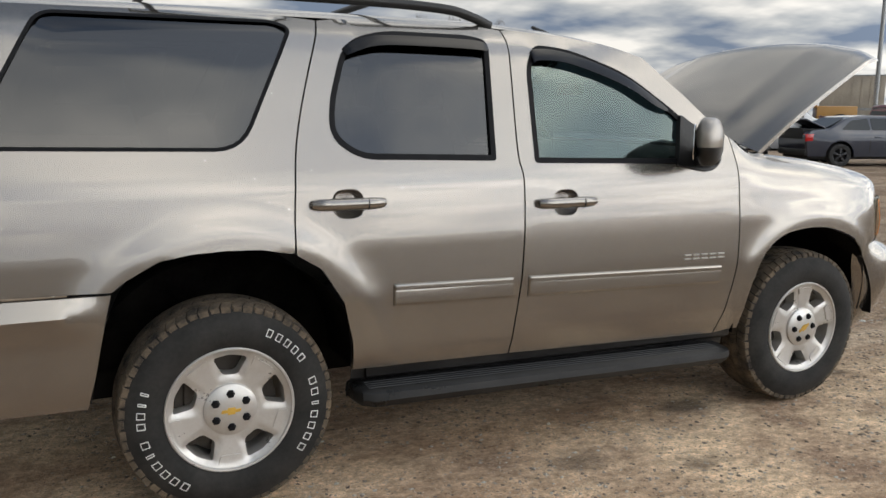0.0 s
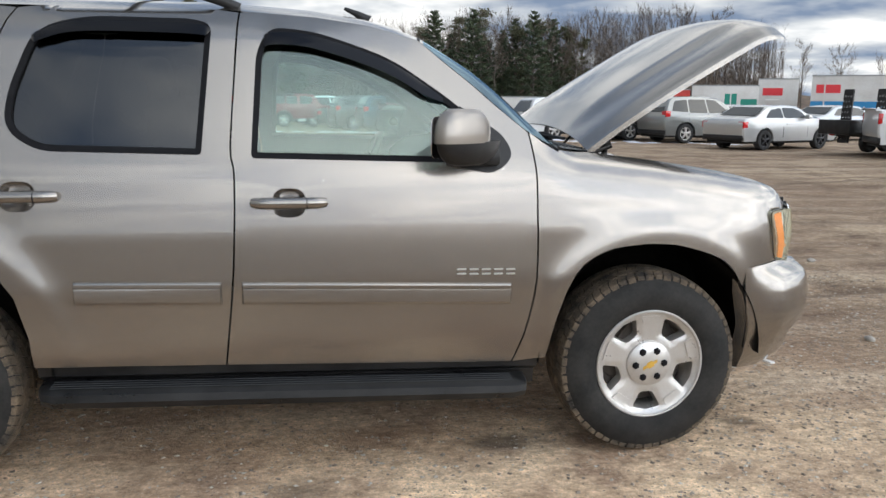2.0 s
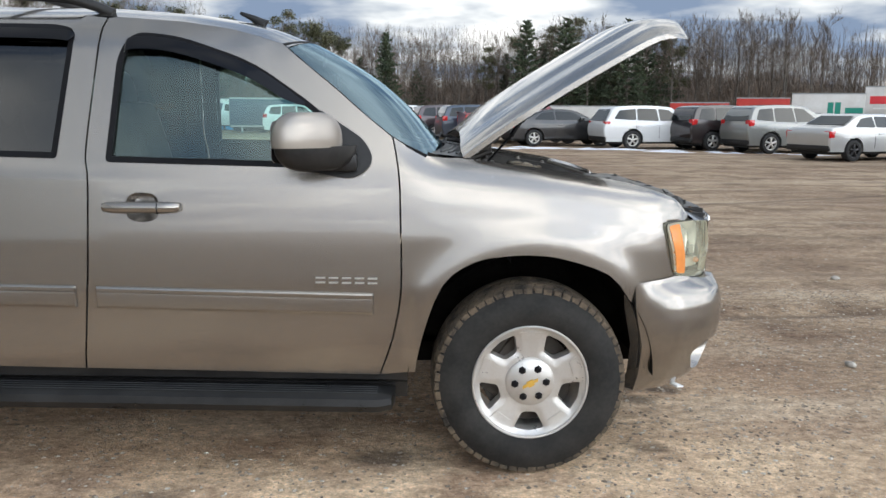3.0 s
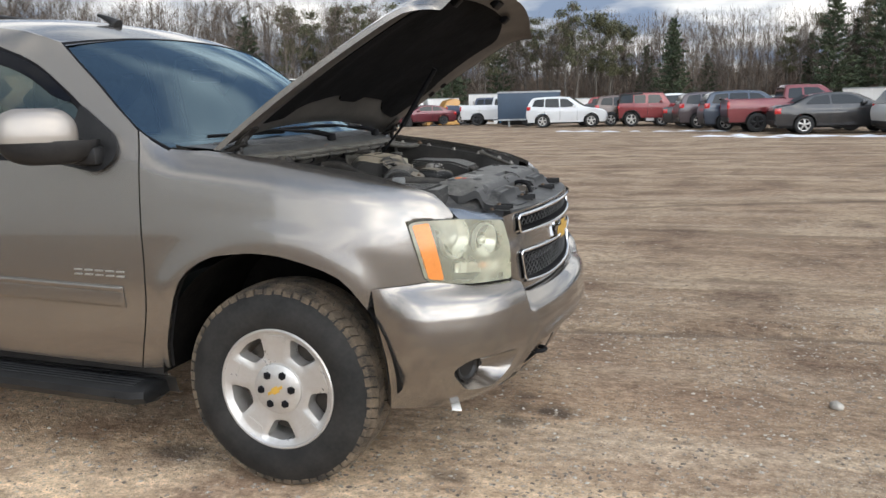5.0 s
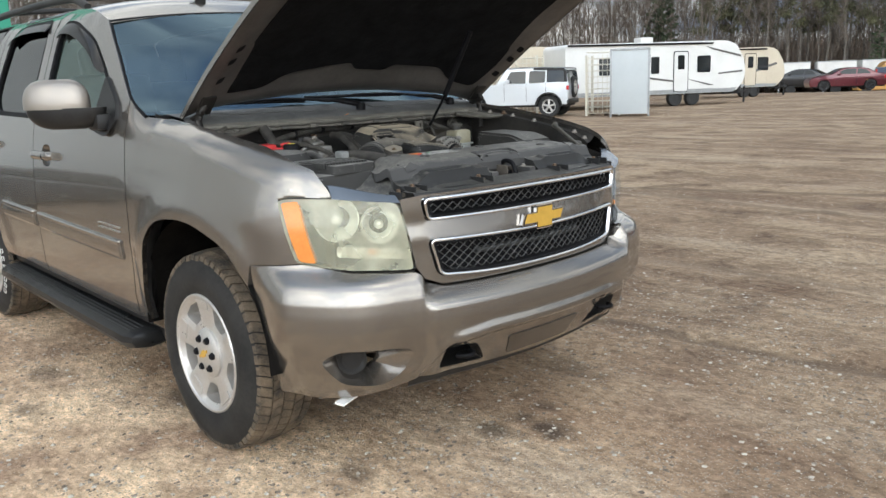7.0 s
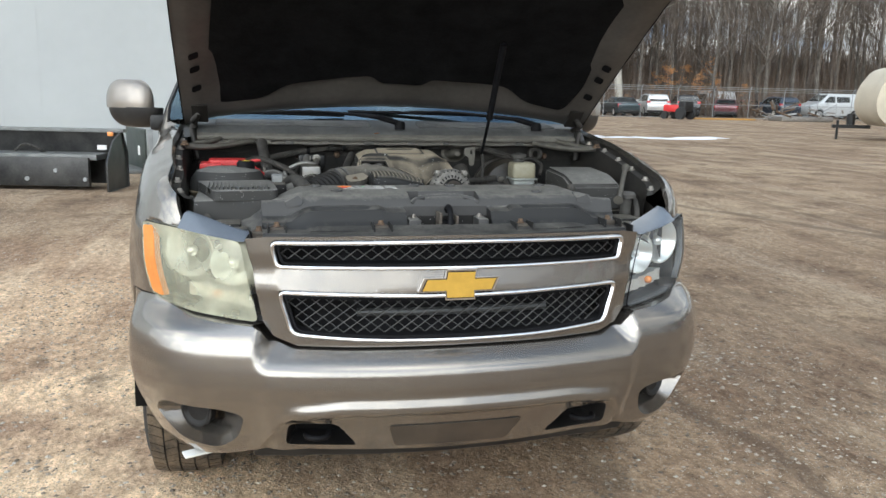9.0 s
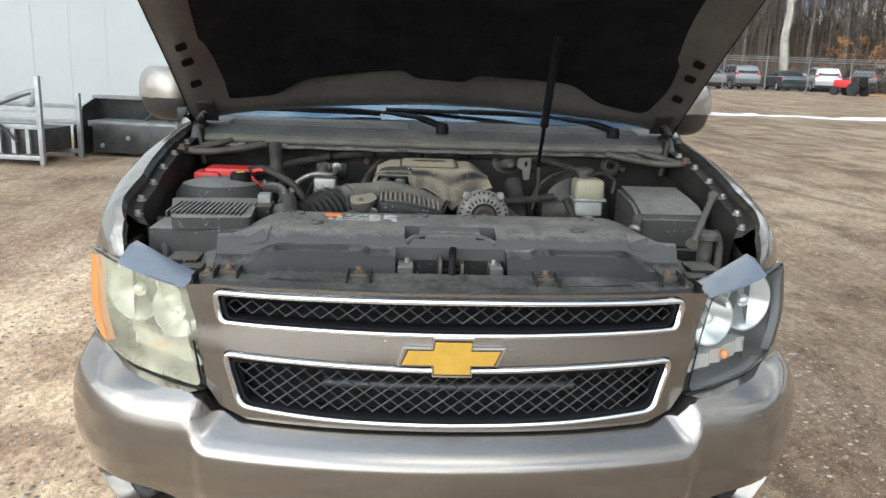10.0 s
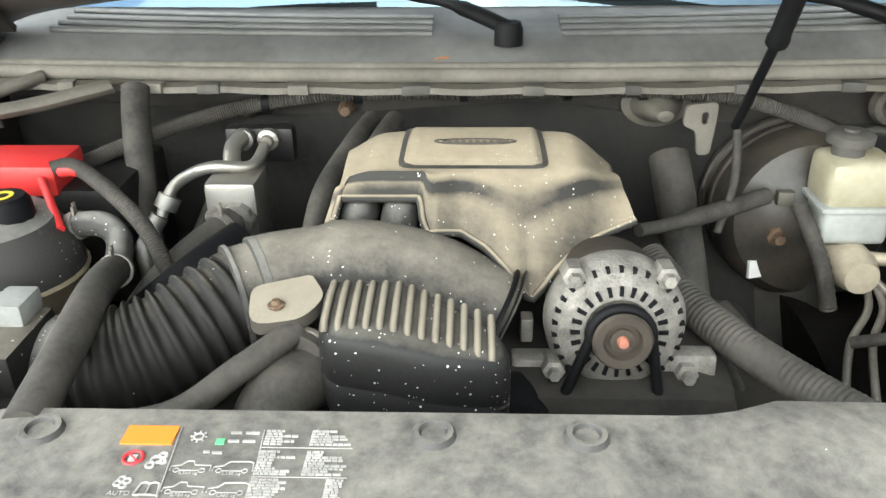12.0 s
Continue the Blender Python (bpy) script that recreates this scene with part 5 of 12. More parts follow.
def interior():
    for s in (1, -1):
        bm = bmesh.new()
        add_box(bm, -1.85, -1.30, -0.68, -0.20, 0.72, 0.92, 0.06, 3)
        seat = put("front_seat", bm, M_SEAT, suv, s, "grey cloth front seat")
        bm = bmesh.new()
        add_box(bm, -0.09, 0.09, -0.24, 0.24, 0.0, 0.66, 0.06, 3, m=pose(-1.84, -0.44, 0.88, 0, -16, 0))
        put("backrest", bm, M_SEAT, seat, s)
        bm = bmesh.new()
        add_box(bm, -0.05, 0.05, -0.13, 0.13, 0.0, 0.19, 0.045, 3, m=pose(-2.03, -0.44, 1.50, 0, -14, 0))
        put("headrest", bm, M_SEAT, seat, s)
    bm = bmesh.new()
    add_box(bm, -2.85, -2.35, -0.44, 0.44, 0.72, 0.92, 0.06, 3)
    add_box(bm, -0.09, 0.09, -0.70, 0.70, 0.13, 0.62, 0.06, 3, m=pose(-2.85, 0, 0.88, 0, -16, 0))
    obj("rear_bench", bm, M_SEAT, suv)
    bm = bmesh.new()
    g = add_grid(bm, lambda y, k: Vector(([-0.42, -0.55, -0.85, -0.95, -0.95, -0.80][k] + 0.08 * (1 - (y / 0.85) ** 2) * (k < 3), y, [1.30, 1.33, 1.30, 1.22, 1.0, 0.7][k])), [-0.85 + 1.7 * i / 12 for i in range(13)], range(6))
    bmesh.ops.recalc_face_normals(bm, faces=bm.faces[:])
    obj("dashboard", bm, M_DASH, suv)
    bm = bmesh.new()
    mw = pose(-1.12, 0.42, 1.16, 0, -65, 0)
    ring = [mw @ Vector((0.19 * math.cos(a), 0.19 * math.sin(a), 0)) for a in [k * math.pi / 16 for k in range(33)]]
    add_tube(bm, ring, 0.017, 8, cap=False)
    for a in (0.3, math.pi - 0.3, -math.pi / 2):
        add_tube(bm, [mw @ Vector((0, 0, -0.02)), mw @ Vector((0.18 * math.sin(a), 0.18 * math.cos(a), 0))], 0.018, 6)
    add_tube(bm, [mw @ Vector((0, 0, 0.01)), mw @ Vector((0, 0, -0.2))], 0.06, 10)
    obj("steering_wheel", bm, M_DASH, suv)
    bm = bmesh.new()
    add_box(bm, -2.40, -0.52, -0.90, 0.90, 0.44, 0.56); add_box(bm, -4.05, -2.39, -0.44, 0.44, 0.44, 0.56)
    obj("cabin_floor", bm, M_DASH, suv)
    bm = bmesh.new()
    add_grid(bm, lambda x, v: Vector((x, (half(roof_z(x)) - 0.04) * v, roof_z(x) + 0.035 * (1 - v * v) - 0.012)), [-3.95 + 0.28 * k for k in range(11)], [-1, -0.6, -0.2, 0.2, 0.6, 1])
    obj("headliner", bm, M_SEAT, suv)
    bm = bmesh.new()
    add_box(bm, -4.0, 0.75, -0.45, -0.30, 0.34, 0.46); add_box(bm, -4.0, 0.75, 0.30, 0.45, 0.34, 0.46)
    for x in (0.0, -2.946):
        add_tube(bm, [(x, -0.85, 0.40), (x, 0.85, 0.40)], 0.055, 10)
    add_tube(bm, [(x, 0.0, 0.36) for x in (-2.9, -0.5)], 0.045, 8)
    obj("chassis", bm, M_UNDER, suv)


for fn in (door_front, door_rear, quarter, front_fender, step_board, wells, mirror_unit):
    both(fn)
roof(); windshield(); rear_end(); wheels(); interior()

# ---- nose: grille, lamps, bumper ----
def q_of(y):
    """Signed distance from the centre line along the nose; right-hand side of the vehicle is negative."""
    return math.copysign(P_END - p_of(abs(y)), y)


def nose(q, z, out=0.0):
    a, n = plan(P_END - abs(q))
    w = min(1.0, max(0.0, (0.60 - (P_END - abs(q))) / 0.2))
    d = out + (half(z) - 1.0) * w
    v = a + n * d
    return Vector((v.x, math.copysign(v.y, q) if q else 0.0, z))


def ss(a, b, x):
    t = min(1.0, max(0.0, (x - a) / (b - a)))
    return t * t * (3 - 2 * t)


def nose_in(c):
    return Vector((-1, 0, 0)) if abs(c.y) < 0.6 else Vector((-0.6, -0.8 * math.copysign(1, c.y), 0))


def yz(pts, r=0.02, n=4):
    """Rounded outline from (y, z) pairs on the nose, mirrored to a closed symmetric loop when given as a half."""
    return rounded([(q_of(p[0]), p[1]) + tuple(p[2:]) for p in pts], r, n)


def sym(right):
    """Close a half outline (y >= 0, top to bottom) over the centre line."""
    return [(y, z) for y, z in right] + [(-y, z) for y, z in reversed(right) if y > 1e-6]


M_LENSHAZE = bpy.data.materials.new("hazed_yellow_lens")
M_LENSCLEAR = bpy.data.materials.new("clear_lens")
for _m, _tint, _haze, _hc in ((M_LENSHAZE, (0.93, 0.92, 0.82), 0.41, (0.62, 0.61, 0.46)), (M_LENSCLEAR, (0.92, 0.94, 0.95), 0.10, (0.7, 0.72, 0.74))):
    _m.use_nodes = True
    _n, _l = _m.node_tree.nodes, _m.node_tree.links
    _b = _n["Principled BSDF"]
    _b.inputs["Base Color"].default_value, _b.inputs["Roughness"].default_value = (*_hc, 1), 0.16
    _b.inputs["Coat Weight"].default_value = 0.6
    _t = _n.new("ShaderNodeBsdfTransparent"); _t.inputs["Color"].default_value = (*_tint, 1)
    _no = _n.new("ShaderNodeTexNoise"); _no.inputs["Scale"].default_value = 9; _no.inputs["Detail"].default_value = 6
    _co = _n.new("ShaderNodeTexCoord"); _l.new(_co.outputs["Object"], _no.inputs["Vector"])
    _r = _n.new("ShaderNodeMapRange"); _r.inputs["From Min"].default_value, _r.inputs["From Max"].default_value = 0.3, 0.75
    _r.inputs["To Min"].default_value, _r.inputs["To Max"].default_value = _haze * 0.6, min(1.0, _haze * 1.5)
    _l.new(_no.outputs["Fac"], _r.inputs["Value"])
    _x = _n.new("ShaderNodeMixShader"); _l.new(_r.outputs["Result"], _x.inputs["Fac"]); _l.new(_t.outputs[0], _x.inputs[1]); _l.new(_b.outputs[0], _x.inputs[2])
    _l.new(_x.outputs[0], _n["Material Output"].inputs["Surface"])
M_AMBER = mat("amber_lens", (0.72, 0.25, 0.06), 0.25, vary=0.15, scale=14, coat=0.4)
M_REFLECT = mat("lamp_reflector", (0.80, 0.82, 0.80), 0.28, 0.75)
M_BEZEL = mat("lamp_bezel", (0.07, 0.073, 0.074), 0.35, 0.4)
M_CLEARTOP = mat("grey_clear_plastic_ledge", (0.13, 0.15, 0.18), 0.2, coat=0.5, vary=0.1, scale=12)


def grille():
    g = new("grille"); g.parent = suv; g["label"] = "chrome-edged twin grille with black mesh"
    ol = [(q_of(y), z) for y, z in sym([(0.0, 1.052), (0.3, 1.050), (0.545, 1.044), (0.612, 1.034), (0.590, 0.93), (0.566, 0.795), (0.535, 0.752), (0.47, 0.726), (0.30, 0.722), (0.0, 0.722)])]
    up_out = yz([(-0.545, 1.036, 0.025), (0.0, 1.043, 0.2), (0.545, 1.036, 0.025), (0.530, 0.953, 0.02), (0.0, 0.950, 0.2), (-0.530, 0.953, 0.02)])
    up_in = yz([(-0.525, 1.022, 0.018), (0.0, 1.029, 0.2), (0.525, 1.022, 0.018), (0.511, 0.968, 0.014), (0.0, 0.965, 0.2), (-0.511, 0.968, 0.014)])
    lo_out = yz([(-0.525, 0.893, 0.025), (0.0, 0.880, 0.2), (0.525, 0.893, 0.025), (0.490, 0.756, 0.03), (0.30, 0.739, 0.1), (0.0, 0.734, 0.2), (-0.30, 0.739, 0.1), (-0.490, 0.756, 0.03)])
    lo_in = yz([(-0.505, 0.879, 0.018), (0.0, 0.866, 0.2), (0.505, 0.879, 0.018), (0.473, 0.769, 0.024), (0.29, 0.753, 0.1), (0.0, 0.748, 0.2), (-0.29, 0.753, 0.1), (-0.473, 0.769, 0.024)])
    bm = bmesh.new()
    # the bar between the two openings leans back
    lean = lambda z: -0.004 - 0.14 * max(-0.03, min(0.035, z - 0.918)) * ss(0.86, 0.885, z) * ss(0.985, 0.955, z)
    add_panel(bm, resample(ol, 0.03), lambda q, z: nose(q, z, lean(z)), [up_out, lo_out], 0.018, 0.03, inward=nose_in)
    part("grille_surround", bm, M_PAINT, g)
    for o, i in ((up_out, up_in), (lo_out, lo_in)):
        bm = bmesh.new()
        mid_line = resample([((a[0] + b[0]) / 2, (a[1] + b[1]) / 2) for a, b in zip(o, i)], 0.012)
        loop = [nose(q, z, 0.006) for q, z in mid_line]
        g0 = []
        for k, c0 in enumerate(loop):
            d = (loop[(k + 1) % len(loop)] - loop[k - 1]).normalized()
            out = Vector((0, -d.z, d.y)).normalized() * 0.0068
            fw = Vector((1, 0, 0)) if abs(c0.y) < 0.45 else Vector((0.9, 0.43 * math.copysign(1, c0.y), 0))
            g0.append([bm.verts.new(c0 + out * math.cos(t) + fw * (0.008 * math.sin(t))) for t in [math.pi * j / 8 for j in range(9)]] + [bm.verts.new(c0 - out - fw * 0.03), bm.verts.new(c0 + out - fw * 0.03)])
        nn = len(g0)
        for k in range(nn):
            for j in range(10):
                bm.faces.new((g0[k][j], g0[(k + 1) % nn][j], g0[(k + 1) % nn][j + 1], g0[k][j + 1]))
        bmesh.ops.recalc_face_normals(bm, faces=bm.faces[:])
        part("chrome_ring", bm, M_CHROME, g, "chrome ring")
        # dark liner behind the ring
        bm = bmesh.new()
        add_panel(bm, resample(i, 0.03), lambda q, z: nose(q, z, -0.055), [], 0.06)
        add_panel(bm, i, lambda q, z: nose(q, z, 0.003), [[(a * 0.985, b) for a, b in [(p[0], sum(t[1] for t in i) / len(i) + (p[1] - sum(t[1] for t in i) / len(i)) * 0.88) for p in i]]], 0.03, 0.05, inward=nose_in, edge_step=0.02)
        part("mesh_frame", bm, M_GRBLACK, g)
        # diamond mesh
        bm = bmesh.new()
        qs = [p[0] for p in i]; zs = [p[1] for p in i]
        q0, q1, z0, z1 = min(qs), max(qs), min(zs), max(zs)
        dx, dz = 0.040, 0.030
        for sgn in (1, -1):
            k0 = int((q0 - 0.3) / dx)
            for k in range(k0, int((q1 + 0.3) / dx) + 1):
                run = []
                for j in range(int((z1 - z0) / (dz / 2)) + 2):
                    z = z0 + j * dz / 2
                    q = k * dx + sgn * (z - z0) * dx / dz
                    if inside((q, z), i):
                        run.append(nose(q, z, -0.012 + 0.002 * sgn))
                if len(run) > 1:
                    f_ = Vector((1, 0, 0))
                    rows_ = []
                    for j, p in enumerate(run):
                        d = run[min(j + 1, len(run) - 1)] - run[max(j - 1, 0)]
                        sd = d.cross(f_).normalized() * 0.0014
                        rows_.append([bm.verts.new(p - sd - f_ * 0.003), bm.verts.new(p - sd), bm.verts.new(p + f_ * 0.0012), bm.verts.new(p + sd), bm.verts.new(p + sd - f_ * 0.003)])
                    for j in range(len(run) - 1):
                        for q_ in range(4):
                            bm.faces.new((rows_[j][q_], rows_[j + 1][q_], rows_[j + 1][q_ + 1], rows_[j][q_ + 1]))
        part("mesh", bm, M_GRMESH, g, "black diamond mesh", smooth=False)
    bm = bmesh.new()
    add_tube(bm, [nose(q, 0.815, -0.05) for q in (-0.30, -0.15, 0, 0.15, 0.30)], 0.012, 8)
    part("impact_bar", bm, M_BEZEL, g)
    # emblem: chrome backing and gold face
    for w, h, out, mm, nm, lb in ((0.117, 0.046, 0.0145, M_CHROME, "emblem_backing", "chrome backing"), (0.109, 0.0405, 0.0162, M_TRIM, "emblem_border", "thin black border"), (0.106, 0.0375, 0.0182, M_GOLD, "emblem", "gold cross-shaped emblem")):
        bm = bmesh.new()
        add_panel(bm, bow_outline(w, h), lambda a, b: nose(a, 0.909 + b, out), [], 0.04, 0.014, inward=lambda c: Vector((-1, 0, 0)))
        part(nm, bm, mm, g, lb, smooth=False)


M_GRBLACK = mat("grille_black", (0.006, 0.006, 0.007), 0.85, vary=0.3, scale=20, spec=0.2)
M_GRMESH = mat("dusty_grille_mesh", (0.030, 0.030, 0.030), 0.45, vary=0.3, scale=20, tint=(0.07, 0.068, 0.065))


def headlight(s):
    pts = [(0.9165, 1.047), (0.895, 1.054), (0.80, 1.051), (0.70, 1.036), (0.622, 1.026), (0.600, 0.93), (0.576, 0.793), (0.66, 0.798), (0.76, 0.806), (0.868, 0.826), (0.887, 0.838)]
    ol = rounded([(q_of(-y), z) for y, z in pts], 0.02, 3)
    bm = bmesh.new()
    add_panel(bm, ol, lambda q, z: nose(q, z, 0.004 + 0.012 * math.sin(math.pi * ss(0.79, 1.06, z))), [], 0.04, 0.03, inward=nose_in)
    h = put("headlight", bm, M_LENSHAZE if s > 0 else M_LENSCLEAR, suv, s, "headlight with hazed yellow lens" if s > 0 else "headlight with clear lens")
    h.visible_shadow = False
    bm = bmesh.new()
    add_panel(bm, ol, lambda q, z: nose(q, z, -0.075), [], 0.06, -0.075, inward=nose_in)
    put("lamp_housing", bm, M_BEZEL, h, s)
    for c, r in ((Vector((0.675, -0.772, 0.975)), 0.072), (Vector((0.755, -0.652, 0.95)), 0.062)):
        bm = bmesh.new()
        add_lathe(bm, [(0.012, -0.055), (r * 0.6, -0.04), (r * 0.9, -0.012), (r, 0.0), (r * 1.06, 0.0), (r * 1.06, -0.02)], 28, "x")
        bmesh.ops.transform(bm, matrix=pose(*c, 0, 0, -22), verts=bm.verts[:])
        put("reflector", bm, M_REFLECT, h, s)
        bm = bmesh.new()
        bmesh.ops.create_uvsphere(bm, u_segments=12, v_segments=8, radius=0.017, matrix=pose(*(c + Vector((-0.02, 0.008, 0))), 0, 0, 0))
        put("bulb", bm, M_REFLECT, h, s)
    bm = bmesh.new()
    add_panel(bm, rounded([(q_of(-y), z) for y, z in ((0.909, 1.040), (0.876, 1.046), (0.845, 0.834), (0.880, 0.843))], 0.01, 2), lambda q, z: nose(q, z, 0.006 + 0.012 * math.sin(math.pi * ss(0.79, 1.06, z))), [], 0.04, 0.02, inward=nose_in)
    put("side_marker", bm, M_AMBER if s > 0 else M_BEZEL, h, s, "amber side marker" if s > 0 else "")
    bm = bmesh.new()
    add_panel(bm, rounded([(q_of(-y), z) for y, z in ((0.80, 0.885), (0.61, 0.862), (0.598, 0.825), (0.80, 0.845))], 0.012, 2), lambda q, z: nose(q, z, -0.03 - 0.012 * math.sin(q * 60) ** 2), [], 0.03, 0.03, inward=nose_in)
    put("turn_signal", bm, M_REFLECT, h, s)
    bm = bmesh.new()
    bmesh.ops.create_uvsphere(bm, u_segments=10, v_segments=6, radius=0.013, matrix=Matrix.Translation(nose(q_of(-0.70), 0.862, -0.018)))
    put("signal_bulb", bm, M_AMBER, h, s, "amber signal bulb")
    bm = bmesh.new()
    seam = [nose(q, z, 0.0) for q, z in ol]
    add_tube(bm, seam + seam[:1], 0.0022, 5)
    put("lamp_gasket", bm, M_TRIM, h, s)
    # clear ledge that runs back over the top of the lamp
    bm = bmesh.new()
    qa, qb = q_of(-0.80), q_of(-0.612)
    def L(q, v):
        a = nose(q, float(np.interp(q, sorted(q_of(-y) for y, z in pts[:5]), [z for _, z in sorted((q_of(-y), z) for y, z in pts[:5])])), 0.004)
        return a + Vector(((-0.012, -0.045, -0.072, -0.08)[v] if v else 0, (0.006, 0.018, 0.028, 0.03)[v] if v else 0, (0.007, 0.020 + 0.016 * ss(qb, qa, q), 0.018 + 0.022 * ss(qb, qa, q), -0.05)[v] if v else 0))
    add_grid(bm, L, [qa + (qb - qa) * k / 8 for k in range(9)], range(4))
    bmesh.ops.recalc_face_normals(bm, faces=bm.faces[:])
    put("lamp_ledge", bm, M_CLEARTOP, h, s, "clear plastic ledge")


def bumper_out(q, z):
    y = abs(nose(q, 0.8).y)
    p = P_END - abs(q)
    m = 1 - ss(0.528, 0.570, y)
    A = float(np.interp(z, [0.30, 0.34, 0.38, 0.45, 0.52, 0.57, 0.61, 0.66, 0.71, 0.745, 0.768, 0.79, 0.812, 0.84], [-0.085, -0.050, -0.022, 0.016, 0.046, 0.062, 0.069, 0.071, 0.067, 0.058, 0.046, 0.030, 0.010, 0.0]))
    B = float(np.interp(z, [0.30, 0.34, 0.38, 0.45, 0.52, 0.57, 0.62, 0.665, 0.680, 0.69, 0.735, 0.76], [-0.075, -0.040, -0.012, 0.028, 0.060, 0.077, 0.085, 0.083, 0.076, 0.066, -0.006, -0.03]))
    k = A * (1 - m) + B * m
    side_w = ss(0.40, 0.60, p)
    zr = 0.590 - 0.015 * ss(0.3, 0.47, y) - 0.15 * ss(0.47, 0.62, y)
    e = 1 - 0.62 * ss(0.44, 0.52, y) - 0.38 * ss(0.56, 0.66, y)
    if e > 0:
        # raised ledge that catches the sky, with a sunk field below it
        k += e * (0.018 * ss(zr + 0.006, zr - 0.036, z) - 0.044 * ss(zr - 0.042, zr - 0.074, z))
    k += 0.034 * math.exp(-((y - 0.74) / 0.13) ** 2) * ss(0.30, 0.40, z) * ss(0.815, 0.76, z)
    return k * side_w


def bumper():
    bl = [(-0.955, 0.815), (-0.872, 0.830), (-0.76, 0.800), (-0.66, 0.791), (-0.580, 0.788), (-0.560, 0.776), (-0.545, 0.742), (-0.47, 0.720), (-0.30, 0.716), (0.0, 0.716)]
    bl = bl + [(-y, z) for y, z in reversed(bl[:-1])]
    low = [(0.955, 0.36), (0.86, 0.335), (0.76, 0.345), (0.66, 0.375), (0.58, 0.40), (0.30, 0.392), (0.0, 0.385)]
    low = low + [(-y, z) for y, z in reversed(low[:-1])]
    Q = lambda y: q_of(y)
    top = [(Q(y), z) for y, z in bl]; bot = [(Q(y), z) for y, z in low]
    ql = P_END - 0.415
    side_l = [(ql, 0.815), (ql - 0.012, 0.70), (ql - 0.045, 0.55), (ql - 0.055, 0.42), (ql - 0.05, 0.345)]
    ol = [(-x, z) for x, z in reversed(side_l)] + top[1:-1] + side_l + bot[1:-1]
    fog = lambda s: rounded([(s * abs(Q(y)), z) for y, z in ((0.845, 0.50), (0.80, 0.548), (0.66, 0.545), (0.595, 0.525), (0.63, 0.44), (0.69, 0.395), (0.80, 0.41))], 0.03, 3)
    tow = lambda s: rounded([(s * abs(Q(y)), z) for y, z in ((0.49, 0.500), (0.355, 0.496), (0.295, 0.410), (0.505, 0.420))], 0.02, 3)
    B = lambda q, z: nose(q, z, bumper_out(q, z))
    bm = bmesh.new()
    add_panel(bm, resample(ol, 0.018), B, [fog(-1), fog(1), tow(-1), tow(1)], 0.0105, 0.06, inward=nose_in)
    b = obj("front_bumper", bm, M_PAINT, suv, "brown painted front bumper, scratched", angle=28)
    for s in (-1, 1):
        # fog pocket: walls run in to a small round blank
        f = fog(s)
        cy = s * abs(Q(0.775)); cz = 0.485
        bm = bmesh.new()
        R0 = [bm.verts.new(B(q, z)) for q, z in f]
        def to(k, d):
            return [bm.verts.new(nose(cy + (q - cy) * k, cz + (z - cz) * k, bumper_out(q, z) - d)) for q, z in f]
        R1, R2, R3 = to(0.86, 0.03), to(0.50, 0.07), to(0.44, 0.09)
        for a, c in ((R0, R1), (R1, R2), (R2, R3)):
            for i in range(len(a)):
                j = (i + 1) % len(a)
                bm.faces.new((a[i], a[j], c[j], c[i]))
        bmesh.ops.recalc_face_normals(bm, faces=bm.faces[:])
        part("fog_pocket", bm, M_PAINT, b)
        bm = bmesh.new()
        add_lathe(bm, [(0.0001, 0.0), (0.035, 0.0), (0.045, 0.008), (0.052, 0.008), (0.052, -0.02)], 20, "x")
        bmesh.ops.transform(bm, matrix=Matrix.Translation(nose(cy, cz, -0.02)) @ pose(0, 0, 0, 0, 0, 30 * s), verts=bm.verts[:])
        part("fog_blank", bm, M_BLACK, b)
        t = tow(s)
        bm = bmesh.new()
        R0 = [bm.verts.new(B(q, z)) for q, z in t]
        R1 = [bm.verts.new(nose(q * 0.99, 0.455 + (z - 0.455) * 0.8, bumper_out(q, z) - 0.10)) for q, z in t]
        for i in range(len(t)):
            j = (i + 1) % len(t)
            bm.faces.new((R0[i], R0[j], R1[j], R1[i]))
        bm.faces.new(R1)
        bmesh.ops.recalc_face_normals(bm, faces=bm.faces[:])
        part("tow_pocket", bm, M_BLACK, b)
        bm = bmesh.new()
        c = nose(s * abs(Q(0.415)), 0.465, 0.0)
        add_tube(bm, [c + Vector((0.02 + 0.035 * math.sin(a), 0.028 * math.cos(a) * 1.2, 0.0)) for a in [k * math.pi / 8 for k in range(9)]], 0.009, 8)
        part("tow_hook", bm, M_TRIM, b)
    # licence-plate recess face, a darker brown than the bumper, and lower air dam
    bm = bmesh.new()
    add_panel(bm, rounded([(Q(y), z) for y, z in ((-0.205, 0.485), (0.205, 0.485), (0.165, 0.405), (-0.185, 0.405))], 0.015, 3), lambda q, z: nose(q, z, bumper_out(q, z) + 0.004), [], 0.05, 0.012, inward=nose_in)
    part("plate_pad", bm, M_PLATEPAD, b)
    bm = bmesh.new()
    add_grid(bm, lambda q, k: nose(q, [0.40, 0.365, 0.34][k], bumper_out(q, 0.40) - [0.012, 0.03, 0.08][k]), [-0.62 + 1.24 * k / 20 for k in range(21)], range(3))
    bmesh.ops.recalc_face_normals(bm, faces=bm.faces[:])
    part("air_dam", bm, M_BLACK, b)
    bm = bmesh.new()
    add_box(bm, -0.018, 0.018, -0.05, 0.05, -0.004, 0.004, 0.002, m=pose(0.655, -0.765, 0.328, 0, 8, 22))
    part("loose_tab", bm, M_WHITE, b, "white plastic tab hanging under the bumper")


M_PLATEPAD = paint("dark_plate_pad", (0.06, 0.052, 0.045), flake=0.6, rough=0.4)


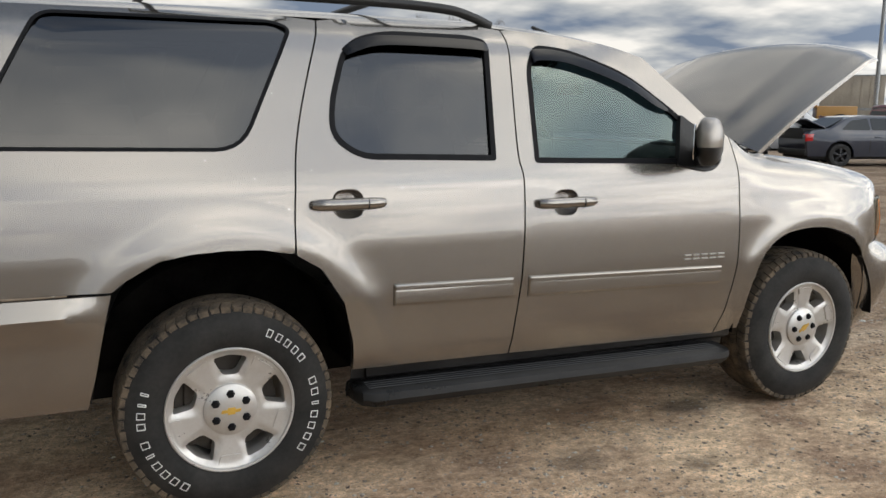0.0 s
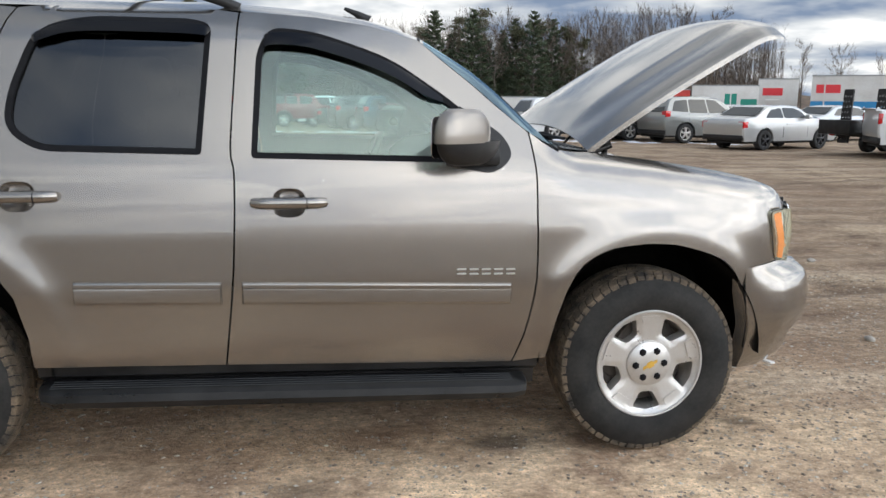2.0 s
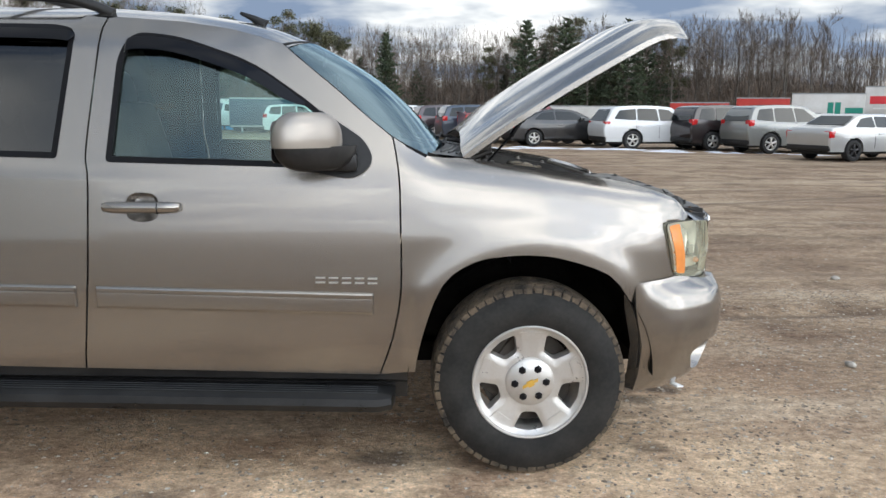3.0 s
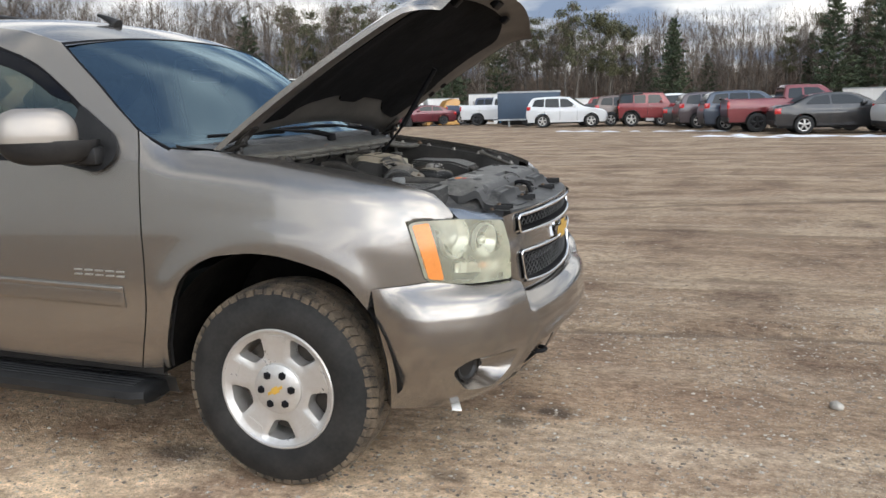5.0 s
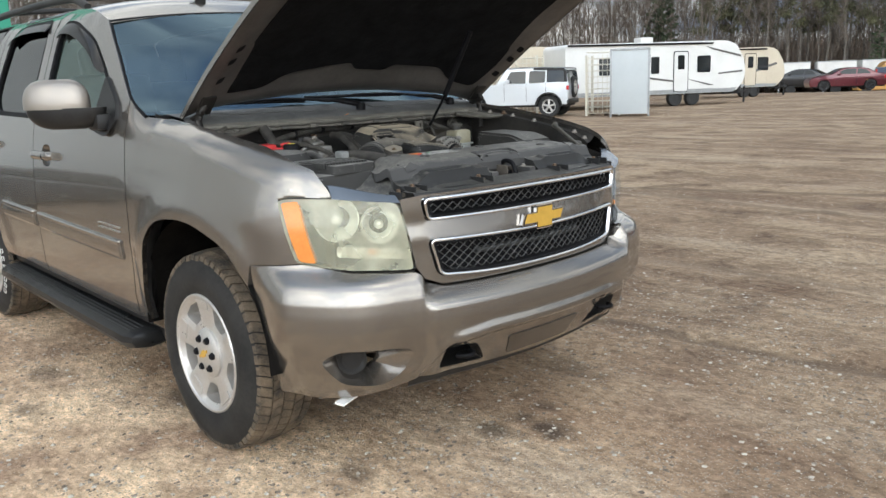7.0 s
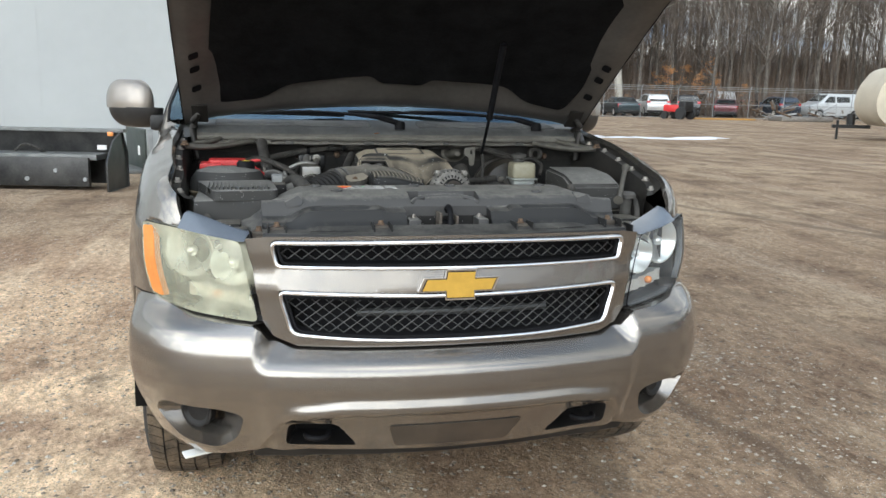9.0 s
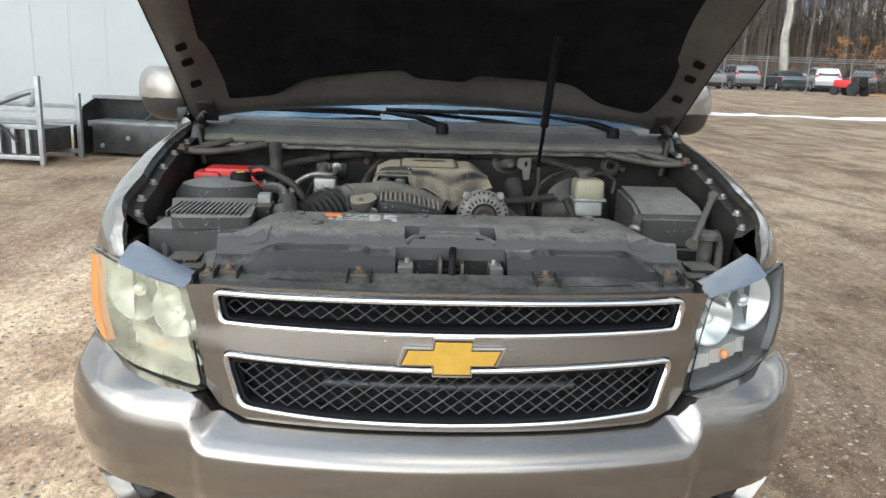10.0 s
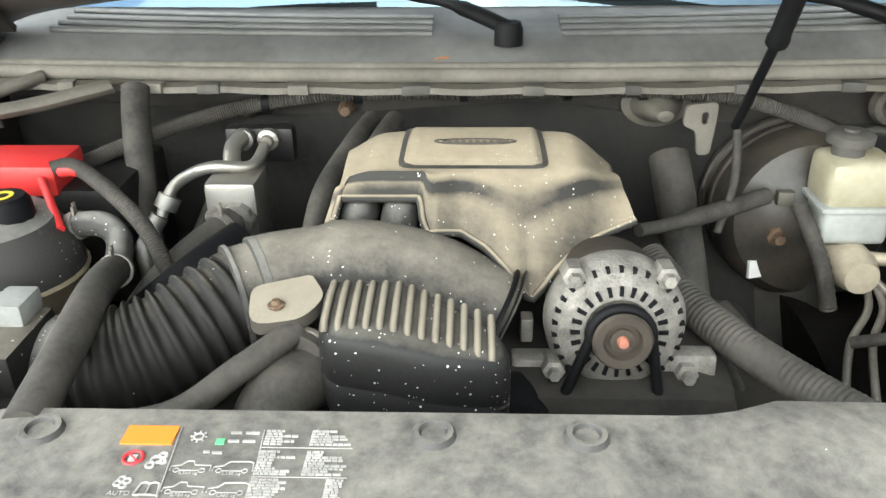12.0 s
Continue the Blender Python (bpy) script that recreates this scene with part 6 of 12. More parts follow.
# ---- hood ----
HOOD = Matrix.Translation((-0.31, 0, 1.315)) @ Matrix.Rotation(radians(-40.4), 4, "Y") @ Matrix.Translation((0.31, 0, -1.315))


def hood_pt(u, v, off=0.0):
    """Closed hood surface, then swung open. u: rear to front, v: -1 (right) to 1."""
    av = abs(v)
    xr = -0.288 + 0.075 * (1 - v * v)
    xf = 0.715 + 0.135 * (1 - av ** 2.4)
    x = xr + (xf - xr) * u
    w = float(np.interp(u, [0, 0.3, 0.6, 0.8, 0.92, 0.97, 1.0], [0.842, 0.842, 0.838, 0.832, 0.822, 0.806, 0.775]))
    zr = 1.312 + 0.03 * (1 - v * v)
    z = zr - 0.125 * u ** 1.6 - 0.03 * u
    z -= 0.055 * max(0.0, (u - 0.86) / 0.14) ** 2
    z += 0.016 * (1 - ss(0.56, 0.68, av)) * ss(0.02, 0.2, u) * (1 - ss(0.82, 0.98, u))
    z -= 0.020 * ss(0.86, 1.0, av)
    return HOOD @ Vector((x, v * w, z + off))


def hood():
    us = [0, 0.02] + [0.05 + 0.05 * k for k in range(18)] + [0.93, 0.96, 0.985, 1.0]
    vs = [-1, -0.985] + [-0.95 + 0.05 * k for k in range(39)] + [0.985, 1]
    bm = bmesh.new()
    g = add_grid(bm, lambda u, v: hood_pt(u, v), us, vs)
    # folded edge
    loop = [g[i][0] for i in range(len(us))] + [g[-1][j] for j in range(1, len(vs))] + [g[i][-1] for i in range(len(us) - 2, -1, -1)]
    down = HOOD.to_3x3() @ Vector((0, 0, -0.022))
    back = HOOD.to_3x3() @ Vector((0, 0, -0.007))
    L2 = [bm.verts.new(v.co + (down if k else back)) for k, v in enumerate(loop)]
    for i in range(len(loop) - 1):
        bm.faces.new((loop[i], loop[i + 1], L2[i + 1], L2[i]))
    bmesh.ops.recalc_face_normals(bm, faces=bm.faces[:])
    h = obj("hood", bm, M_PAINT, suv, "open hood, brown outside, dark felt pad underneath", angle=50)
    bm = bmesh.new()
    def inner(u, v):
        av = abs(v)
        d = -0.006 - 0.016 * ss(0.0, 0.10, u) - 0.020 * ss(0.985, 0.93, av) * ss(0.0, 0.05, u) * ss(1.0, 0.95, u)
        d += 0.012 * ss(0.85, 0.80, av) * ss(0.08, 0.16, u) * ss(0.90, 0.84, u)
        return hood_pt(u, v * 0.995, d)
    add_grid(bm, inner, us, vs)
    bmesh.ops.recalc_face_normals(bm, faces=bm.faces[:])
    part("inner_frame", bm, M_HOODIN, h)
    ol = [(-0.84, 0.125), (-0.62, 0.135), (-0.52, 0.195), (-0.14, 0.21), (-0.10, 0.17), (0.10, 0.17), (0.14, 0.21), (0.52, 0.195), (0.62, 0.135), (0.84, 0.125), (0.875, 0.30), (0.83, 0.82), (0.55, 0.895), (-0.55, 0.895), (-0.83, 0.82), (-0.875, 0.30)]
    bm = bmesh.new()
    dn = HOOD.to_3x3() @ Vector((0, 0, 1))
    add_panel(bm, rounded(ol, 0.05, 3), lambda v, u: hood_pt(u, v, -0.042 - 0.006 * math.sin(v * 9) * math.sin(u * 7)), [], 0.07, 0.012, inward=lambda c: dn)
    part("insulation_pad", bm, M_PAD, h, "black felt insulation pad")
    for s in (-1, 1):
        for u in (0.26, 0.38, 0.46):
            bm = bmesh.new()
            add_panel(bm, rounded([(s * 0.922 - 0.020, u - 0.018), (s * 0.922 + 0.020, u - 0.018), (s * 0.922 + 0.020, u + 0.018), (s * 0.922 - 0.020, u + 0.018)], 0.01, 2), lambda v, uu: hood_pt(uu, v, -0.0455), [], 0.05)
            part("frame_slot", bm, M_TRIM, h)
    for y0, y1, u in ((-0.52, -0.45, 0.90), (0.45, 0.52, 0.90), (-0.06, 0.06, 0.94)):
        bm = bmesh.new()
        c = hood_pt(u, (y0 + y1) / 2, -0.05)
        add_box(bm, -0.02, 0.02, -abs(y1 - y0) * 0.35, abs(y1 - y0) * 0.35, -0.02, 0.01, 0.006, m=Matrix.Translation(c) @ HOOD.to_3x3().to_4x4())
        part("bump_stop", bm, M_TRIM, h)
    for s in (-1, 1):
        bm = bmesh.new()
        a = hood_pt(0.10, s * 0.93, -0.045)
        add_tube(bm, [Vector((-0.16, s * 0.79, 1.18)), Vector((-0.19, s * 0.805, 1.30)), a], [0.012, 0.014, 0.014], 6)
        add_tube(bm, [Vector((-0.28, s * 0.80, 1.29)), Vector((-0.16, s * 0.80, 1.33)), a], 0.012, 6)
        add_box(bm, -0.05, 0.05, -0.03, 0.03, -0.006, 0.006, 0.003, m=Matrix.Translation(hood_pt(0.10, s * 0.92, -0.046)) @ HOOD.to_3x3().to_4x4())
        obj("hood_hinge", bm, M_HINGE, suv)
    bm = bmesh.new()
    add_tube(bm, [(-0.065, 0.335, 1.215), (0.062, 0.326, 1.36)], 0.0065, 8)
    part("strut_rod", bm, M_TRIM, suv)
    bm = bmesh.new()
    d = Vector((0.062, 0.326, 1.36)); e2 = Vector((0.245, 0.318, 1.635))
    add_tube(bm, [d, d.lerp(e2, 0.03), d.lerp(e2, 0.04), e2], [0.014, 0.014, 0.0125, 0.0125], 12)
    part("strut_cylinder", bm, M_TRIM, suv, "black gas strut")


M_HINGE = mat("painted_hinge_steel", (0.028, 0.025, 0.022), 0.5, 0.4, vary=0.3, scale=20)


# ---- engine bay ----
def cover_z(x, y):
    z = float(np.interp(x, [0.44, 0.475, 0.50, 0.62, 0.66, 0.69, 0.705, 0.718, 0.762, 0.776, 0.79, 0.86], [1.125, 1.146, 1.152, 1.151, 1.146, 1.138, 1.128, 1.106, 1.098, 1.076, 1.064, 1.052]))
    z -= 0.045 * ss(0.42, 0.56, abs(y)) * ss(0.72, 0.62, x)
    # raised shoulders either side of the latch
    z += 0.010 * ss(0.19, 0.21, abs(y)) * ss(0.47, 0.44, abs(y)) * ss(0.715, 0.722, x) * ss(0.772, 0.762, x)
    z -= 0.028 * ss(0.40, 0.50, abs(y)) * ss(0.69, 0.74, x)
    # shallow pressed recesses with rounded shoulders
    z -= 0.008 * ss(0.235, 0.25, abs(y)) * ss(0.42, 0.405, abs(y)) * ss(0.728, 0.736, x) * ss(0.764, 0.756, x)
    z -= 0.005 * ss(0.21, 0.225, abs(y)) * ss(0.40, 0.385, abs(y)) * ss(0.562, 0.570, x) * ss(0.69, 0.682, x) * (y > 0)
    return z


def radiator_cover():
    slot = [(0.643, -0.113), (0.643, 0.113), (0.706, 0.113), (0.706, 0.061), (0.684, 0.061), (0.684, -0.061), (0.706, -0.061), (0.706, -0.113)]
    latch = [(0.715, -0.134), (0.715, 0.134), (0.791, 0.134), (0.791, -0.134)]
    bm = bmesh.new()
    ry, rx = [-0.56, -0.52, -0.46, -0.30, 0.15, 0.185, 0.225, 0.48, 0.545, 0.565], [0.62, 0.535, 0.508, 0.508, 0.508, 0.501, 0.480, 0.484, 0.56, 0.64]
    fy, fx = [-0.56, -0.545, -0.36, -0.15, 0.0, 0.15, 0.36, 0.545, 0.565], [0.76, 0.80, 0.835, 0.85, 0.852, 0.85, 0.835, 0.80, 0.76]
    half_y = [0.0, 0.03, 0.062, 0.077, 0.094, 0.112, 0.133, 0.16, 0.185, 0.195, 0.205, 0.21, 0.225, 0.235, 0.25, 0.28, 0.31, 0.34, 0.37, 0.385, 0.40, 0.405, 0.42, 0.435, 0.45, 0.475, 0.50, 0.53, 0.545, 0.56]
    ys = sorted([-v for v in half_y[1:]] + half_y)
    xs = sorted(set([round(0.47 + 0.0125 * k, 4) for k in range(15)] + [0.645, 0.655, 0.668, 0.682, 0.69, 0.697, 0.704, 0.711, 0.716, 0.722, 0.729, 0.736, 0.745, 0.756, 0.762, 0.769, 0.776, 0.783, 0.79, 0.80, 0.815, 0.83, 0.842, 0.852]))
    gv = {}
    for i, x in enumerate(xs):
        for j, y in enumerate(ys):
            xx = min(max(x, float(np.interp(y, ry, rx))), float(np.interp(y, fy, fx)))
            gv[i, j] = bm.verts.new((xx, y, cover_z(xx, y)))
    for i in range(len(xs) - 1):
        for j in range(len(ys) - 1):
            cx, cy = (xs[i] + xs[i + 1]) / 2, abs(ys[j] + ys[j + 1]) / 2
            in_slot = 0.645 < cx < 0.704 and (cy < 0.112) and not (cx > 0.682 and cy < 0.062)
            if in_slot or (0.716 < cx < 0.79 and cy < 0.133):
                continue
            q4 = [gv[i, j], gv[i + 1, j], gv[i + 1, j + 1], gv[i, j + 1]]
            if (q4[1].co - q4[0].co).length < 1e-5 and (q4[2].co - q4[3].co).length < 1e-5:
                continue
            bm.faces.new(q4)
    bmesh.ops.remove_doubles(bm, verts=bm.verts[:], dist=0.0002)
    bmesh.ops.delete(bm, geom=[v for v in bm.verts if not v.link_faces], context="VERTS")
    bmesh.ops.recalc_face_normals(bm, faces=bm.faces[:])
    rim_e = [e for e in bm.edges if e.is_boundary]
    ex = bmesh.ops.extrude_edge_only(bm, edges=rim_e)
    bmesh.ops.translate(bm, verts=[v for v in ex["geom"] if isinstance(v, bmesh.types.BMVert)], vec=(0, 0, -0.03))
    bmesh.ops.recalc_face_normals(bm, faces=bm.faces[:])
    c = obj("radiator_cover", bm, M_COVER, suv, "dusty black plastic radiator cover", angle=24)
    c.data.materials.append(M_COVERLOW)
    for f in c.data.polygons:
        f.material_index = 1 if f.center.x > 0.722 else 0
    # recesses
    for hole, dep, nm in ((slot, 0.05, "grab_slot"), (latch, 0.075, "latch_well")):
        bm = bmesh.new()
        A = [bm.verts.new((x, y, cover_z(x, y) - 0.004)) for x, y in hole]
        B = [bm.verts.new((x, y, min(cover_z(x, y), 1.15) - dep)) for x, y in hole]
        for i in range(len(hole)):
            j = (i + 1) % len(hole)
            bm.faces.new((A[i], A[j], B[j], B[i]))
        bm.faces.new(B)
        part(nm, bm, M_TRIM if nm == "grab_slot" else M_ENGPL, c)
    bm = bmesh.new()
    add_grid(bm, lambda y, k: Vector(([0.646, 0.652, 0.676, 0.690][k], y, 1.150 - [0.004, 0.014, 0.017, 0.020][k])), [-0.075 + 0.15 * k / 12 for k in range(13)], range(4))
    bmesh.ops.recalc_face_normals(bm, faces=bm.faces[:])
    part("handle_plate", bm, M_COVER, c)
    bm = bmesh.new()
    hp = curve_pts([(0.708, -0.108, 1.118), (0.696, -0.090, 1.128), (0.686, -0.055, 1.135), (0.683, 0.0, 1.137), (0.686, 0.055, 1.135), (0.696, 0.090, 1.128), (0.708, 0.108, 1.118)], 6)
    add_tube(bm, hp, 0.0075, 12)
    part("handle_lip", bm, M_COVER, c, "rounded grab lip")
    # latch: plate, lever, housing, bolts
    bm = bmesh.new()
    add_box(bm, 0.68, 0.775, -0.085, 0.085, 1.02, 1.035, 0.004)
    add_box(bm, 0.685, 0.77, -0.030, -0.022, 1.03, 1.095, 0.003); add_box(bm, 0.685, 0.77, 0.022, 0.030, 1.03, 1.085, 0.003)
    part("hood_latch", bm, M_LATCH, c)
    bm = bmesh.new()
    add_tube(bm, curve_pts([(0.69, 0.0, 1.05), (0.72, 0.005, 1.105), (0.77, 0.002, 1.10), (0.79, 0.0, 1.06)], 4), 0.009, 8)
    add_tube(bm, [(0.74, -0.028, 1.06), (0.74, 0.028, 1.06)], 0.012, 8)
    part("latch_lever", bm, M_TRIM, c)
    for y in (-0.105, 0.105):
        bm = bmesh.new()
        add_lathe(bm, [(0.0001, 0.010), (0.006, 0.010), (0.007, 0.004), (0.011, 0.003), (0.011, -0.003)], 8, "z")
        bmesh.ops.translate(bm, verts=bm.verts[:], vec=(0.735, y, 1.078))
        part("latch_bolt", bm, M_STEEL, c)
    bm = bmesh.new()
    add_box(bm, 0.70, 0.785, -0.128, -0.09, 1.02, 1.078, 0.006)
    part("latch_shoulder", bm, M_COVER, c)
    bm = bmesh.new()
    add_box(bm, 0.70, 0.785, 0.09, 0.123, 1.02, 1.078, 0.006)
    part("latch_shoulder", bm, M_COVER, c)
    # bolts with two fins
    for x, y, z in ((0.769, -0.519, 1.057), (0.794, -0.216, 1.060), (0.796, 0.219, 1.060), (0.765, 0.522, 1.062), (0.755, -0.570, 1.040), (0.758, 0.566, 1.043)):
        z = cover_z(x, y) if abs(y) < 0.55 else 1.045
        bm = bmesh.new()
        add_box(bm, x - 0.012, x + 0.022, y - 0.020, y + 0.020, z - 0.012, z + 0.004, 0.003)
        t = part("clip_base", bm, M_LATCH, c)
        for d in (-0.026, 0.026):
            bm = bmesh.new()
            add_box(bm, x - 0.012, x + 0.055, y + d - 0.002, y + d + 0.002, z - 0.025, z + 0.012, 0.0015, 1)
            part("clip_fin", bm, M_COVERLOW, t)
        bm = bmesh.new()
        add_lathe(bm, [(0.0001, 0.013), (0.007, 0.013), (0.008, 0.004), (0.012, 0.002), (0.012, -0.002)], 8, "z")
        bmesh.ops.translate(bm, verts=bm.verts[:], vec=(x + 0.004, y, z + 0.004))
        part("clip_bolt", bm, M_RUST, t)
        bm = bmesh.new()
        add_box(bm, x - 0.034, x - 0.014, y - 0.012, y + 0.012, z - 0.002, z + 0.0035)
        part("clip_slot", bm, M_TRIM, t)
    for x, y in ((0.537, -0.067), (0.537, 0.056), (0.538, -0.388), (0.535, 0.37), (0.634, -0.331), (0.640, 0.324)):
        bm = bmesh.new()
        add_lathe(bm, [(0.0001, 0.0015), (0.010, 0.0015), (0.012, 0.005), (0.0165, 0.005), (0.019, 0.0)], 16, "z")
        bmesh.ops.translate(bm, verts=bm.verts[:], vec=(x, y, cover_z(x, y)))
        part("push_plug", bm, M_COVER, c)
    for s in (-1, 1):
        bm = bmesh.new()
        add_panel(bm, rounded([(0.668, s * 0.435), (0.668, s * 0.497), (0.712, s * 0.490), (0.712, s * 0.440)], 0.006, 2), lambda x, y: Vector((x, y, cover_z(x, y) + 0.006)), [], 0.03, 0.008, inward=lambda q: Vector((0, 0, -1)))
        part("cover_flap", bm, M_COVER, c)
        # sloping side ducts to the lamps
        bm = bmesh.new()
        def D(u, k):
            x = 0.56 + 0.20 * u
            return Vector((x, s * ([0.53, 0.60, 0.68, 0.74][k] - 0.06 * u), [cover_z(x, 0.53) + 0.004, 1.062, 1.036, 1.010][k] - 0.025 * u))
        add_grid(bm, D, [k / 6 for k in range(7)], range(4))
        bmesh.ops.recalc_face_normals(bm, faces=bm.faces[:])
        part("lamp_support", bm, M_COVER, c)
    # long raised rib and front lip above the grille
    bm = bmesh.new()
    add_grid(bm, lambda q, k: Vector((nose(q, 1.0, 0.0).x - [0.075, 0.045, 0.012, 0.004][k], nose(q, 1.0, 0.0).y, [1.056, 1.052, 1.052, 1.040][k])), [q_of(0.56) * (-1 + k / 10) for k in range(21)], range(4))
    bmesh.ops.recalc_face_normals(bm, faces=bm.faces[:])
    part("front_lip", bm, M_COVERLOW, c)
    # printed labels: bars and plain shapes
    def decal(x0, x1, y0, y1, mm, nm="print_bar", lb=""):
        bm = bmesh.new()
        z = cover_z((x0 + x1) / 2, (y0 + y1) / 2) + 0.0016
        add_box(bm, x0, x1, y0, y1, z - 0.002, z)
        part(nm, bm, mm, c, lb, smooth=False)
    decal(0.531, 0.553, -0.317, -0.275, M_ORANGE, "warning_label", "orange warning label")

    def ribbon(pts, w=0.0007, mm=None, nm="print_line"):
        """A printed line along (x, y) points on the cover."""
        bm = bmesh.new()
        add_tube(bm, [Vector((x, y, cover_z(x, y) + 0.0008)) for x, y in pts], w, 6)
        part(nm, bm, mm or M_PRINT, c, smooth=False)

    def words(text, x, y, size):
        """Printed letters: they read along +y, their tops towards the windshield."""
        cu = bpy.data.curves.new("words", "FONT")
        cu.body, cu.size, cu.extrude, cu.align_x = text, size, 0.0002, "CENTER"
        tmp = bpy.data.objects.new("words", cu)
        me = bpy.data.meshes.new_from_object(tmp)
        bpy.data.objects.remove(tmp)
        me.materials.append(M_PRINT)
        ob = new("print_word", me)
        ob.parent = c
        ob.matrix_basis = Matrix.Translation((x, y, cover_z(x, y) + 0.0016)) @ Matrix.Rotation(radians(90), 4, "Z")

    def ring(x, y, r, n=18):
        return [(x + r * math.cos(2 * math.pi * k / n), y + r * math.sin(2 * math.pi * k / n)) for k in range(n + 1)]
    # warning triangle and book on the orange field
    ribbon([(0.550, -0.310), (0.534, -0.302), (0.550, -0.294), (0.550, -0.310)], 0.0006, M_LATCH)
    ribbon([(0.549, -0.288), (0.538, -0.288), (0.538, -0.280), (0.549, -0.280), (0.549, -0.288)], 0.0005, M_LATCH)
    ribbon(ring(0.569, -0.300, 0.0075), 0.0013, M_REDPRINT, "red_ring_print")
    ribbon([(0.564, -0.305), (0.574, -0.295)], 0.0012, M_REDPRINT, "red_ring_print")
    decal(0.566, 0.573, -0.303, -0.297, M_PRINT)
    for dx, dy, r_ in ((0.0, 0.0, 0.004), (0.006, -0.003, 0.003), (-0.005, 0.004, 0.003), (0.002, 0.006, 0.002)):
        ribbon(ring(0.571 + dx, -0.281 + dy, r_, 10), 0.0013)
    for k in range(4):
        t = math.pi / 2 * k + 0.4
        ribbon(ring(0.596 + 0.0035 * math.cos(t), -0.298 + 0.0035 * math.sin(t), 0.0026, 10), 0.0011)
    words("AUTO", 0.610, -0.2965, 0.0062)
    ribbon([(0.609, -0.2855), (0.597, -0.2835), (0.5955, -0.280), (0.597, -0.2765), (0.5955, -0.273), (0.597, -0.2695), (0.609, -0.2675), (0.608, -0.2765), (0.609, -0.2855)], 0.0009)
    ribbon([(0.597, -0.2765), (0.608, -0.2765)], 0.0007)
    ribbon([(0.531, -0.2735), (0.612, -0.2665)], 0.0005); ribbon([(0.534, -0.2045), (0.612, -0.1990)], 0.0005)
    # sun sign, green flask, short unreadable lines
    ribbon(ring(0.543, -0.256, 0.0038), 0.0008)
    for k in range(8):
        t = math.pi / 4 * k
        ribbon([(0.543 + 0.0052 * math.cos(t), -0.256 + 0.0052 * math.sin(t)), (0.543 + 0.0068 * math.cos(t), -0.256 + 0.0068 * math.sin(t))], 0.0008)
    decal(0.546, 0.552, -0.2405, -0.2335, M_GREENPRINT, "green_print", "small green flask print")
    for x, y0, y1 in ((0.538, -0.231, -0.222), (0.538, -0.219, -0.208), (0.548, -0.231, -0.222), (0.548, -0.219, -0.209), (0.561, -0.247, -0.242), (0.562, -0.240, -0.232)):
        decal(x - 0.0009, x + 0.0009, y0, y1, M_PRINT)
    # four small vehicle outlines, pickups and long bodies, with their fillings
    PICK = [(0.0, -0.0155), (-0.004, -0.0150), (-0.0055, -0.008), (-0.010, -0.004), (-0.010, 0.001), (-0.006, 0.0025), (-0.0055, 0.0155), (0.0, 0.0155)]
    LONG = [(0.0, -0.0155), (-0.004, -0.0150), (-0.0055, -0.008), (-0.010, -0.004), (-0.0105, 0.011), (-0.009, 0.0145), (-0.002, 0.0155), (0.0, 0.0155)]
    for x, y, shape, text in ((0.582, -0.2515, PICK, "0,720 kg"), (0.582, -0.2185, LONG, "1,130 kg"), (0.605, -0.2500, PICK, "0,720 kg"), (0.605, -0.2165, LONG, "1,380 kg")):
        ribbon([(x + a_, y + b_) for a_, b_ in shape], 0.0006)
        for d_ in (-0.0105, 0.0095):
            ribbon(ring(x, y + d_, 0.0022, 10), 0.0005)
        ribbon([(x, y - 0.008), (x, y + 0.007)], 0.0005)
        words(text, x + 0.0052, y, 0.0044)
    # two columns of fine print with ruled lines, worn to bars
    for x in (0.555, 0.588):
        ribbon([(x, -0.2025), (x, -0.130)], 0.0004)
    rr = random.Random(4)
    for k in range(25):
        x = 0.535 + 0.0031 * k
        if abs(x - 0.555) < 0.0018 or abs(x - 0.588) < 0.0018:
            continue
        for y0, y1 in ((-0.2020, -0.172), (-0.165, -0.132)):
            y = y0 + (0.02 if k > 17 and y0 > -0.19 else 0.0)
            end = y0 + (y1 - y0) * rr.uniform(0.35, 1.0) if y == y0 else y1
            while y < end - 0.002:
                w_ = rr.uniform(0.002, 0.007)
                decal(x - 0.0007, x + 0.0007, y, min(y + w_, end), M_PRINT)
                y += w_ + 0.0009


M_PRINT = mat("worn_white_print", (0.34, 0.335, 0.32), 0.7, vary=0.3, scale=60)
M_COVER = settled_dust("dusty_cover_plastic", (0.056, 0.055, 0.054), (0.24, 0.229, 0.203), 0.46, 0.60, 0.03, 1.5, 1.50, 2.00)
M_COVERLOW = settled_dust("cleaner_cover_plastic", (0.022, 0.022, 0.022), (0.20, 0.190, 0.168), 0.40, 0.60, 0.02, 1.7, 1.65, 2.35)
M_LATCH = mat("latch_steel", (0.10, 0.085, 0.07), 0.6, 0.5, vary=0.4, scale=30)


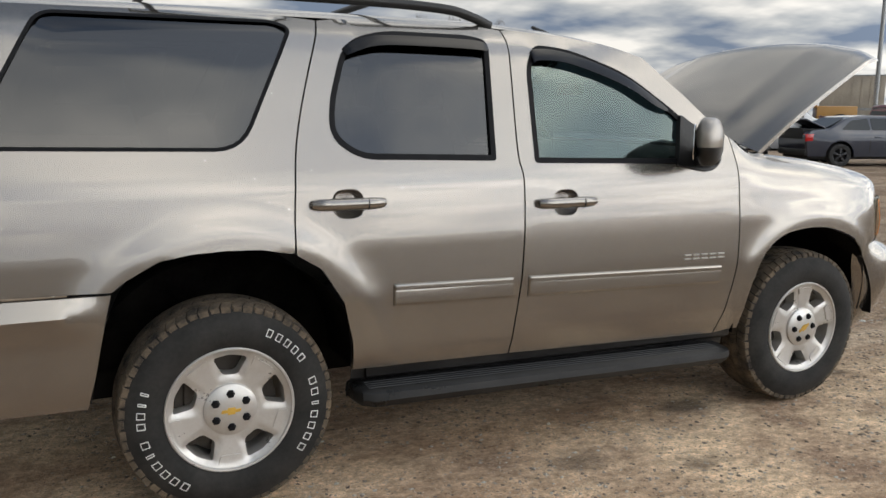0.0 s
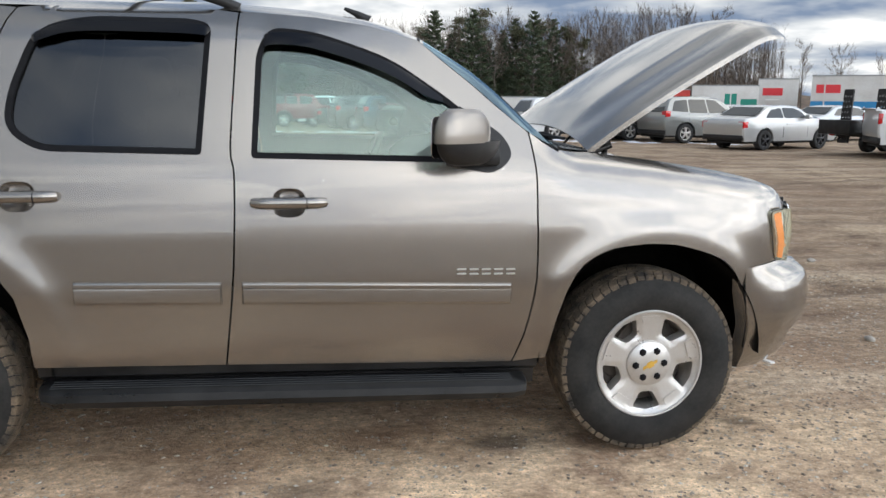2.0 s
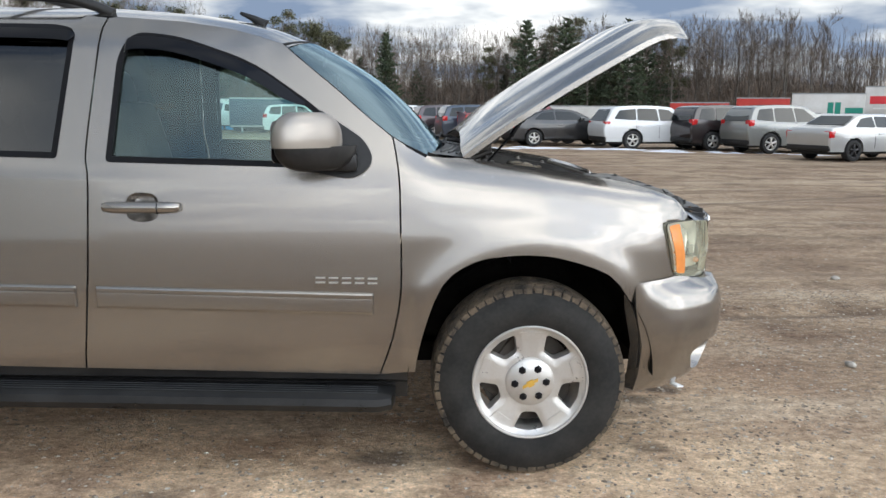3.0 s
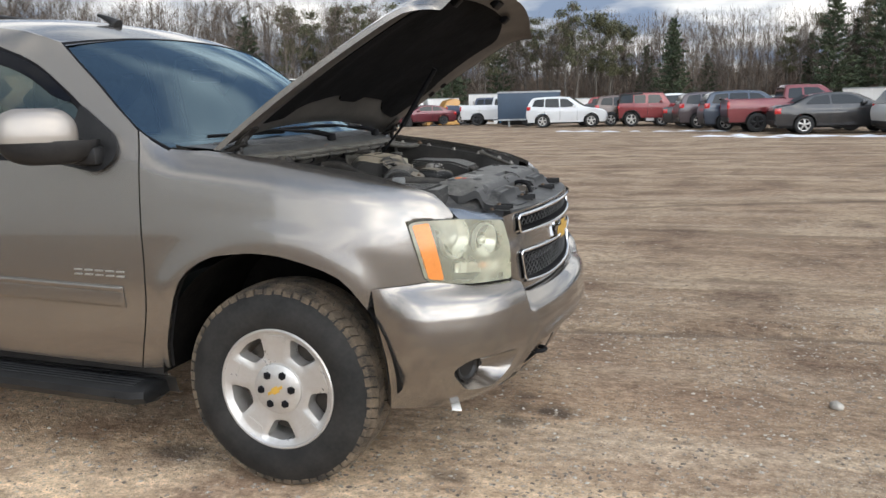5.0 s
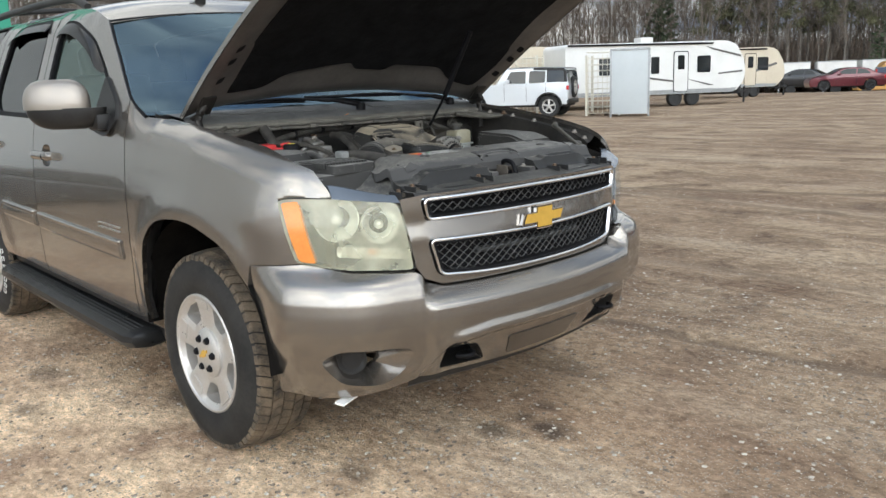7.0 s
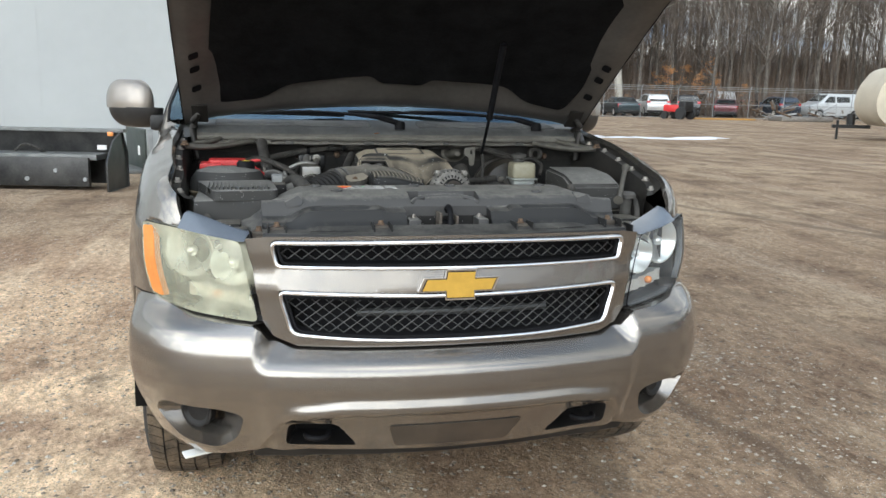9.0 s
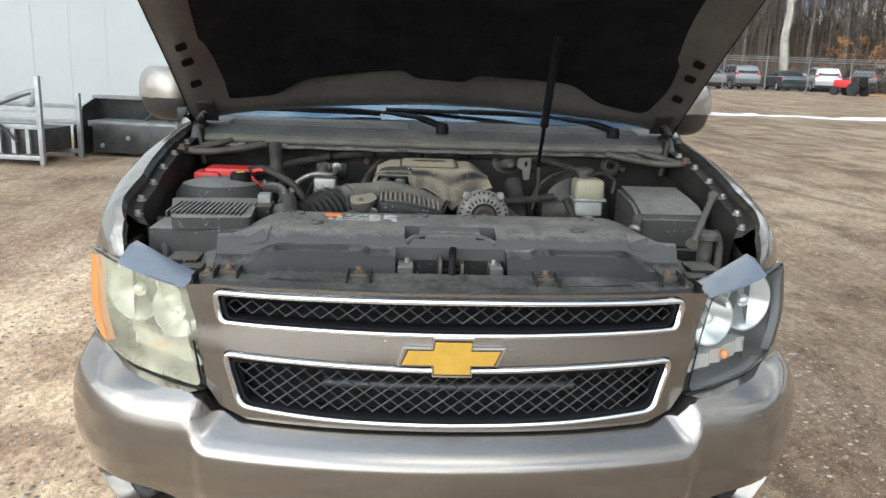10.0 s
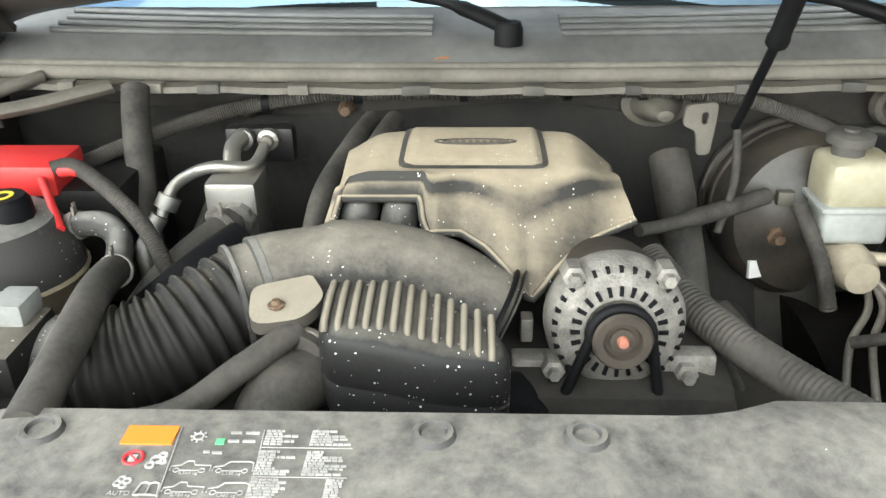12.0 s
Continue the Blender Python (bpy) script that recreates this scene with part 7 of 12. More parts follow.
def cowl():
    bm = bmesh.new()
    add_grid(bm, lambda y, k: Vector(([-0.155, -0.21, -0.22, -0.225, -0.17, -0.02][k] - 0.04 * (y / 0.8) ** 2, y, [1.262, 1.255, 1.22, 1.12, 1.00, 0.80 if abs(y) < 0.46 else 0.97][k])), [-0.82 + 1.64 * k / 16 for k in range(17)], range(6))
    bmesh.ops.recalc_face_normals(bm, faces=bm.faces[:])
    obj("firewall", bm, M_FIREWALL, suv)
    bm = bmesh.new()
    add_grid(bm, lambda y, k: Vector(([-0.205, -0.200, -0.155, -0.01][k] - 0.04 * (y / 0.8) ** 2, y, [1.198 + 0.012 * math.sin(y * 7 + 1) - 0.02 * ss(0.05, 0.3, y), 1.12, 1.00, 0.80 if abs(y) < 0.46 else 0.97][k])), [-0.80 + 1.6 * k / 32 for k in range(33)], range(4))
    bmesh.ops.recalc_face_normals(bm, faces=bm.faces[:])
    obj("firewall_mat", bm, M_MAT, suv, "black sound-deadening mat")
    bm = bmesh.new()
    pts = [Vector((-0.150 - 0.04 * (y / 0.8) ** 2, y, 1.266)) for y in [-0.80 + 1.6 * k / 24 for k in range(25)]]
    add_tube(bm, pts, 0.011, 8)
    add_tube(bm, [p + Vector((-0.016, 0, 0.008)) for p in pts], 0.008, 6)
    obj("cowl_seal", bm, M_SEAL, suv, "dusty rubber cowl seal")
    bm = bmesh.new()
    add_grid(bm, lambda y, k: Vector(([-0.160, -0.180, -0.205, -0.30, -0.345][k] - 0.125 * (y / 0.86) ** 2 * [0.3, 0.35, 0.5, 1, 1][k], y, [1.264, 1.292, 1.310, 1.325, 1.338][k])), [-0.84 + 1.68 * k / 24 for k in range(25)], range(5))
    bmesh.ops.recalc_face_normals(bm, faces=bm.faces[:])
    w = obj("cowl_panel", bm, M_COWL, suv, "faded grey plastic cowl with slats")
    for s in (-1, 1):
        for k in range(4):
            bm = bmesh.new()
            yy = [s * (0.10 + 0.62 * j / 10) for j in range(11)]
            add_tube(bm, [Vector((-0.215 - 0.022 * k - 0.125 * (y / 0.86) ** 2 * (0.55 + 0.12 * k), y, 1.314 + 0.0042 * k)) for y in yy], 0.005, 5)
            part("cowl_slat", bm, M_COWL, w)
    bm = bmesh.new()
    add_grid(bm, lambda y, k: Vector(([-0.146, -0.128, -0.126, -0.150][k] - 0.04 * (y / 0.8) ** 2, y, [1.256, 1.252, 1.243, 1.238][k] + 0.0015 * math.sin(y * 41))), [-0.80 + 1.6 * k / 48 for k in range(49)], range(4))
    bmesh.ops.recalc_face_normals(bm, faces=bm.faces[:])
    lg = obj("firewall_flange", bm, M_BRACE, suv, "dusty steel flange under the cowl")
    rr = random.Random(2)
    for y in (-0.74, -0.66, -0.53, -0.44, -0.30, -0.13, 0.05, 0.20, 0.36, 0.52, 0.64, 0.75):
        bm = bmesh.new()
        add_box(bm, -0.012, 0.010, -0.012, 0.010 + 0.02 * rr.random(), -0.010, 0.005, 0.002, m=pose(-0.132 - 0.04 * (y / 0.8) ** 2, y, 1.252, 0, 0, rr.uniform(-8, 8)))
        part("flange_clip", bm, M_ENGPL2 if rr.random() < 0.6 else M_SEAL, lg)
    bm = bmesh.new()
    add_panel(bm, [(-0.012, 0.0), (-0.004, 0.006), (-0.002, 0.013), (0.004, 0.006), (0.012, 0.008), (0.006, 0.0), (0.010, -0.008), (0.0, -0.005), (-0.006, -0.010)], lambda x, y: Vector((-0.172 + x * 0.8, -0.085 + y, 1.287 + 0.3 * x + 0.15 * y)), [], 0.01, 0.001, inward=lambda q: Vector((0, 0, -1)))
    obj("dry_leaf", bm, M_LEAFBIT, suv, "small orange dry leaf")
    for py, ty, tz in ((0.017, -0.50, 1.35), (0.62, 0.08, 1.36)):
        piv = Vector((-0.190 - 0.05 * (py / 0.86) ** 2, py, 1.315))
        knee = Vector((-0.30, py - 0.14, 1.355))
        tip = Vector((-0.335, ty, tz + 0.012))
        bm = bmesh.new()
        add_lathe(bm, [(0.0001, 0.022), (0.018, 0.022), (0.022, 0.012), (0.022, -0.012)], 14, "z")
        bmesh.ops.translate(bm, verts=bm.verts[:], vec=piv)
        wp = part("wiper", bm, M_TRIM, suv, "black windshield wiper")
        bm = bmesh.new()
        add_tube(bm, curve_pts([piv + Vector((0, 0, 0.012)), piv.lerp(knee, 0.5) + Vector((0, 0, 0.012)), knee, knee.lerp(tip, 0.5) + Vector((0, 0, 0.008)), tip], 5), [0.012] * 6 + [0.009] * 5 + [0.006] * 10, 8)
        part("wiper_arm", bm, M_TRIM, wp)
        bm = bmesh.new()
        add_tube(bm, [tip + Vector((0.01, (0.30 if py < 0.3 else 0.30), -0.008)), tip + Vector((0, 0, -0.004)), tip + Vector((-0.02, -0.26, -0.004))], 0.007, 6)
        part("wiper_blade", bm, M_TRIM, wp)
    # grey brace arms at the hinges
    for s in (-1, 1):
        bm = bmesh.new()
        c = curve_pts([(-0.045, s * 0.825, 1.238), (-0.055, s * 0.76, 1.232), (-0.085, s * 0.68, 1.240), (-0.135, s * 0.58, 1.262)], 5)
        add_tube(bm, c, 0.016, 8)
        for v in bm.verts:
            v.co.z = 1.24 + (v.co.z - 1.24) * 0.7
        add_tube(bm, curve_pts([(-0.05, s * 0.825, 1.237), (-0.11, s * 0.77, 1.245), (-0.17, s * 0.70, 1.262)], 4), 0.010, 6)
        obj("fender_brace", bm, M_BRACE, suv)
        bm = bmesh.new()
        add_lathe(bm, [(0.0001, 0.014), (0.010, 0.014), (0.011, 0.005), (0.017, 0.003), (0.017, -0.003)], 10, "z")
        bmesh.ops.translate(bm, verts=bm.verts[:], vec=(-0.03, s * 0.825, 1.246))
        obj("brace_bolt", bm, M_RUST, suv)


M_MAT = mat("black_firewall_mat", (0.006, 0.006, 0.006), 0.9, vary=0.5, scale=9, tint=(0.016, 0.015, 0.013), bump=0.3, bump_scale=30)
M_FIREWALL = mat("dusty_firewall", (0.015, 0.014, 0.0125), 0.85, vary=0.4, scale=5, tint=(0.048, 0.043, 0.037), bump=0.1, bump_scale=60)
M_SEAL = mat("dusty_seal_rubber", (0.13, 0.122, 0.105), 0.85, vary=0.3, scale=12)
M_COWL = mat("faded_cowl_plastic", (0.065, 0.066, 0.066), 0.5, vary=0.2, scale=6, tint=(0.125, 0.126, 0.124), bump=0.05, bump_scale=220)
M_LEAFBIT = mat("dry_leaf", (0.5, 0.16, 0.03), 0.8)
M_BRACE = mat("dusty_brace_steel", (0.105, 0.097, 0.082), 0.65, 0.3, vary=0.3, scale=18)


def engine():
    # dark floor of the bay with pipes and blocks below
    bm = bmesh.new()
    add_box(bm, -0.10, 0.36, -0.26, 0.26, 0.75, 1.06, 0.05)
    obj("engine_block", bm, M_BLOCK, suv)
    for nm, x0, x1, y0, y1, z0, z1, r in (("engine_subframe", -0.12, 0.62, -0.44, 0.44, 0.60, 0.80, 0.02), ("radiator", 0.60, 0.76, -0.60, 0.60, 0.42, 1.02, 0.02), ("cylinder_head", 0.0, 0.32, -0.36, -0.24, 0.78, 1.0, 0.03), ("cylinder_head", 0.0, 0.30, 0.22, 0.36, 0.78, 0.98, 0.03)):
        bm = bmesh.new()
        add_box(bm, x0, x1, y0, y1, z0, z1, r)
        obj(nm, bm, M_BLOCK, suv)
    # top cover: dusty plateau, sloped front with an arched port and a lobe beside the alternator
    def rear_x(y):
        return -0.045 + 0.9 * max(0.0, abs(y + 0.03) - 0.10) ** 1.3
    EY = [-0.212, -0.205, -0.199, -0.194, -0.098, -0.093, -0.087, -0.080, -0.049, -0.020, 0.003, 0.018, 0.030, 0.042, 0.059, 0.085, 0.113, 0.158]
    EX = [0.208, 0.206, 0.196, 0.168, 0.168, 0.196, 0.206, 0.206, 0.197, 0.214, 0.241, 0.256, 0.260, 0.252, 0.230, 0.203, 0.184, 0.166]
    EZ = [1.172, 1.174, 1.182, 1.203, 1.203, 1.182, 1.174, 1.176, 1.172, 1.160, 1.146, 1.130, 1.118, 1.128, 1.140, 1.153, 1.162, 1.174]
    def front_x(y):
        return float(np.interp(y, [-0.212, -0.09, -0.06, 0.09, 0.13, 0.158], [0.150, 0.150, 0.138, 0.132, 0.112, 0.085]))
    def top_z(x, y):
        z = 1.236 - 0.040 * ss(0.085, 0.160, y) - 0.020 * ss(-0.150, -0.212, y) - 0.045 * ss(rear_x(y) + 0.07, rear_x(y), x)
        z -= 0.012 * ss(0.05, 0.15, x)
        z += 0.006 * ss(0.004, 0.012, x) * ss(0.128, 0.120, x) * ss(-0.122, -0.114, y) * ss(0.050, 0.042, y)
        return z
    ys = sorted(set([-0.212 + 0.0027 * k for k in range(8)] + [-0.19 + 0.008 * k for k in range(12)] + [-0.100 + 0.003 * k for k in range(9)] + [-0.07 + 0.006 * k for k in range(39)]))
    rows = list(range(39))
    def cv(y, r):
        xr, xf = rear_x(y), front_x(y)
        yt = -0.03 + (y + 0.03) * 0.92
        if r <= 26:
            x = xr + (xf - 0.010 - xr) * r / 26
            return Vector((x, yt, top_z(x, yt)))
        zt = top_z(xf, yt)
        xe, ze = float(np.interp(y, EY, EX)), float(np.interp(y, EY, EZ))
        k = (r - 26) / 12
        bend = 0.007 * math.sin(math.pi * min(1.0, k * 2.2)) * (1 if k < 0.46 else 0)
        p = Vector((xf - 0.010, yt, zt)).lerp(Vector((xe, y, ze)), k)
        return p + Vector((bend * 0.5, 0, bend + 0.006 * math.sin(math.pi * k)))
    bm = bmesh.new()
    gg = add_grid(bm, cv, ys, rows)
    for col, sgn in ((gg[0], -1), (gg[-1], 1)):
        low_ = [bm.verts.new(v.co + Vector((0, 0.012 * sgn, -0.06))) for v in col[:30]]
        for k in range(29):
            bm.faces.new((col[k], col[k + 1], low_[k + 1], low_[k]))
    back_ = [g_[0] for g_ in gg]
    low_ = [bm.verts.new(v.co + Vector((-0.01, 0, -0.08))) for v in back_]
    for k in range(len(back_) - 1):
        bm.faces.new((back_[k], back_[k + 1], low_[k + 1], low_[k]))
    bmesh.ops.recalc_face_normals(bm, faces=bm.faces[:])
    c = obj("engine_cover", bm, M_DUSTCOVER, suv, "dust-covered plastic engine cover", angle=48)
    bm = bmesh.new()
    add_tube(bm, [cv(y, 38) + Vector((0.001, 0, -0.001)) for y in ys], 0.0048, 10)
    part("cover_lip", bm, M_DUSTCOVER, c)
    bm = bmesh.new()
    add_grid(bm, lambda y, k: cv(y, 38) + Vector((-0.004 - 0.03 * k, 0, -0.004 - 0.012 * k)), ys, range(2))
    part("cover_underside", bm, M_ENGPL, c)
    bm = bmesh.new()
    fr = rounded([(-0.001, -0.124), (-0.001, 0.053), (0.133, 0.057), (0.133, -0.128)], 0.018, 3)
    fi = rounded([(0.003, -0.117), (0.003, 0.046), (0.126, 0.050), (0.126, -0.121)], 0.014, 3)
    add_panel(bm, fr, lambda x, y: Vector((x, y, top_z(x, y) + 0.0012)), [fi], 0.012)
    part("cover_groove", bm, M_ENGPL2, c)
    for r_, w_ in ((0.052, 0.0022), (0.042, 0.0016)):
        bm = bmesh.new()
        zz = top_z(0.07, -0.03) + 0.0014
        add_lathe(bm, [(r_ - w_, zz), (r_, zz), (r_, zz - 0.003), (r_ - w_, zz - 0.003)], 40, "z", close=True)
        for v in bm.verts:
            v.co.x *= 0.17
        bmesh.ops.translate(bm, verts=bm.verts[:], vec=(0.075, -0.033, 0))
        part("cover_mark", bm, M_DUSTRIB, c, "plain oval mark")
    for k in range(9):
        bm = bmesh.new()
        y = -0.068 + 0.0088 * k
        add_box(bm, 0.0715, 0.0785, y, y + 0.0052, top_z(0.075, y) + 0.0006, top_z(0.075, y) + 0.0016)
        part("mark_bar", bm, M_DUSTRIB, c, smooth=False)
    # manifold behind the port, with its runners
    bm = bmesh.new()
    add_box(bm, -0.02, 0.10, -0.195, 0.12, 1.06, 1.17, 0.01)
    part("manifold", bm, M_BLOCK, c)
    for y in (-0.172, -0.122):
        bm = bmesh.new()
        add_tube(bm, curve_pts([(0.09, y, 1.170), (0.135, y, 1.176), (0.168, y - 0.003, 1.165), (0.20, y - 0.008, 1.11)], 5), [0.022] * 5 + [0.0235] * 11, 16)
        part("intake_runner", bm, M_AIRBOX, c)
    # intake: bellows, smooth elbow with its throat ring, resonator
    bm = bmesh.new()
    axis = curve_pts([(0.262, -0.288, 1.118), (0.295, -0.325, 1.108), (0.325, -0.363, 1.096), (0.345, -0.405, 1.086), (0.352, -0.450, 1.080)], 21)
    step_r = [0.0, 0.0, 0.0, 0.0035, 0.0065, 0.0065, 0.0035]
    rad = [(0.0590 + (step_r[k % 7] if k > 8 else 0.004)) * (1 - 0.04 * k / len(axis)) for k in range(len(axis))]
    add_tube(bm, axis, rad, 32)
    obj("intake_bellows", bm, M_BELLOWS, suv, "ribbed black intake bellows", angle=55)
    bm = bmesh.new()
    path = curve_pts([(0.275, -0.302, 1.116), (0.247, -0.245, 1.119), (0.232, -0.165, 1.120), (0.236, -0.095, 1.107), (0.252, -0.045, 1.086), (0.258, -0.014, 1.070)], 6)
    add_tube(bm, path, [0.066] * 4 + [0.071] * 6 + [0.076] * 21, 32)
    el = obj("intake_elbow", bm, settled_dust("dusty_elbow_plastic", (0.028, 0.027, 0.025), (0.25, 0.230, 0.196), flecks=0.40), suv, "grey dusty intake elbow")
    for i_, j_, r_, m_ in ((0, 1, 0.0695, M_AIRBOX), (3, 4, 0.0715, M_AIRBOX), (27, 28, 0.0825, M_TRIM), (29, 30, 0.086, M_ENGPL)):
        bm = bmesh.new()
        a_, b_ = path[i_], path[j_]
        add_tube(bm, [a_, a_.lerp(b_, 0.15), a_.lerp(b_, 0.85), b_], [r_ - 0.004, r_, r_, r_ - 0.004], 32)
        part("throat_ring" if i_ > 20 else "elbow_collar", bm, m_, el)
    bm = bmesh.new()
    add_box(bm, 0.262, 0.282, 0.018, 0.032, 1.075, 1.105, 0.003)
    part("ring_screw", bm, M_STEEL, el)
    bm = bmesh.new()
    add_tube(bm, [(0.352, -0.448, 1.080), (0.353, -0.462, 1.079), (0.358, -0.53, 1.076)], [0.066, 0.062, 0.060], 28)
    obj("sensor_duct", bm, M_AIRBOX, suv, "dusty grey intake duct")
    # resonator: pillowed body with a parting seam and a ribbed top
    ol = rounded([(0.318, -0.190, 0.02), (0.322, -0.105, 0.05), (0.362, -0.046, 0.05), (0.390, 0.000, 0.02), (0.428, 0.002, 0.025), (0.440, -0.06, 0.06), (0.432, -0.12, 0.06), (0.418, -0.184, 0.03)], 0.03, 6)
    ol = resample(ol, 0.008)
    cx_, cy_ = sum(p[0] for p in ol) / len(ol), sum(p[1] for p in ol) / len(ol)
    def rz(x, y):
        return 1.178 - 0.17 * max(0, y + 0.115) - 0.14 * max(0, x - 0.36)
    bm = bmesh.new()
    prev = None
    for k_, dz in ((0.0, 0.0), (0.5, 0.0), (0.80, 0.0), (0.90, 0.002), (0.96, 0.008), (0.99, 0.016), (1.0, 0.026), (1.0, 0.052), (0.985, 0.0535), (0.985, 0.056), (1.0, 0.0575), (0.985, 0.085), (0.94, 0.105), (0.88, 0.112)):
        ring = [bm.verts.new((cx_ + (x - cx_) * k_, cy_ + (y - cy_) * k_, (rz(cx_ + (x - cx_) * min(k_, 0.9), cy_ + (y - cy_) * min(k_, 0.9))) - dz)) for x, y in ol] if k_ else [bm.verts.new((cx_, cy_, rz(cx_, cy_)))]
        if prev:
            for i in range(len(ol)):
                j = (i + 1) % len(ol)
                bm.faces.new((prev[0], ring[i], ring[j]) if len(prev) == 1 else (prev[i], ring[i], ring[j], prev[j]))
        prev = ring
    bmesh.ops.recalc_face_normals(bm, faces=bm.faces[:])
    r = obj("resonator", bm, M_RESON, suv, "black ribbed intake resonator box", angle=40)
    for k in range(13):
        y = -0.176 + 0.0132 * k
        bm = bmesh.new()
        x0 = 0.336 + 0.40 * max(0, y + 0.105); x1 = 0.401 + 0.16 * max(0, y + 0.13)
        pts = [(x0 - 0.004, y, rz(x0, y) - 0.004)] + [(x0 + (x1 - x0) * q / 5, y, rz(x0 + (x1 - x0) * q / 5, y) + 0.0012) for q in range(6)] + [(x1 + 0.007, y, rz(x1, y) - 0.006)]
        add_tube(bm, pts, 0.0042, 12)
        part("resonator_rib", bm, M_DUSTRIB, r)
    # dusty tongue beside the collar, and the clamped end of the thick hose
    bm = bmesh.new()
    add_panel(bm, rounded([(0.315, -0.268, 0.012), (0.305, -0.205, 0.006), (0.335, -0.186, 0.012), (0.362, -0.205, 0.02), (0.365, -0.262, 0.02)], 0.012, 4), lambda x, y: Vector((x, y, 1.168 - 0.35 * (x - 0.315) + 0.10 * (y + 0.22))), [], 0.02, 0.014, inward=lambda q: Vector((0, 0, -1)))
    br_ = obj("intake_bracket", bm, M_DUSTRIB, suv, "dusty plastic mounting tongue")
    bm = bmesh.new()
    add_lathe(bm, [(0.0001, 0.006), (0.004, 0.006), (0.006, 0.002), (0.009, 0.001), (0.009, -0.002)], 10, "z")
    bmesh.ops.translate(bm, verts=bm.verts[:], vec=(0.343, -0.236, 1.158))
    part("tongue_screw", bm, M_RUST, br_)
    for a_, b_ in (((0.352, -0.205, 1.098), (0.372, -0.212, 1.100)), ((0.356, -0.206, 1.0985), (0.361, -0.208, 1.099))):
        bm = bmesh.new()
        add_tube(bm, [a_, b_], 0.0375 if a_[0] < 0.355 else 0.040, 24)
        obj("hose_clamp", bm, M_HOSE if a_[0] < 0.355 else M_STEEL, suv)
    # mass-air sensor, air box, lid with slats
    bm = bmesh.new()
    add_box(bm, 0.33, 0.43, -0.53, -0.475, 1.10, 1.148, 0.008)
    s_ = obj("air_sensor", bm, M_ENGPL, suv)
    bm = bmesh.new()
    add_box(bm, 0.33, 0.375, -0.52, -0.485, 1.146, 1.172, 0.005)
    part("sensor_plug", bm, M_PLUG, s_, "pale grey plug")
    bm = bmesh.new()
    add_box(bm, 0.30, 0.575, -0.765, -0.525, 0.98, 1.115, 0.015)
    ab = obj("air_filter_box", bm, M_AIRBOX, suv, "black air filter box with slatted lid")
    bm = bmesh.new()
    ol = rounded([(0.325, -0.765), (0.30, -0.525), (0.565, -0.505), (0.585, -0.700)], 0.02, 3)
    add_panel(bm, ol, lambda x, y: Vector((x, y, 1.148 - 0.10 * max(0, x - 0.45) ** 1.0 * 0.4)), [], 0.05, 0.03, inward=lambda q: Vector((0, 0, -1)))
    part("filter_lid", bm, M_AIRBOX, ab)
    for k in range(16):
        y = -0.725 + 0.0125 * k
        bm = bmesh.new()
        add_box(bm, 0.39, 0.545, y, y + 0.005, 1.135, 1.152, 0.0)
        part("lid_slat", bm, M_AIRBOX, ab, smooth=False)
    # coolant tank
    bm = bmesh.new()
    prof = [(0.0001, 1.182), (0.08, 1.180), (0.122, 1.168), (0.145, 1.14), (0.151, 1.100)]
    add_lathe(bm, prof, 36, "z")
    for v in bm.verts:
        v.co.x = 0.165 + v.co.x * 0.75; v.co.y = -0.665 + v.co.y * 0.9
    ct = obj("coolant_tank", bm, M_AIRBOX, suv, "dusty coolant tank, dark top and tan base")
    bm = bmesh.new()
    add_lathe(bm, [(0.153, 1.103), (0.156, 1.098), (0.150, 1.09), (0.145, 0.98), (0.13, 0.95), (0.0001, 0.95)], 36, "z")
    for v in bm.verts:
        v.co.x = 0.165 + v.co.x * 0.75; v.co.y = -0.665 + v.co.y * 0.9
    part("tank_base", bm, M_TAN, ct)
    bm = bmesh.new()
    add_lathe(bm, [(0.0001, 0.03), (0.026, 0.03), (0.031, 0.024), (0.033, 0.0), (0.022, -0.004), (0.022, -0.03)], 12, "z")
    bmesh.ops.translate(bm, verts=bm.verts[:], vec=(0.165, -0.605, 1.172))
    cap = part("tank_cap", bm, M_TRIM, ct)
    bm = bmesh.new()
    add_lathe(bm, [(0.009, 1.2362), (0.014, 1.2362), (0.014, 1.233), (0.009, 1.233)], 14, "z", close=True)
    bmesh.ops.translate(bm, verts=bm.verts[:], vec=(0.165, -0.605, -0.033))
    part("cap_print", bm, M_YELLOW, cap)
    # battery
    bm = bmesh.new()
    add_box(bm, -0.15, 0.045, -0.77, -0.52, 0.98, 1.160, 0.012)
    bt = obj("battery", bm, M_BLACK, suv, "black battery with a red terminal cover")
    bm = bmesh.new()
    add_box(bm, -0.045, 0.050, -0.740, -0.598, 1.150, 1.196, 0.010)
    add_box(bm, -0.020, 0.072, -0.770, -0.690, 1.148, 1.186, 0.012)
    part("terminal_cover", bm, M_RED, bt, "red plastic terminal cover")
    # power cables
    def hose(nm, ctrl, r, mm, lb="", ribs=0.0, n=8, seg=10):
        bm = bmesh.new()
        add_tube(bm, curve_pts(ctrl, n), r, seg, ribs=ribs)
        return obj(nm, bm, mm, suv, lb)
    hose("red_cable", [(0.03, -0.63, 1.175), (0.10, -0.585, 1.178), (0.16, -0.545, 1.155)], 0.0055, M_RED)
    hose("radiator_hose", [(0.13, -0.33, 1.13), (0.20, -0.38, 1.11), (0.27, -0.45, 1.06), (0.33, -0.48, 0.99)], 0.024, M_TRIM, "black rubber radiator hose")
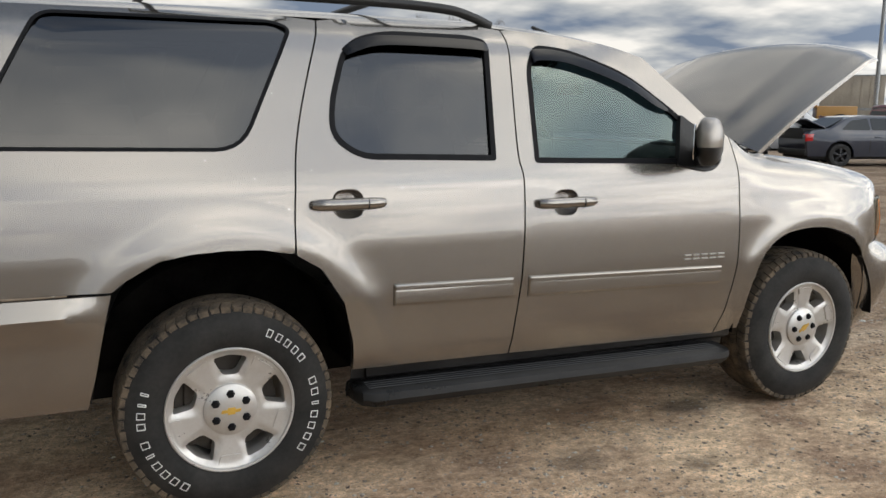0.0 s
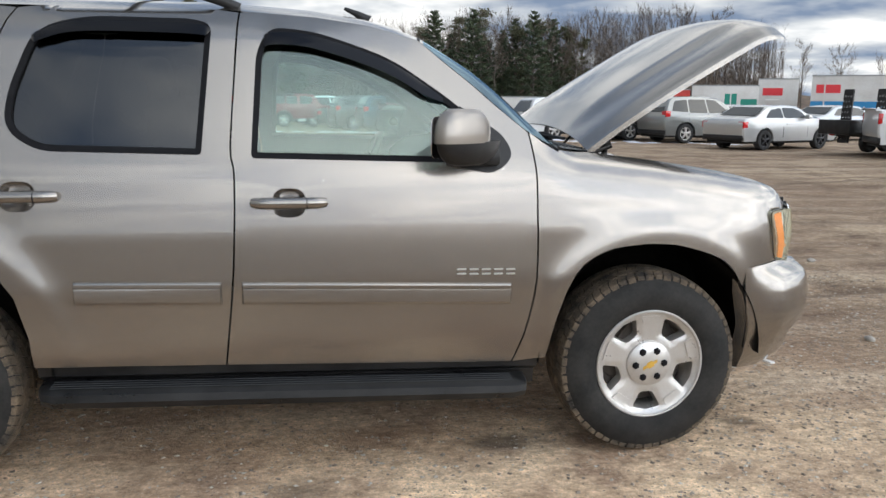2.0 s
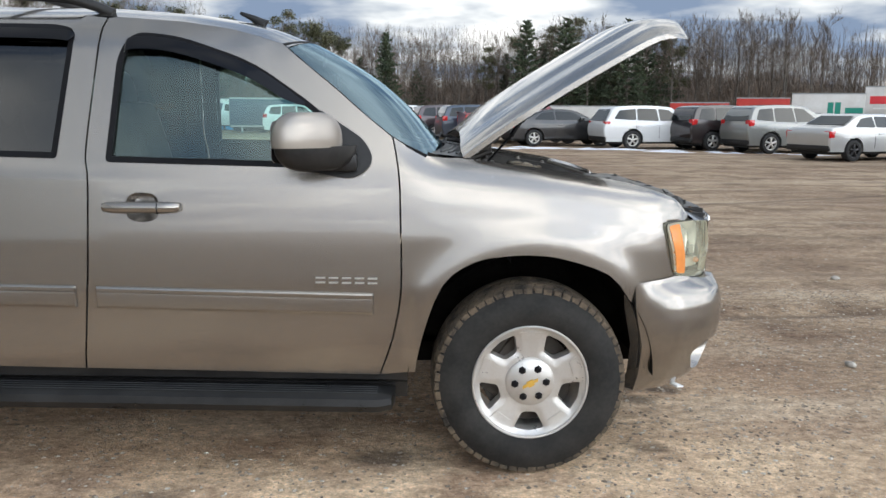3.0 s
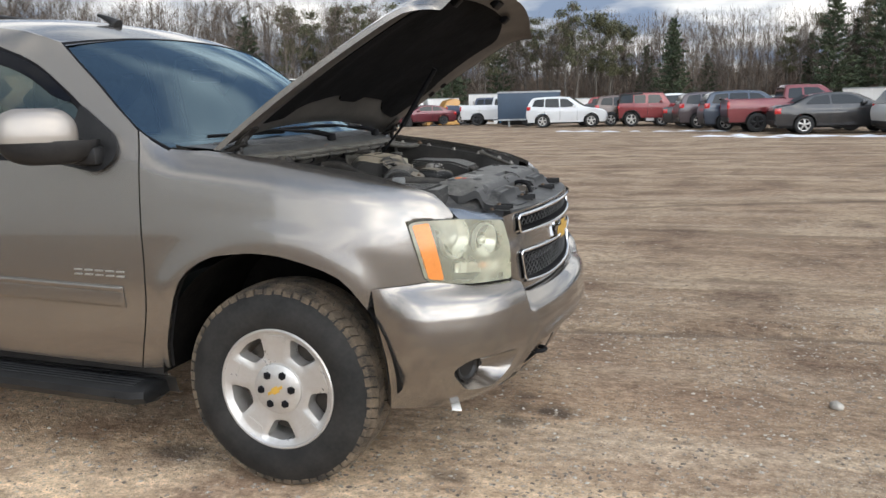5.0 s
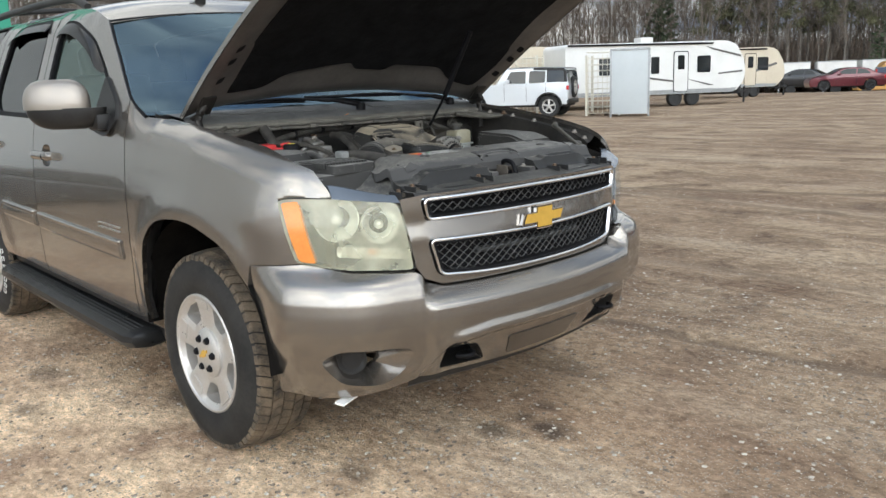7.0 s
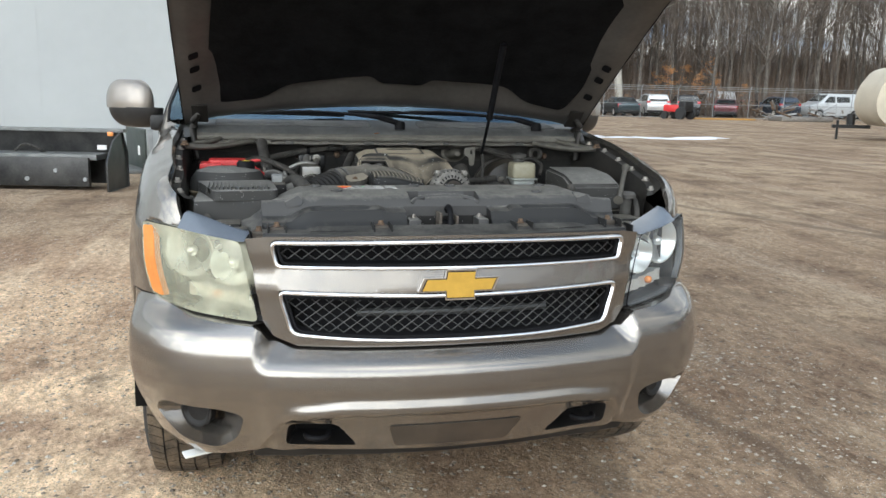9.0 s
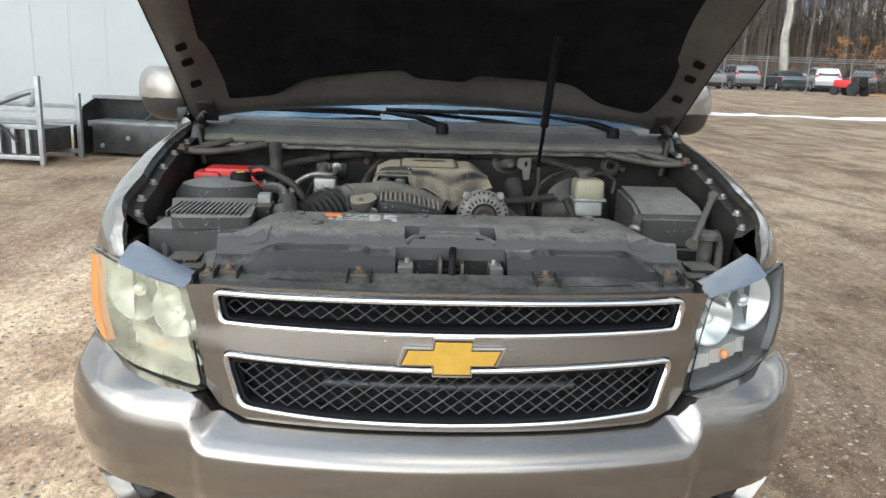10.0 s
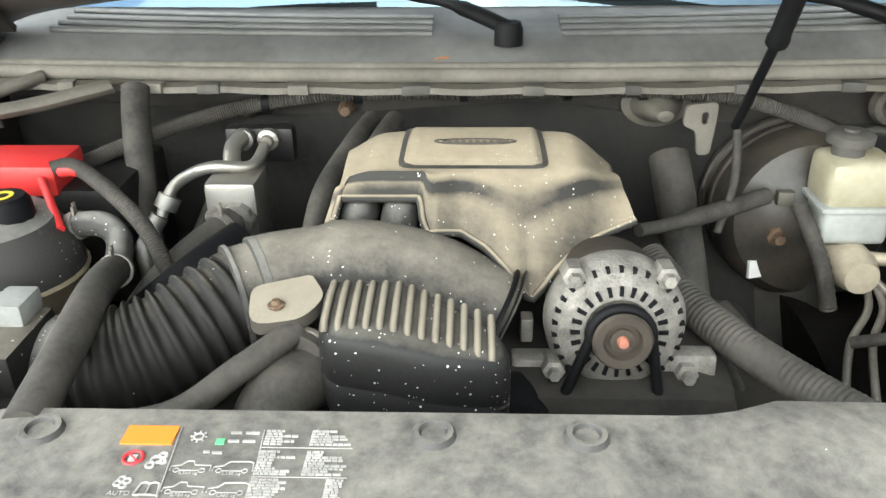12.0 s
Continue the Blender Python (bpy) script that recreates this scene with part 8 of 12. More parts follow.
    hose("battery_loom", [(0.03, -0.61, 1.185), (0.07, -0.55, 1.20), (0.15, -0.45, 1.165), (0.20, -0.40, 1.11)], 0.011, M_HOSE, ribs=0.0022, n=48, seg=14)
    hose("firewall_loom", [(-0.03, -0.62, 1.16), (-0.10, -0.53, 1.185), (-0.17, -0.42, 1.205), (-0.185, -0.25, 1.228), (-0.185, 0.0, 1.232), (-0.18, 0.17, 1.235), (-0.16, 0.34, 1.232), (-0.14, 0.48, 1.195), (-0.10, 0.56, 1.15)], 0.0125, M_LOOM, "grey corrugated wiring loom", ribs=0.0022, n=80, seg=14)
    hose("vertical_pipe", [(-0.135, -0.545, 1.252), (-0.09, -0.535, 1.20), (-0.02, -0.515, 1.08), (0.02, -0.50, 0.98)], 0.021, M_HOSE)
    hose("heater_hose", [(0.125, -0.555, 1.143), (0.136, -0.506, 1.152), (0.152, -0.478, 1.138), (0.20, -0.468, 1.112)], 0.0165, M_AIRBOX, "dusty rubber coolant hose")
    hose("heater_hose", [(0.195, -0.470, 1.118), (0.25, -0.457, 1.135), (0.32, -0.440, 1.150), (0.43, -0.423, 1.148), (0.52, -0.415, 1.140)], 0.0195, M_HOSE)
    hose("heater_hose", [(0.25, -0.445, 1.06), (0.20, -0.421, 1.094), (0.14, -0.395, 1.111), (0.07, -0.358, 1.125)], 0.022, M_HOSE)
    for d in (0.0, 0.035):
        hose("heater_hose", [(0.14, -0.245 + d, 1.10), (0.06, -0.235 + d, 1.16), (-0.05, -0.205 + d, 1.195), (-0.14, -0.19 + d, 1.20)], 0.0155, M_HOSE)
    hose("radiator_hose", [(0.36, -0.195, 1.085), (0.40, -0.225, 1.09), (0.44, -0.235, 1.06), (0.48, -0.18, 1.02), (0.50, -0.05, 0.99)], 0.034, M_HOSE, "thick rubber radiator hose")
    hose("vacuum_hose", [(0.47, -0.42, 1.10), (0.46, -0.32, 1.105), (0.41, -0.26, 1.125), (0.355, -0.215, 1.135)], 0.014, M_HOSE)
    hose("main_loom", [(0.12, 0.19, 1.10), (0.20, 0.222, 1.083), (0.28, 0.262, 1.075), (0.36, 0.315, 1.07), (0.43, 0.365, 1.07), (0.50, 0.42, 1.06)], 0.0225, M_LOOM, "tape-wrapped wiring loom", ribs=0.0012, n=26, seg=18)
    hose("brake_hose", [(0.08, 0.182, 1.120), (0.05, 0.226, 1.114), (0.0, 0.309, 1.113), (-0.045, 0.388, 1.117)], [0.009] * 12 + [0.0125] * 13, M_HOSE)
    hose("brake_hose", [(-0.03, 0.43, 1.11), (0.03, 0.45, 1.05), (0.04, 0.47, 0.98)], 0.012, M_HOSE, ribs=0.0015, n=14)
    hose("dark_hose", [(-0.12, 0.26, 1.15), (-0.02, 0.27, 1.05), (0.05, 0.28, 0.95)], 0.03, M_HOSE)
    hose("strut_cable", [(-0.06, 0.337, 1.21), (-0.02, 0.33, 1.15), (0.0, 0.31, 1.08)], 0.006, M_HOSE)
    for k in range(3):
        hose("brake_line", [(-0.02 + 0.02 * k, 0.53, 1.02), (0.05, 0.52 + 0.02 * k, 0.99), (0.12, 0.47 + 0.03 * k, 0.97), (0.20, 0.44 + 0.04 * k, 0.93)], 0.0055, M_STEEL)
    hose("connector_lead", [(0.16, 0.45, 1.0), (0.20, 0.50, 1.035), (0.215, 0.56, 1.04)], 0.008, M_HOSE)
    hose("connector_wires", [(0.215, 0.56, 1.04), (0.218, 0.59, 1.042)], 0.006, M_YELLOW)
    hose("fender_cable", [(-0.10, 0.50, 1.17), (-0.12, 0.56, 1.19), (-0.08, 0.60, 1.17), (-0.05, 0.585, 1.13)], 0.007, M_HOSE)
    for a_, b_, r_ in (((0.127, -0.545, 1.145), (0.130, -0.535, 1.148), 0.0185), ((0.082, -0.364, 1.123), (0.090, -0.369, 1.121), 0.0245), ((0.193, -0.470, 1.116), (0.201, -0.468, 1.119), 0.0215)):
        bm = bmesh.new(); add_tube(bm, [a_, b_], r_, 20); cl_ = obj("spring_clamp", bm, M_STEEL, suv)
        for d_ in (-0.006, 0.006):
            bm = bmesh.new()
            add_box(bm, -0.003, 0.003, -0.0015, 0.0015, 0.0, 0.012, m=Matrix.Translation(Vector(a_).lerp(Vector(b_), 0.5) + Vector((d_, d_ * 0.4, r_ - 0.002))))
            part("clamp_ear", bm, M_STEEL, cl_, smooth=False)
    hose("loom_red_end", [(0.055, -0.585, 1.190), (0.066, -0.565, 1.196), (0.075, -0.548, 1.198)], 0.007, M_RED)
    for k_ in range(3):
        hose("thin_wire", [(-0.12, -0.40 + 0.03 * k_, 1.17), (-0.06, -0.43 + 0.02 * k_, 1.10), (0.02, -0.46 + 0.03 * k_, 1.02), (0.08, -0.48, 0.95)], 0.0065, M_HOSE)
        hose("thin_wire", [(0.10, 0.24 + 0.03 * k_, 1.02), (0.18, 0.28 + 0.03 * k_, 0.99), (0.28, 0.30 + 0.05 * k_, 0.96), (0.40, 0.33 + 0.04 * k_, 0.94)], 0.009, M_HOSE)
    hose("side_harness", [(0.44, 0.50, 1.01), (0.40, 0.535, 1.06), (0.37, 0.555, 1.115), (0.345, 0.565, 1.12)], 0.016, M_HOSE, ribs=0.002, n=16, seg=16)
    hose("harness_tape", [(0.383, 0.546, 1.092), (0.377, 0.550, 1.100)], 0.019, M_STEEL)
    # air-conditioning block and its silver pipes
    bm = bmesh.new()
    add_box(bm, -0.03, 0.05, -0.400, -0.328, 1.06, 1.172, 0.010)
    ac = obj("coolant_block", bm, M_ALUM, suv, "silver valve block with pipes")
    for ctrl, r in (([(0.02, -0.475, 1.110), (0.0, -0.455, 1.150), (0.01, -0.40, 1.180), (0.0, -0.345, 1.178), (-0.05, -0.336, 1.188)], 0.0085), ([(0.0, -0.372, 1.16), (-0.035, -0.378, 1.190), (-0.075, -0.372, 1.196)], 0.0125), ([(0.10, -0.26, 1.12), (0.02, -0.25, 1.10), (0.04, -0.27, 1.02)], 0.006), ([(0.022, -0.476, 1.112), (0.035, -0.492, 1.085), (0.05, -0.495, 1.06), (0.06, -0.48, 0.98)], 0.013), ([(0.016, -0.470, 1.120), (0.008, -0.462, 1.136)], 0.0165)):
        bm = bmesh.new(); add_tube(bm, curve_pts(ctrl, 6), r, 10); part("silver_pipe", bm, M_ALUM, ac)
    bm = bmesh.new()
    add_box(bm, -0.115, -0.085, -0.405, -0.30, 1.150, 1.206, 0.012)
    part("mount_plate", bm, M_BLACK, ac)
    for y in (-0.372, -0.335):
        bm = bmesh.new()
        add_lathe(bm, [(0.0001, 0.016), (0.008, 0.016), (0.010, 0.010), (0.016, 0.008), (0.016, -0.004)], 10, "x")
        bmesh.ops.translate(bm, verts=bm.verts[:], vec=(-0.076, y, 1.192)); part("pipe_bolt", bm, M_ALUM, ac)
    for x, y, z, rr in ((0.05, -0.388, 1.130, 0.009), (0.05, -0.355, 1.125, 0.021), (0.05, -0.338, 1.120, 0.009)):
        bm = bmesh.new()
        add_lathe(bm, [(0.0001, 0.022), (rr * 0.7, 0.022), (rr, 0.014), (rr, -0.01)], 10, "x")
        bmesh.ops.translate(bm, verts=bm.verts[:], vec=(x, y, z)); part("valve", bm, M_ALUM, ac)
    # alternator, facing forward
    alternator()
    # brake booster, master cylinder, reservoir
    bm = bmesh.new()
    add_lathe(bm, [(0.0001, 0.075), (0.05, 0.073), (0.075, 0.060), (0.115, 0.048), (0.128, 0.030), (0.133, 0.0), (0.133, -0.06)], 40, "x")
    bmesh.ops.transform(bm, matrix=pose(-0.13, 0.475, 1.055, 0, -8, 0), verts=bm.verts[:])
    bo = obj("brake_booster", bm, M_BOOSTER, suv, "black drum-shaped brake booster")
    for x_, r_ in ((-0.018, 0.1365), (-0.045, 0.146)):
        bm = bmesh.new()
        add_lathe(bm, [(r_ - 0.012, x_ + 0.004), (r_ - 0.004, x_ + 0.004), (r_, x_), (r_, x_ - 0.014), (r_ - 0.01, x_ - 0.016)], 48, "x")
        bmesh.ops.transform(bm, matrix=pose(-0.13, 0.475, 1.055, 0, -8, 0), verts=bm.verts[:])
        part("booster_rim", bm, M_BOOSTER, bo)
    bm = bmesh.new()
    add_box(bm, -0.003, 0.003, -0.028, 0.028, -0.014, 0.014, m=pose(-0.075, 0.415, 0.985, 0, -8, 18))
    part("booster_label", bm, M_WHITE, bo, "small white sticker of print bars")
    bm = bmesh.new()
    add_lathe(bm, [(0.0001, 0.022), (0.008, 0.022), (0.009, 0.010), (0.015, 0.008), (0.015, -0.01)], 8, "x")
    bmesh.ops.translate(bm, verts=bm.verts[:], vec=(-0.066, 0.420, 1.045)); part("booster_stud", bm, M_RUST, bo)
    bm = bmesh.new()
    add_box(bm, -0.06, -0.045, 0.405, 0.43, 1.10, 1.122, 0.004)
    part("vacuum_valve", bm, M_BRACE, bo)
    bm = bmesh.new()
    add_tube(bm, [(-0.10, 0.50, 1.035), (0.02, 0.505, 1.03), (0.045, 0.505, 1.03)], [0.032, 0.032, 0.024], 14)
    add_tube(bm, [(0.0, 0.53, 1.04), (0.01, 0.575, 1.04)], 0.010, 8)
    part("master_cylinder", bm, M_MILKYDIRT, bo)
    bm = bmesh.new()
    add_box(bm, -0.085, 0.005, 0.452, 0.552, 1.110, 1.184, 0.024, 4)
    rs = obj("brake_reservoir", bm, M_MILKY, suv, "yellowed white brake fluid reservoir")
    bm = bmesh.new()
    add_box(bm, -0.090, 0.010, 0.447, 0.557, 1.112, 1.120, 0.003)
    add_box(bm, -0.083, 0.003, 0.455, 0.549, 1.060, 1.114, 0.012, 3)
    part("reservoir_base", bm, M_MILKYW, rs)
    bm = bmesh.new()
    add_lathe(bm, [(0.022, -0.03), (0.022, -0.006), (0.031, -0.004), (0.032, 0.008), (0.026, 0.012), (0.010, 0.012), (0.010, 0.016), (0.0001, 0.016)], 18, "z")
    bmesh.ops.translate(bm, verts=bm.verts[:], vec=(-0.04, 0.487, 1.204))
    part("reservoir_cap", bm, M_ENGPL2, rs)
    # fuse box
    bm = bmesh.new()
    prof = [(0.0, 1.168), (0.24, 1.160), (0.335, 1.130), (0.345, 1.06), (0.345, 1.03), (-0.01, 1.03)]
    g0 = [bm.verts.new((x, 0.590 - 0.02 * (x > 0.2), z)) for x, z in prof]; g1 = [bm.verts.new((x, 0.795 - 0.02 * (x > 0.2), z)) for x, z in prof]
    for i in range(6):
        j = (i + 1) % 6
        bm.faces.new((g0[i], g0[j], g1[j], g1[i]))
    bm.faces.new(g0[::-1]); bm.faces.new(g1)
    bmesh.ops.recalc_face_normals(bm, faces=bm.faces[:])
    bmesh.ops.bevel(bm, geom=bm.edges[:], offset=0.012, segments=3, affect="EDGES")
    fb = obj("fuse_box", bm, M_AIRBOX, suv, "dusty black fuse box lid")
    bm = bmesh.new()
    add_box(bm, -0.02, 0.36, 0.575, 0.81, 0.96, 1.036, 0.01)
    part("fuse_base", bm, M_ENGPL, fb)
    # left-hand fender stay, washer cap
    bm = bmesh.new()
    add_tube(bm, [(0.347, 0.780, 1.196), (0.372, 0.765, 1.185), (0.585, 0.648, 1.118), (0.605, 0.635, 1.108)], [0.016, 0.009, 0.009, 0.017], 8)
    obj("fender_stay", bm, M_BRACE, suv)
    bm = bmesh.new()
    add_lathe(bm, [(0.0001, 0.02), (0.026, 0.02), (0.034, 0.012), (0.034, 0.0), (0.02, -0.004), (0.02, -0.08)], 16, "z")
    bmesh.ops.translate(bm, verts=bm.verts[:], vec=(0.53, 0.70, 1.108))
    obj("washer_cap", bm, M_ENGPL2, suv)
    # strut foot bracket on the firewall
    bm = bmesh.new()
    add_panel(bm, rounded([(0.272, 1.235, 0.008), (0.318, 1.240, 0.008), (0.316, 1.210, 0.012), (0.310, 1.165, 0.006), (0.292, 1.163, 0.006), (0.288, 1.200, 0.012), (0.268, 1.206, 0.008)], 0.008, 3), lambda y, z: Vector((-0.092 + 0.15 * (1.2 - z), y, z)), [rounded([(0.295, 1.226), (0.305, 1.226), (0.304, 1.208), (0.295, 1.208)], 0.004, 2)], 0.02, 0.008, inward=lambda q: Vector((-1, 0, 0)))
    sb = obj("strut_bracket", bm, M_BRACE, suv, "dusty pressed steel bracket with a slot")
    bm = bmesh.new()
    add_lathe(bm, [(0.0001, 0.075), (0.012, 0.073), (0.020, 0.058), (0.030, 0.02), (0.042, 0.004), (0.055, 0.0)], 24, "x")
    for v in bm.verts:
        v.co.z *= 0.72
    bmesh.ops.translate(bm, verts=bm.verts[:], vec=(-0.205, 0.252, 1.208))
    part("bracket_boss", bm, M_BRACE, sb)
    bm = bmesh.new()
    add_lathe(bm, [(0.012, 0.004), (0.020, 0.012), (0.030, 0.010), (0.034, -0.004)], 24, "x")
    bmesh.ops.translate(bm, verts=bm.verts[:], vec=(-0.20, 0.615, 1.205))
    obj("firewall_grommet", bm, M_HOSE, suv)
    for y, z in ((-0.215, 1.229), (-0.05, 1.232), (0.11, 1.234), (0.225, 1.235), (-0.36, 1.215)):
        bm = bmesh.new()
        add_tube(bm, [(-0.184, y - 0.006, z), (-0.184, y + 0.006, z)], 0.0165, 16)
        obj("loom_clip", bm, M_TRIM, suv)
    for y in (-0.24, -0.40, 0.66):
        bm = bmesh.new()
        add_lathe(bm, [(0.0001, 0.016), (0.008, 0.016), (0.014, 0.004), (0.014, -0.01)], 8, "x")
        bmesh.ops.translate(bm, verts=bm.verts[:], vec=(-0.215, y, 1.195)); obj("firewall_stud", bm, M_RUST, suv)
    # lamp-side clutter in the corners
    for s in (-1, 1):
        bm = bmesh.new()
        add_box(bm, 0.56, 0.66, 0.66 * s - 0.04, 0.66 * s + 0.04, 0.95, 1.055, 0.012)
        add_box(bm, 0.64, 0.70, 0.63 * s - 0.03, 0.63 * s + 0.03, 0.98, 1.045, 0.008)
        obj("lamp_bracket", bm, M_ENGPL, suv)
        bm = bmesh.new()
        add_tube(bm, curve_pts([(0.40, 0.78 * s, 1.10), (0.50, 0.75 * s, 1.09), (0.58, 0.72 * s, 1.06), (0.62, 0.70 * s, 1.0)], 5), 0.010, 6)
        obj("lamp_lead", bm, M_HOSE, suv)
        bm = bmesh.new()
        add_panel(bm, [(-0.3, 0.955), (0.36, 0.955), (0.50, 0.80), (0.66, 0.62), (0.66, 1.06), (0.40, 1.12), (-0.3, 1.20)], lambda x, z: Vector((x, s * (0.80 - 0.06 * max(0, x - 0.3)), z)), [], 0.15)
        obj("inner_fender", bm, M_ENGBAY, suv)


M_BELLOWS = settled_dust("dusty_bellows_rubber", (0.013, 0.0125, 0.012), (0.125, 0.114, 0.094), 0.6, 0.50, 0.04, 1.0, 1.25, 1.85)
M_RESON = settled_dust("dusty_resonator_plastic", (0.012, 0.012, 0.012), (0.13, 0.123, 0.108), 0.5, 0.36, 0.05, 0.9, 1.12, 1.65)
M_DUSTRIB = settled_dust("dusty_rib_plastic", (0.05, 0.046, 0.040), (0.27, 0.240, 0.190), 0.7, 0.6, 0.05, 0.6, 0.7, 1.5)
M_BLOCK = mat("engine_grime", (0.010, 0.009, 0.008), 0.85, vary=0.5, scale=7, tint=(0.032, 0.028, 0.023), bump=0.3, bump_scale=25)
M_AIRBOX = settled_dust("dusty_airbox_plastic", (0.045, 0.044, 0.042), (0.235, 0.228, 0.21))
M_ENGPL2 = mat("dusty_grey_plastic", (0.035, 0.034, 0.032), 0.7, vary=0.3, scale=6, tint=(0.11, 0.103, 0.09), bump=0.08, bump_scale=200)
M_LOOM = mat("dusty_loom_tape", (0.03, 0.0285, 0.0255), 0.85, vary=0.35, scale=18, tint=(0.085, 0.078, 0.068))
M_YELLOW = mat("yellow_print", (0.55, 0.45, 0.04), 0.6)
M_PLUG = mat("pale_plug", (0.20, 0.205, 0.20), 0.6, vary=0.25, scale=30)
M_BOOSTER = mat("booster_black", (0.014, 0.013, 0.012), 0.4, 0.1, vary=0.4, scale=12, tint=(0.06, 0.052, 0.042))
M_MILKYDIRT = mat("grimy_cast_metal", (0.40, 0.35, 0.27), 0.6, 0.2, vary=0.25, scale=14)
M_MILKYW = mat("milky_white_plastic", (0.30, 0.315, 0.30), 0.5, vary=0.25, scale=10)


M_COPPER = mat("red_oxide_nut", (0.33, 0.13, 0.09), 0.6, vary=0.3, scale=60)
M_CASTING = mat("pitted_cast_aluminium", (0.17, 0.16, 0.145), 0.66, 0.30, vary=0.4, scale=40, tint=(0.29, 0.275, 0.25), bump=0.25, bump_scale=260)


def alternator():
    m = pose(0.305, 0.119, 1.112, 0, -8, 0) @ Matrix.Scale(0.97, 4)
    bm = bmesh.new()
    add_lathe(bm, [(0.0001, -0.11), (0.070, -0.11), (0.074, -0.03), (0.070, -0.028)], 40, "x")
    bmesh.ops.transform(bm, matrix=m, verts=bm.verts[:])
    obj("alternator_casing", bm, M_ALLOYDARK, suv)
    bm = bmesh.new()
    add_lathe(bm, [(0.079, -0.032), (0.079, -0.012), (0.074, 0.0), (0.066, 0.010), (0.050, 0.015), (0.038, 0.016), (0.038, 0.004), (0.0001, 0.004)], 48, "x")
    bmesh.ops.transform(bm, matrix=m, verts=bm.verts[:])
    a = obj("alternator", bm, M_CASTING, suv, "oxidised aluminium alternator with cooling slots")
    for n, r0, r1, w in ((30, 0.0615, 0.0725, 0.0021), (24, 0.0425, 0.0530, 0.0021)):
        for k in range(n):
            ang = 2 * math.pi * k / n
            bm = bmesh.new()
            x = 0.008 if r0 > 0.05 else 0.017
            add_box(bm, x - 0.012, x + 0.0015, -w, w, r0, r1, 0.0)
            bmesh.ops.transform(bm, matrix=m @ Matrix.Rotation(ang, 4, "X"), verts=bm.verts[:])
            part("cooling_slot", bm, M_TRIM, a, smooth=False)
    bm = bmesh.new()
    add_lathe(bm, [(0.0001, 0.040), (0.013, 0.040), (0.014, 0.036), (0.019, 0.035), (0.021, 0.044), (0.030, 0.045), (0.0325, 0.041), (0.029, 0.036), (0.0325, 0.031), (0.0325, 0.020), (0.028, 0.010)], 36, "x")
    bmesh.ops.transform(bm, matrix=m, verts=bm.verts[:])
    p = part("pulley", bm, M_ALLOYDARK, a)
    bm = bmesh.new()
    add_lathe(bm, [(0.0001, 0.048), (0.005, 0.048), (0.0065, 0.044), (0.0065, 0.036)], 12, "x")
    bmesh.ops.transform(bm, matrix=m, verts=bm.verts[:])
    part("pulley_nut", bm, M_COPPER, p, "red-brown pulley nut")
    bm = bmesh.new()
    add_tube(bm, [m @ Vector((0.03, 0.0335 * math.sin(t), 0.0335 * math.cos(t))) for t in [-1.7 + 3.4 * k / 12 for k in range(13)]], 0.006, 6)
    q0, q1 = m @ Vector((0.03, -0.0335, -0.005)), m @ Vector((0.03, 0.0335, -0.005))
    add_tube(bm, [q0, q0 + Vector((0.01, -0.05, -0.14))], 0.006, 6); add_tube(bm, [q1, q1 + Vector((0.01, 0.03, -0.16))], 0.006, 6)
    part("drive_belt", bm, M_TRIM, a)
    for y, z in ((-0.068, -0.052), (0.080, -0.055), (-0.05, 0.06), (0.05, 0.06)):
        bm = bmesh.new()
        add_lathe(bm, [(0.0001, 0.022), (0.007, 0.022), (0.008, 0.012), (0.013, 0.010), (0.014, -0.02)], 6, "x")
        bmesh.ops.transform(bm, matrix=m @ Matrix.Translation((0, y, z)), verts=bm.verts[:])
        part("alternator_bolt", bm, M_CASTING, a)
    bm = bmesh.new()
    add_box(bm, -0.03, 0.0, 0.05, 0.115, -0.12, -0.035, 0.006, m=m)
    part("mount_ear", bm, M_CASTING, a)
    bm = bmesh.new()
    add_box(bm, -0.04, -0.005, -0.115, -0.05, -0.10, -0.045, 0.006, m=m)
    part("mount_ear", bm, M_CASTING, a)
    bm = bmesh.new()
    add_lathe(bm, [(0.0001, 0.04), (0.02, 0.04), (0.045, 0.03), (0.05, 0.01), (0.05, -0.02)], 24, "x")
    bmesh.ops.translate(bm, verts=bm.verts[:], vec=(0.335, 0.005, 1.01))
    part("idler_pulley", bm, M_TRIM, a)


grille(); both(headlight); bumper(); hood(); radiator_cover(); cowl(); engine()

# ---- parked vehicles ----
M_CARGLASS = mat("dark_car_glass", (0.010, 0.013, 0.014), 0.06, spec=0.5)
M_SEAM = mat("panel_gap", (0.01, 0.01, 0.01), 0.8)
M_FARTYRE = mat("far_tyre", (0.02, 0.02, 0.02), 0.85)
M_HEADLAMP = mat("far_headlamp", (0.7, 0.72, 0.74), 0.1, 0.3, coat=0.5)
M_DARKRIM = mat("black_wheel", (0.03, 0.03, 0.032), 0.4, 0.5)
PAINTS = {}


def car_paint(c, metal=0.4):
    k = (c, metal)
    if k not in PAINTS:
        PAINTS[k] = paint("car_paint", c, flake=metal, rough=0.3, dirt=(0.16, 0.13, 0.10), dirt_amount=0.10)
    return PAINTS[k]


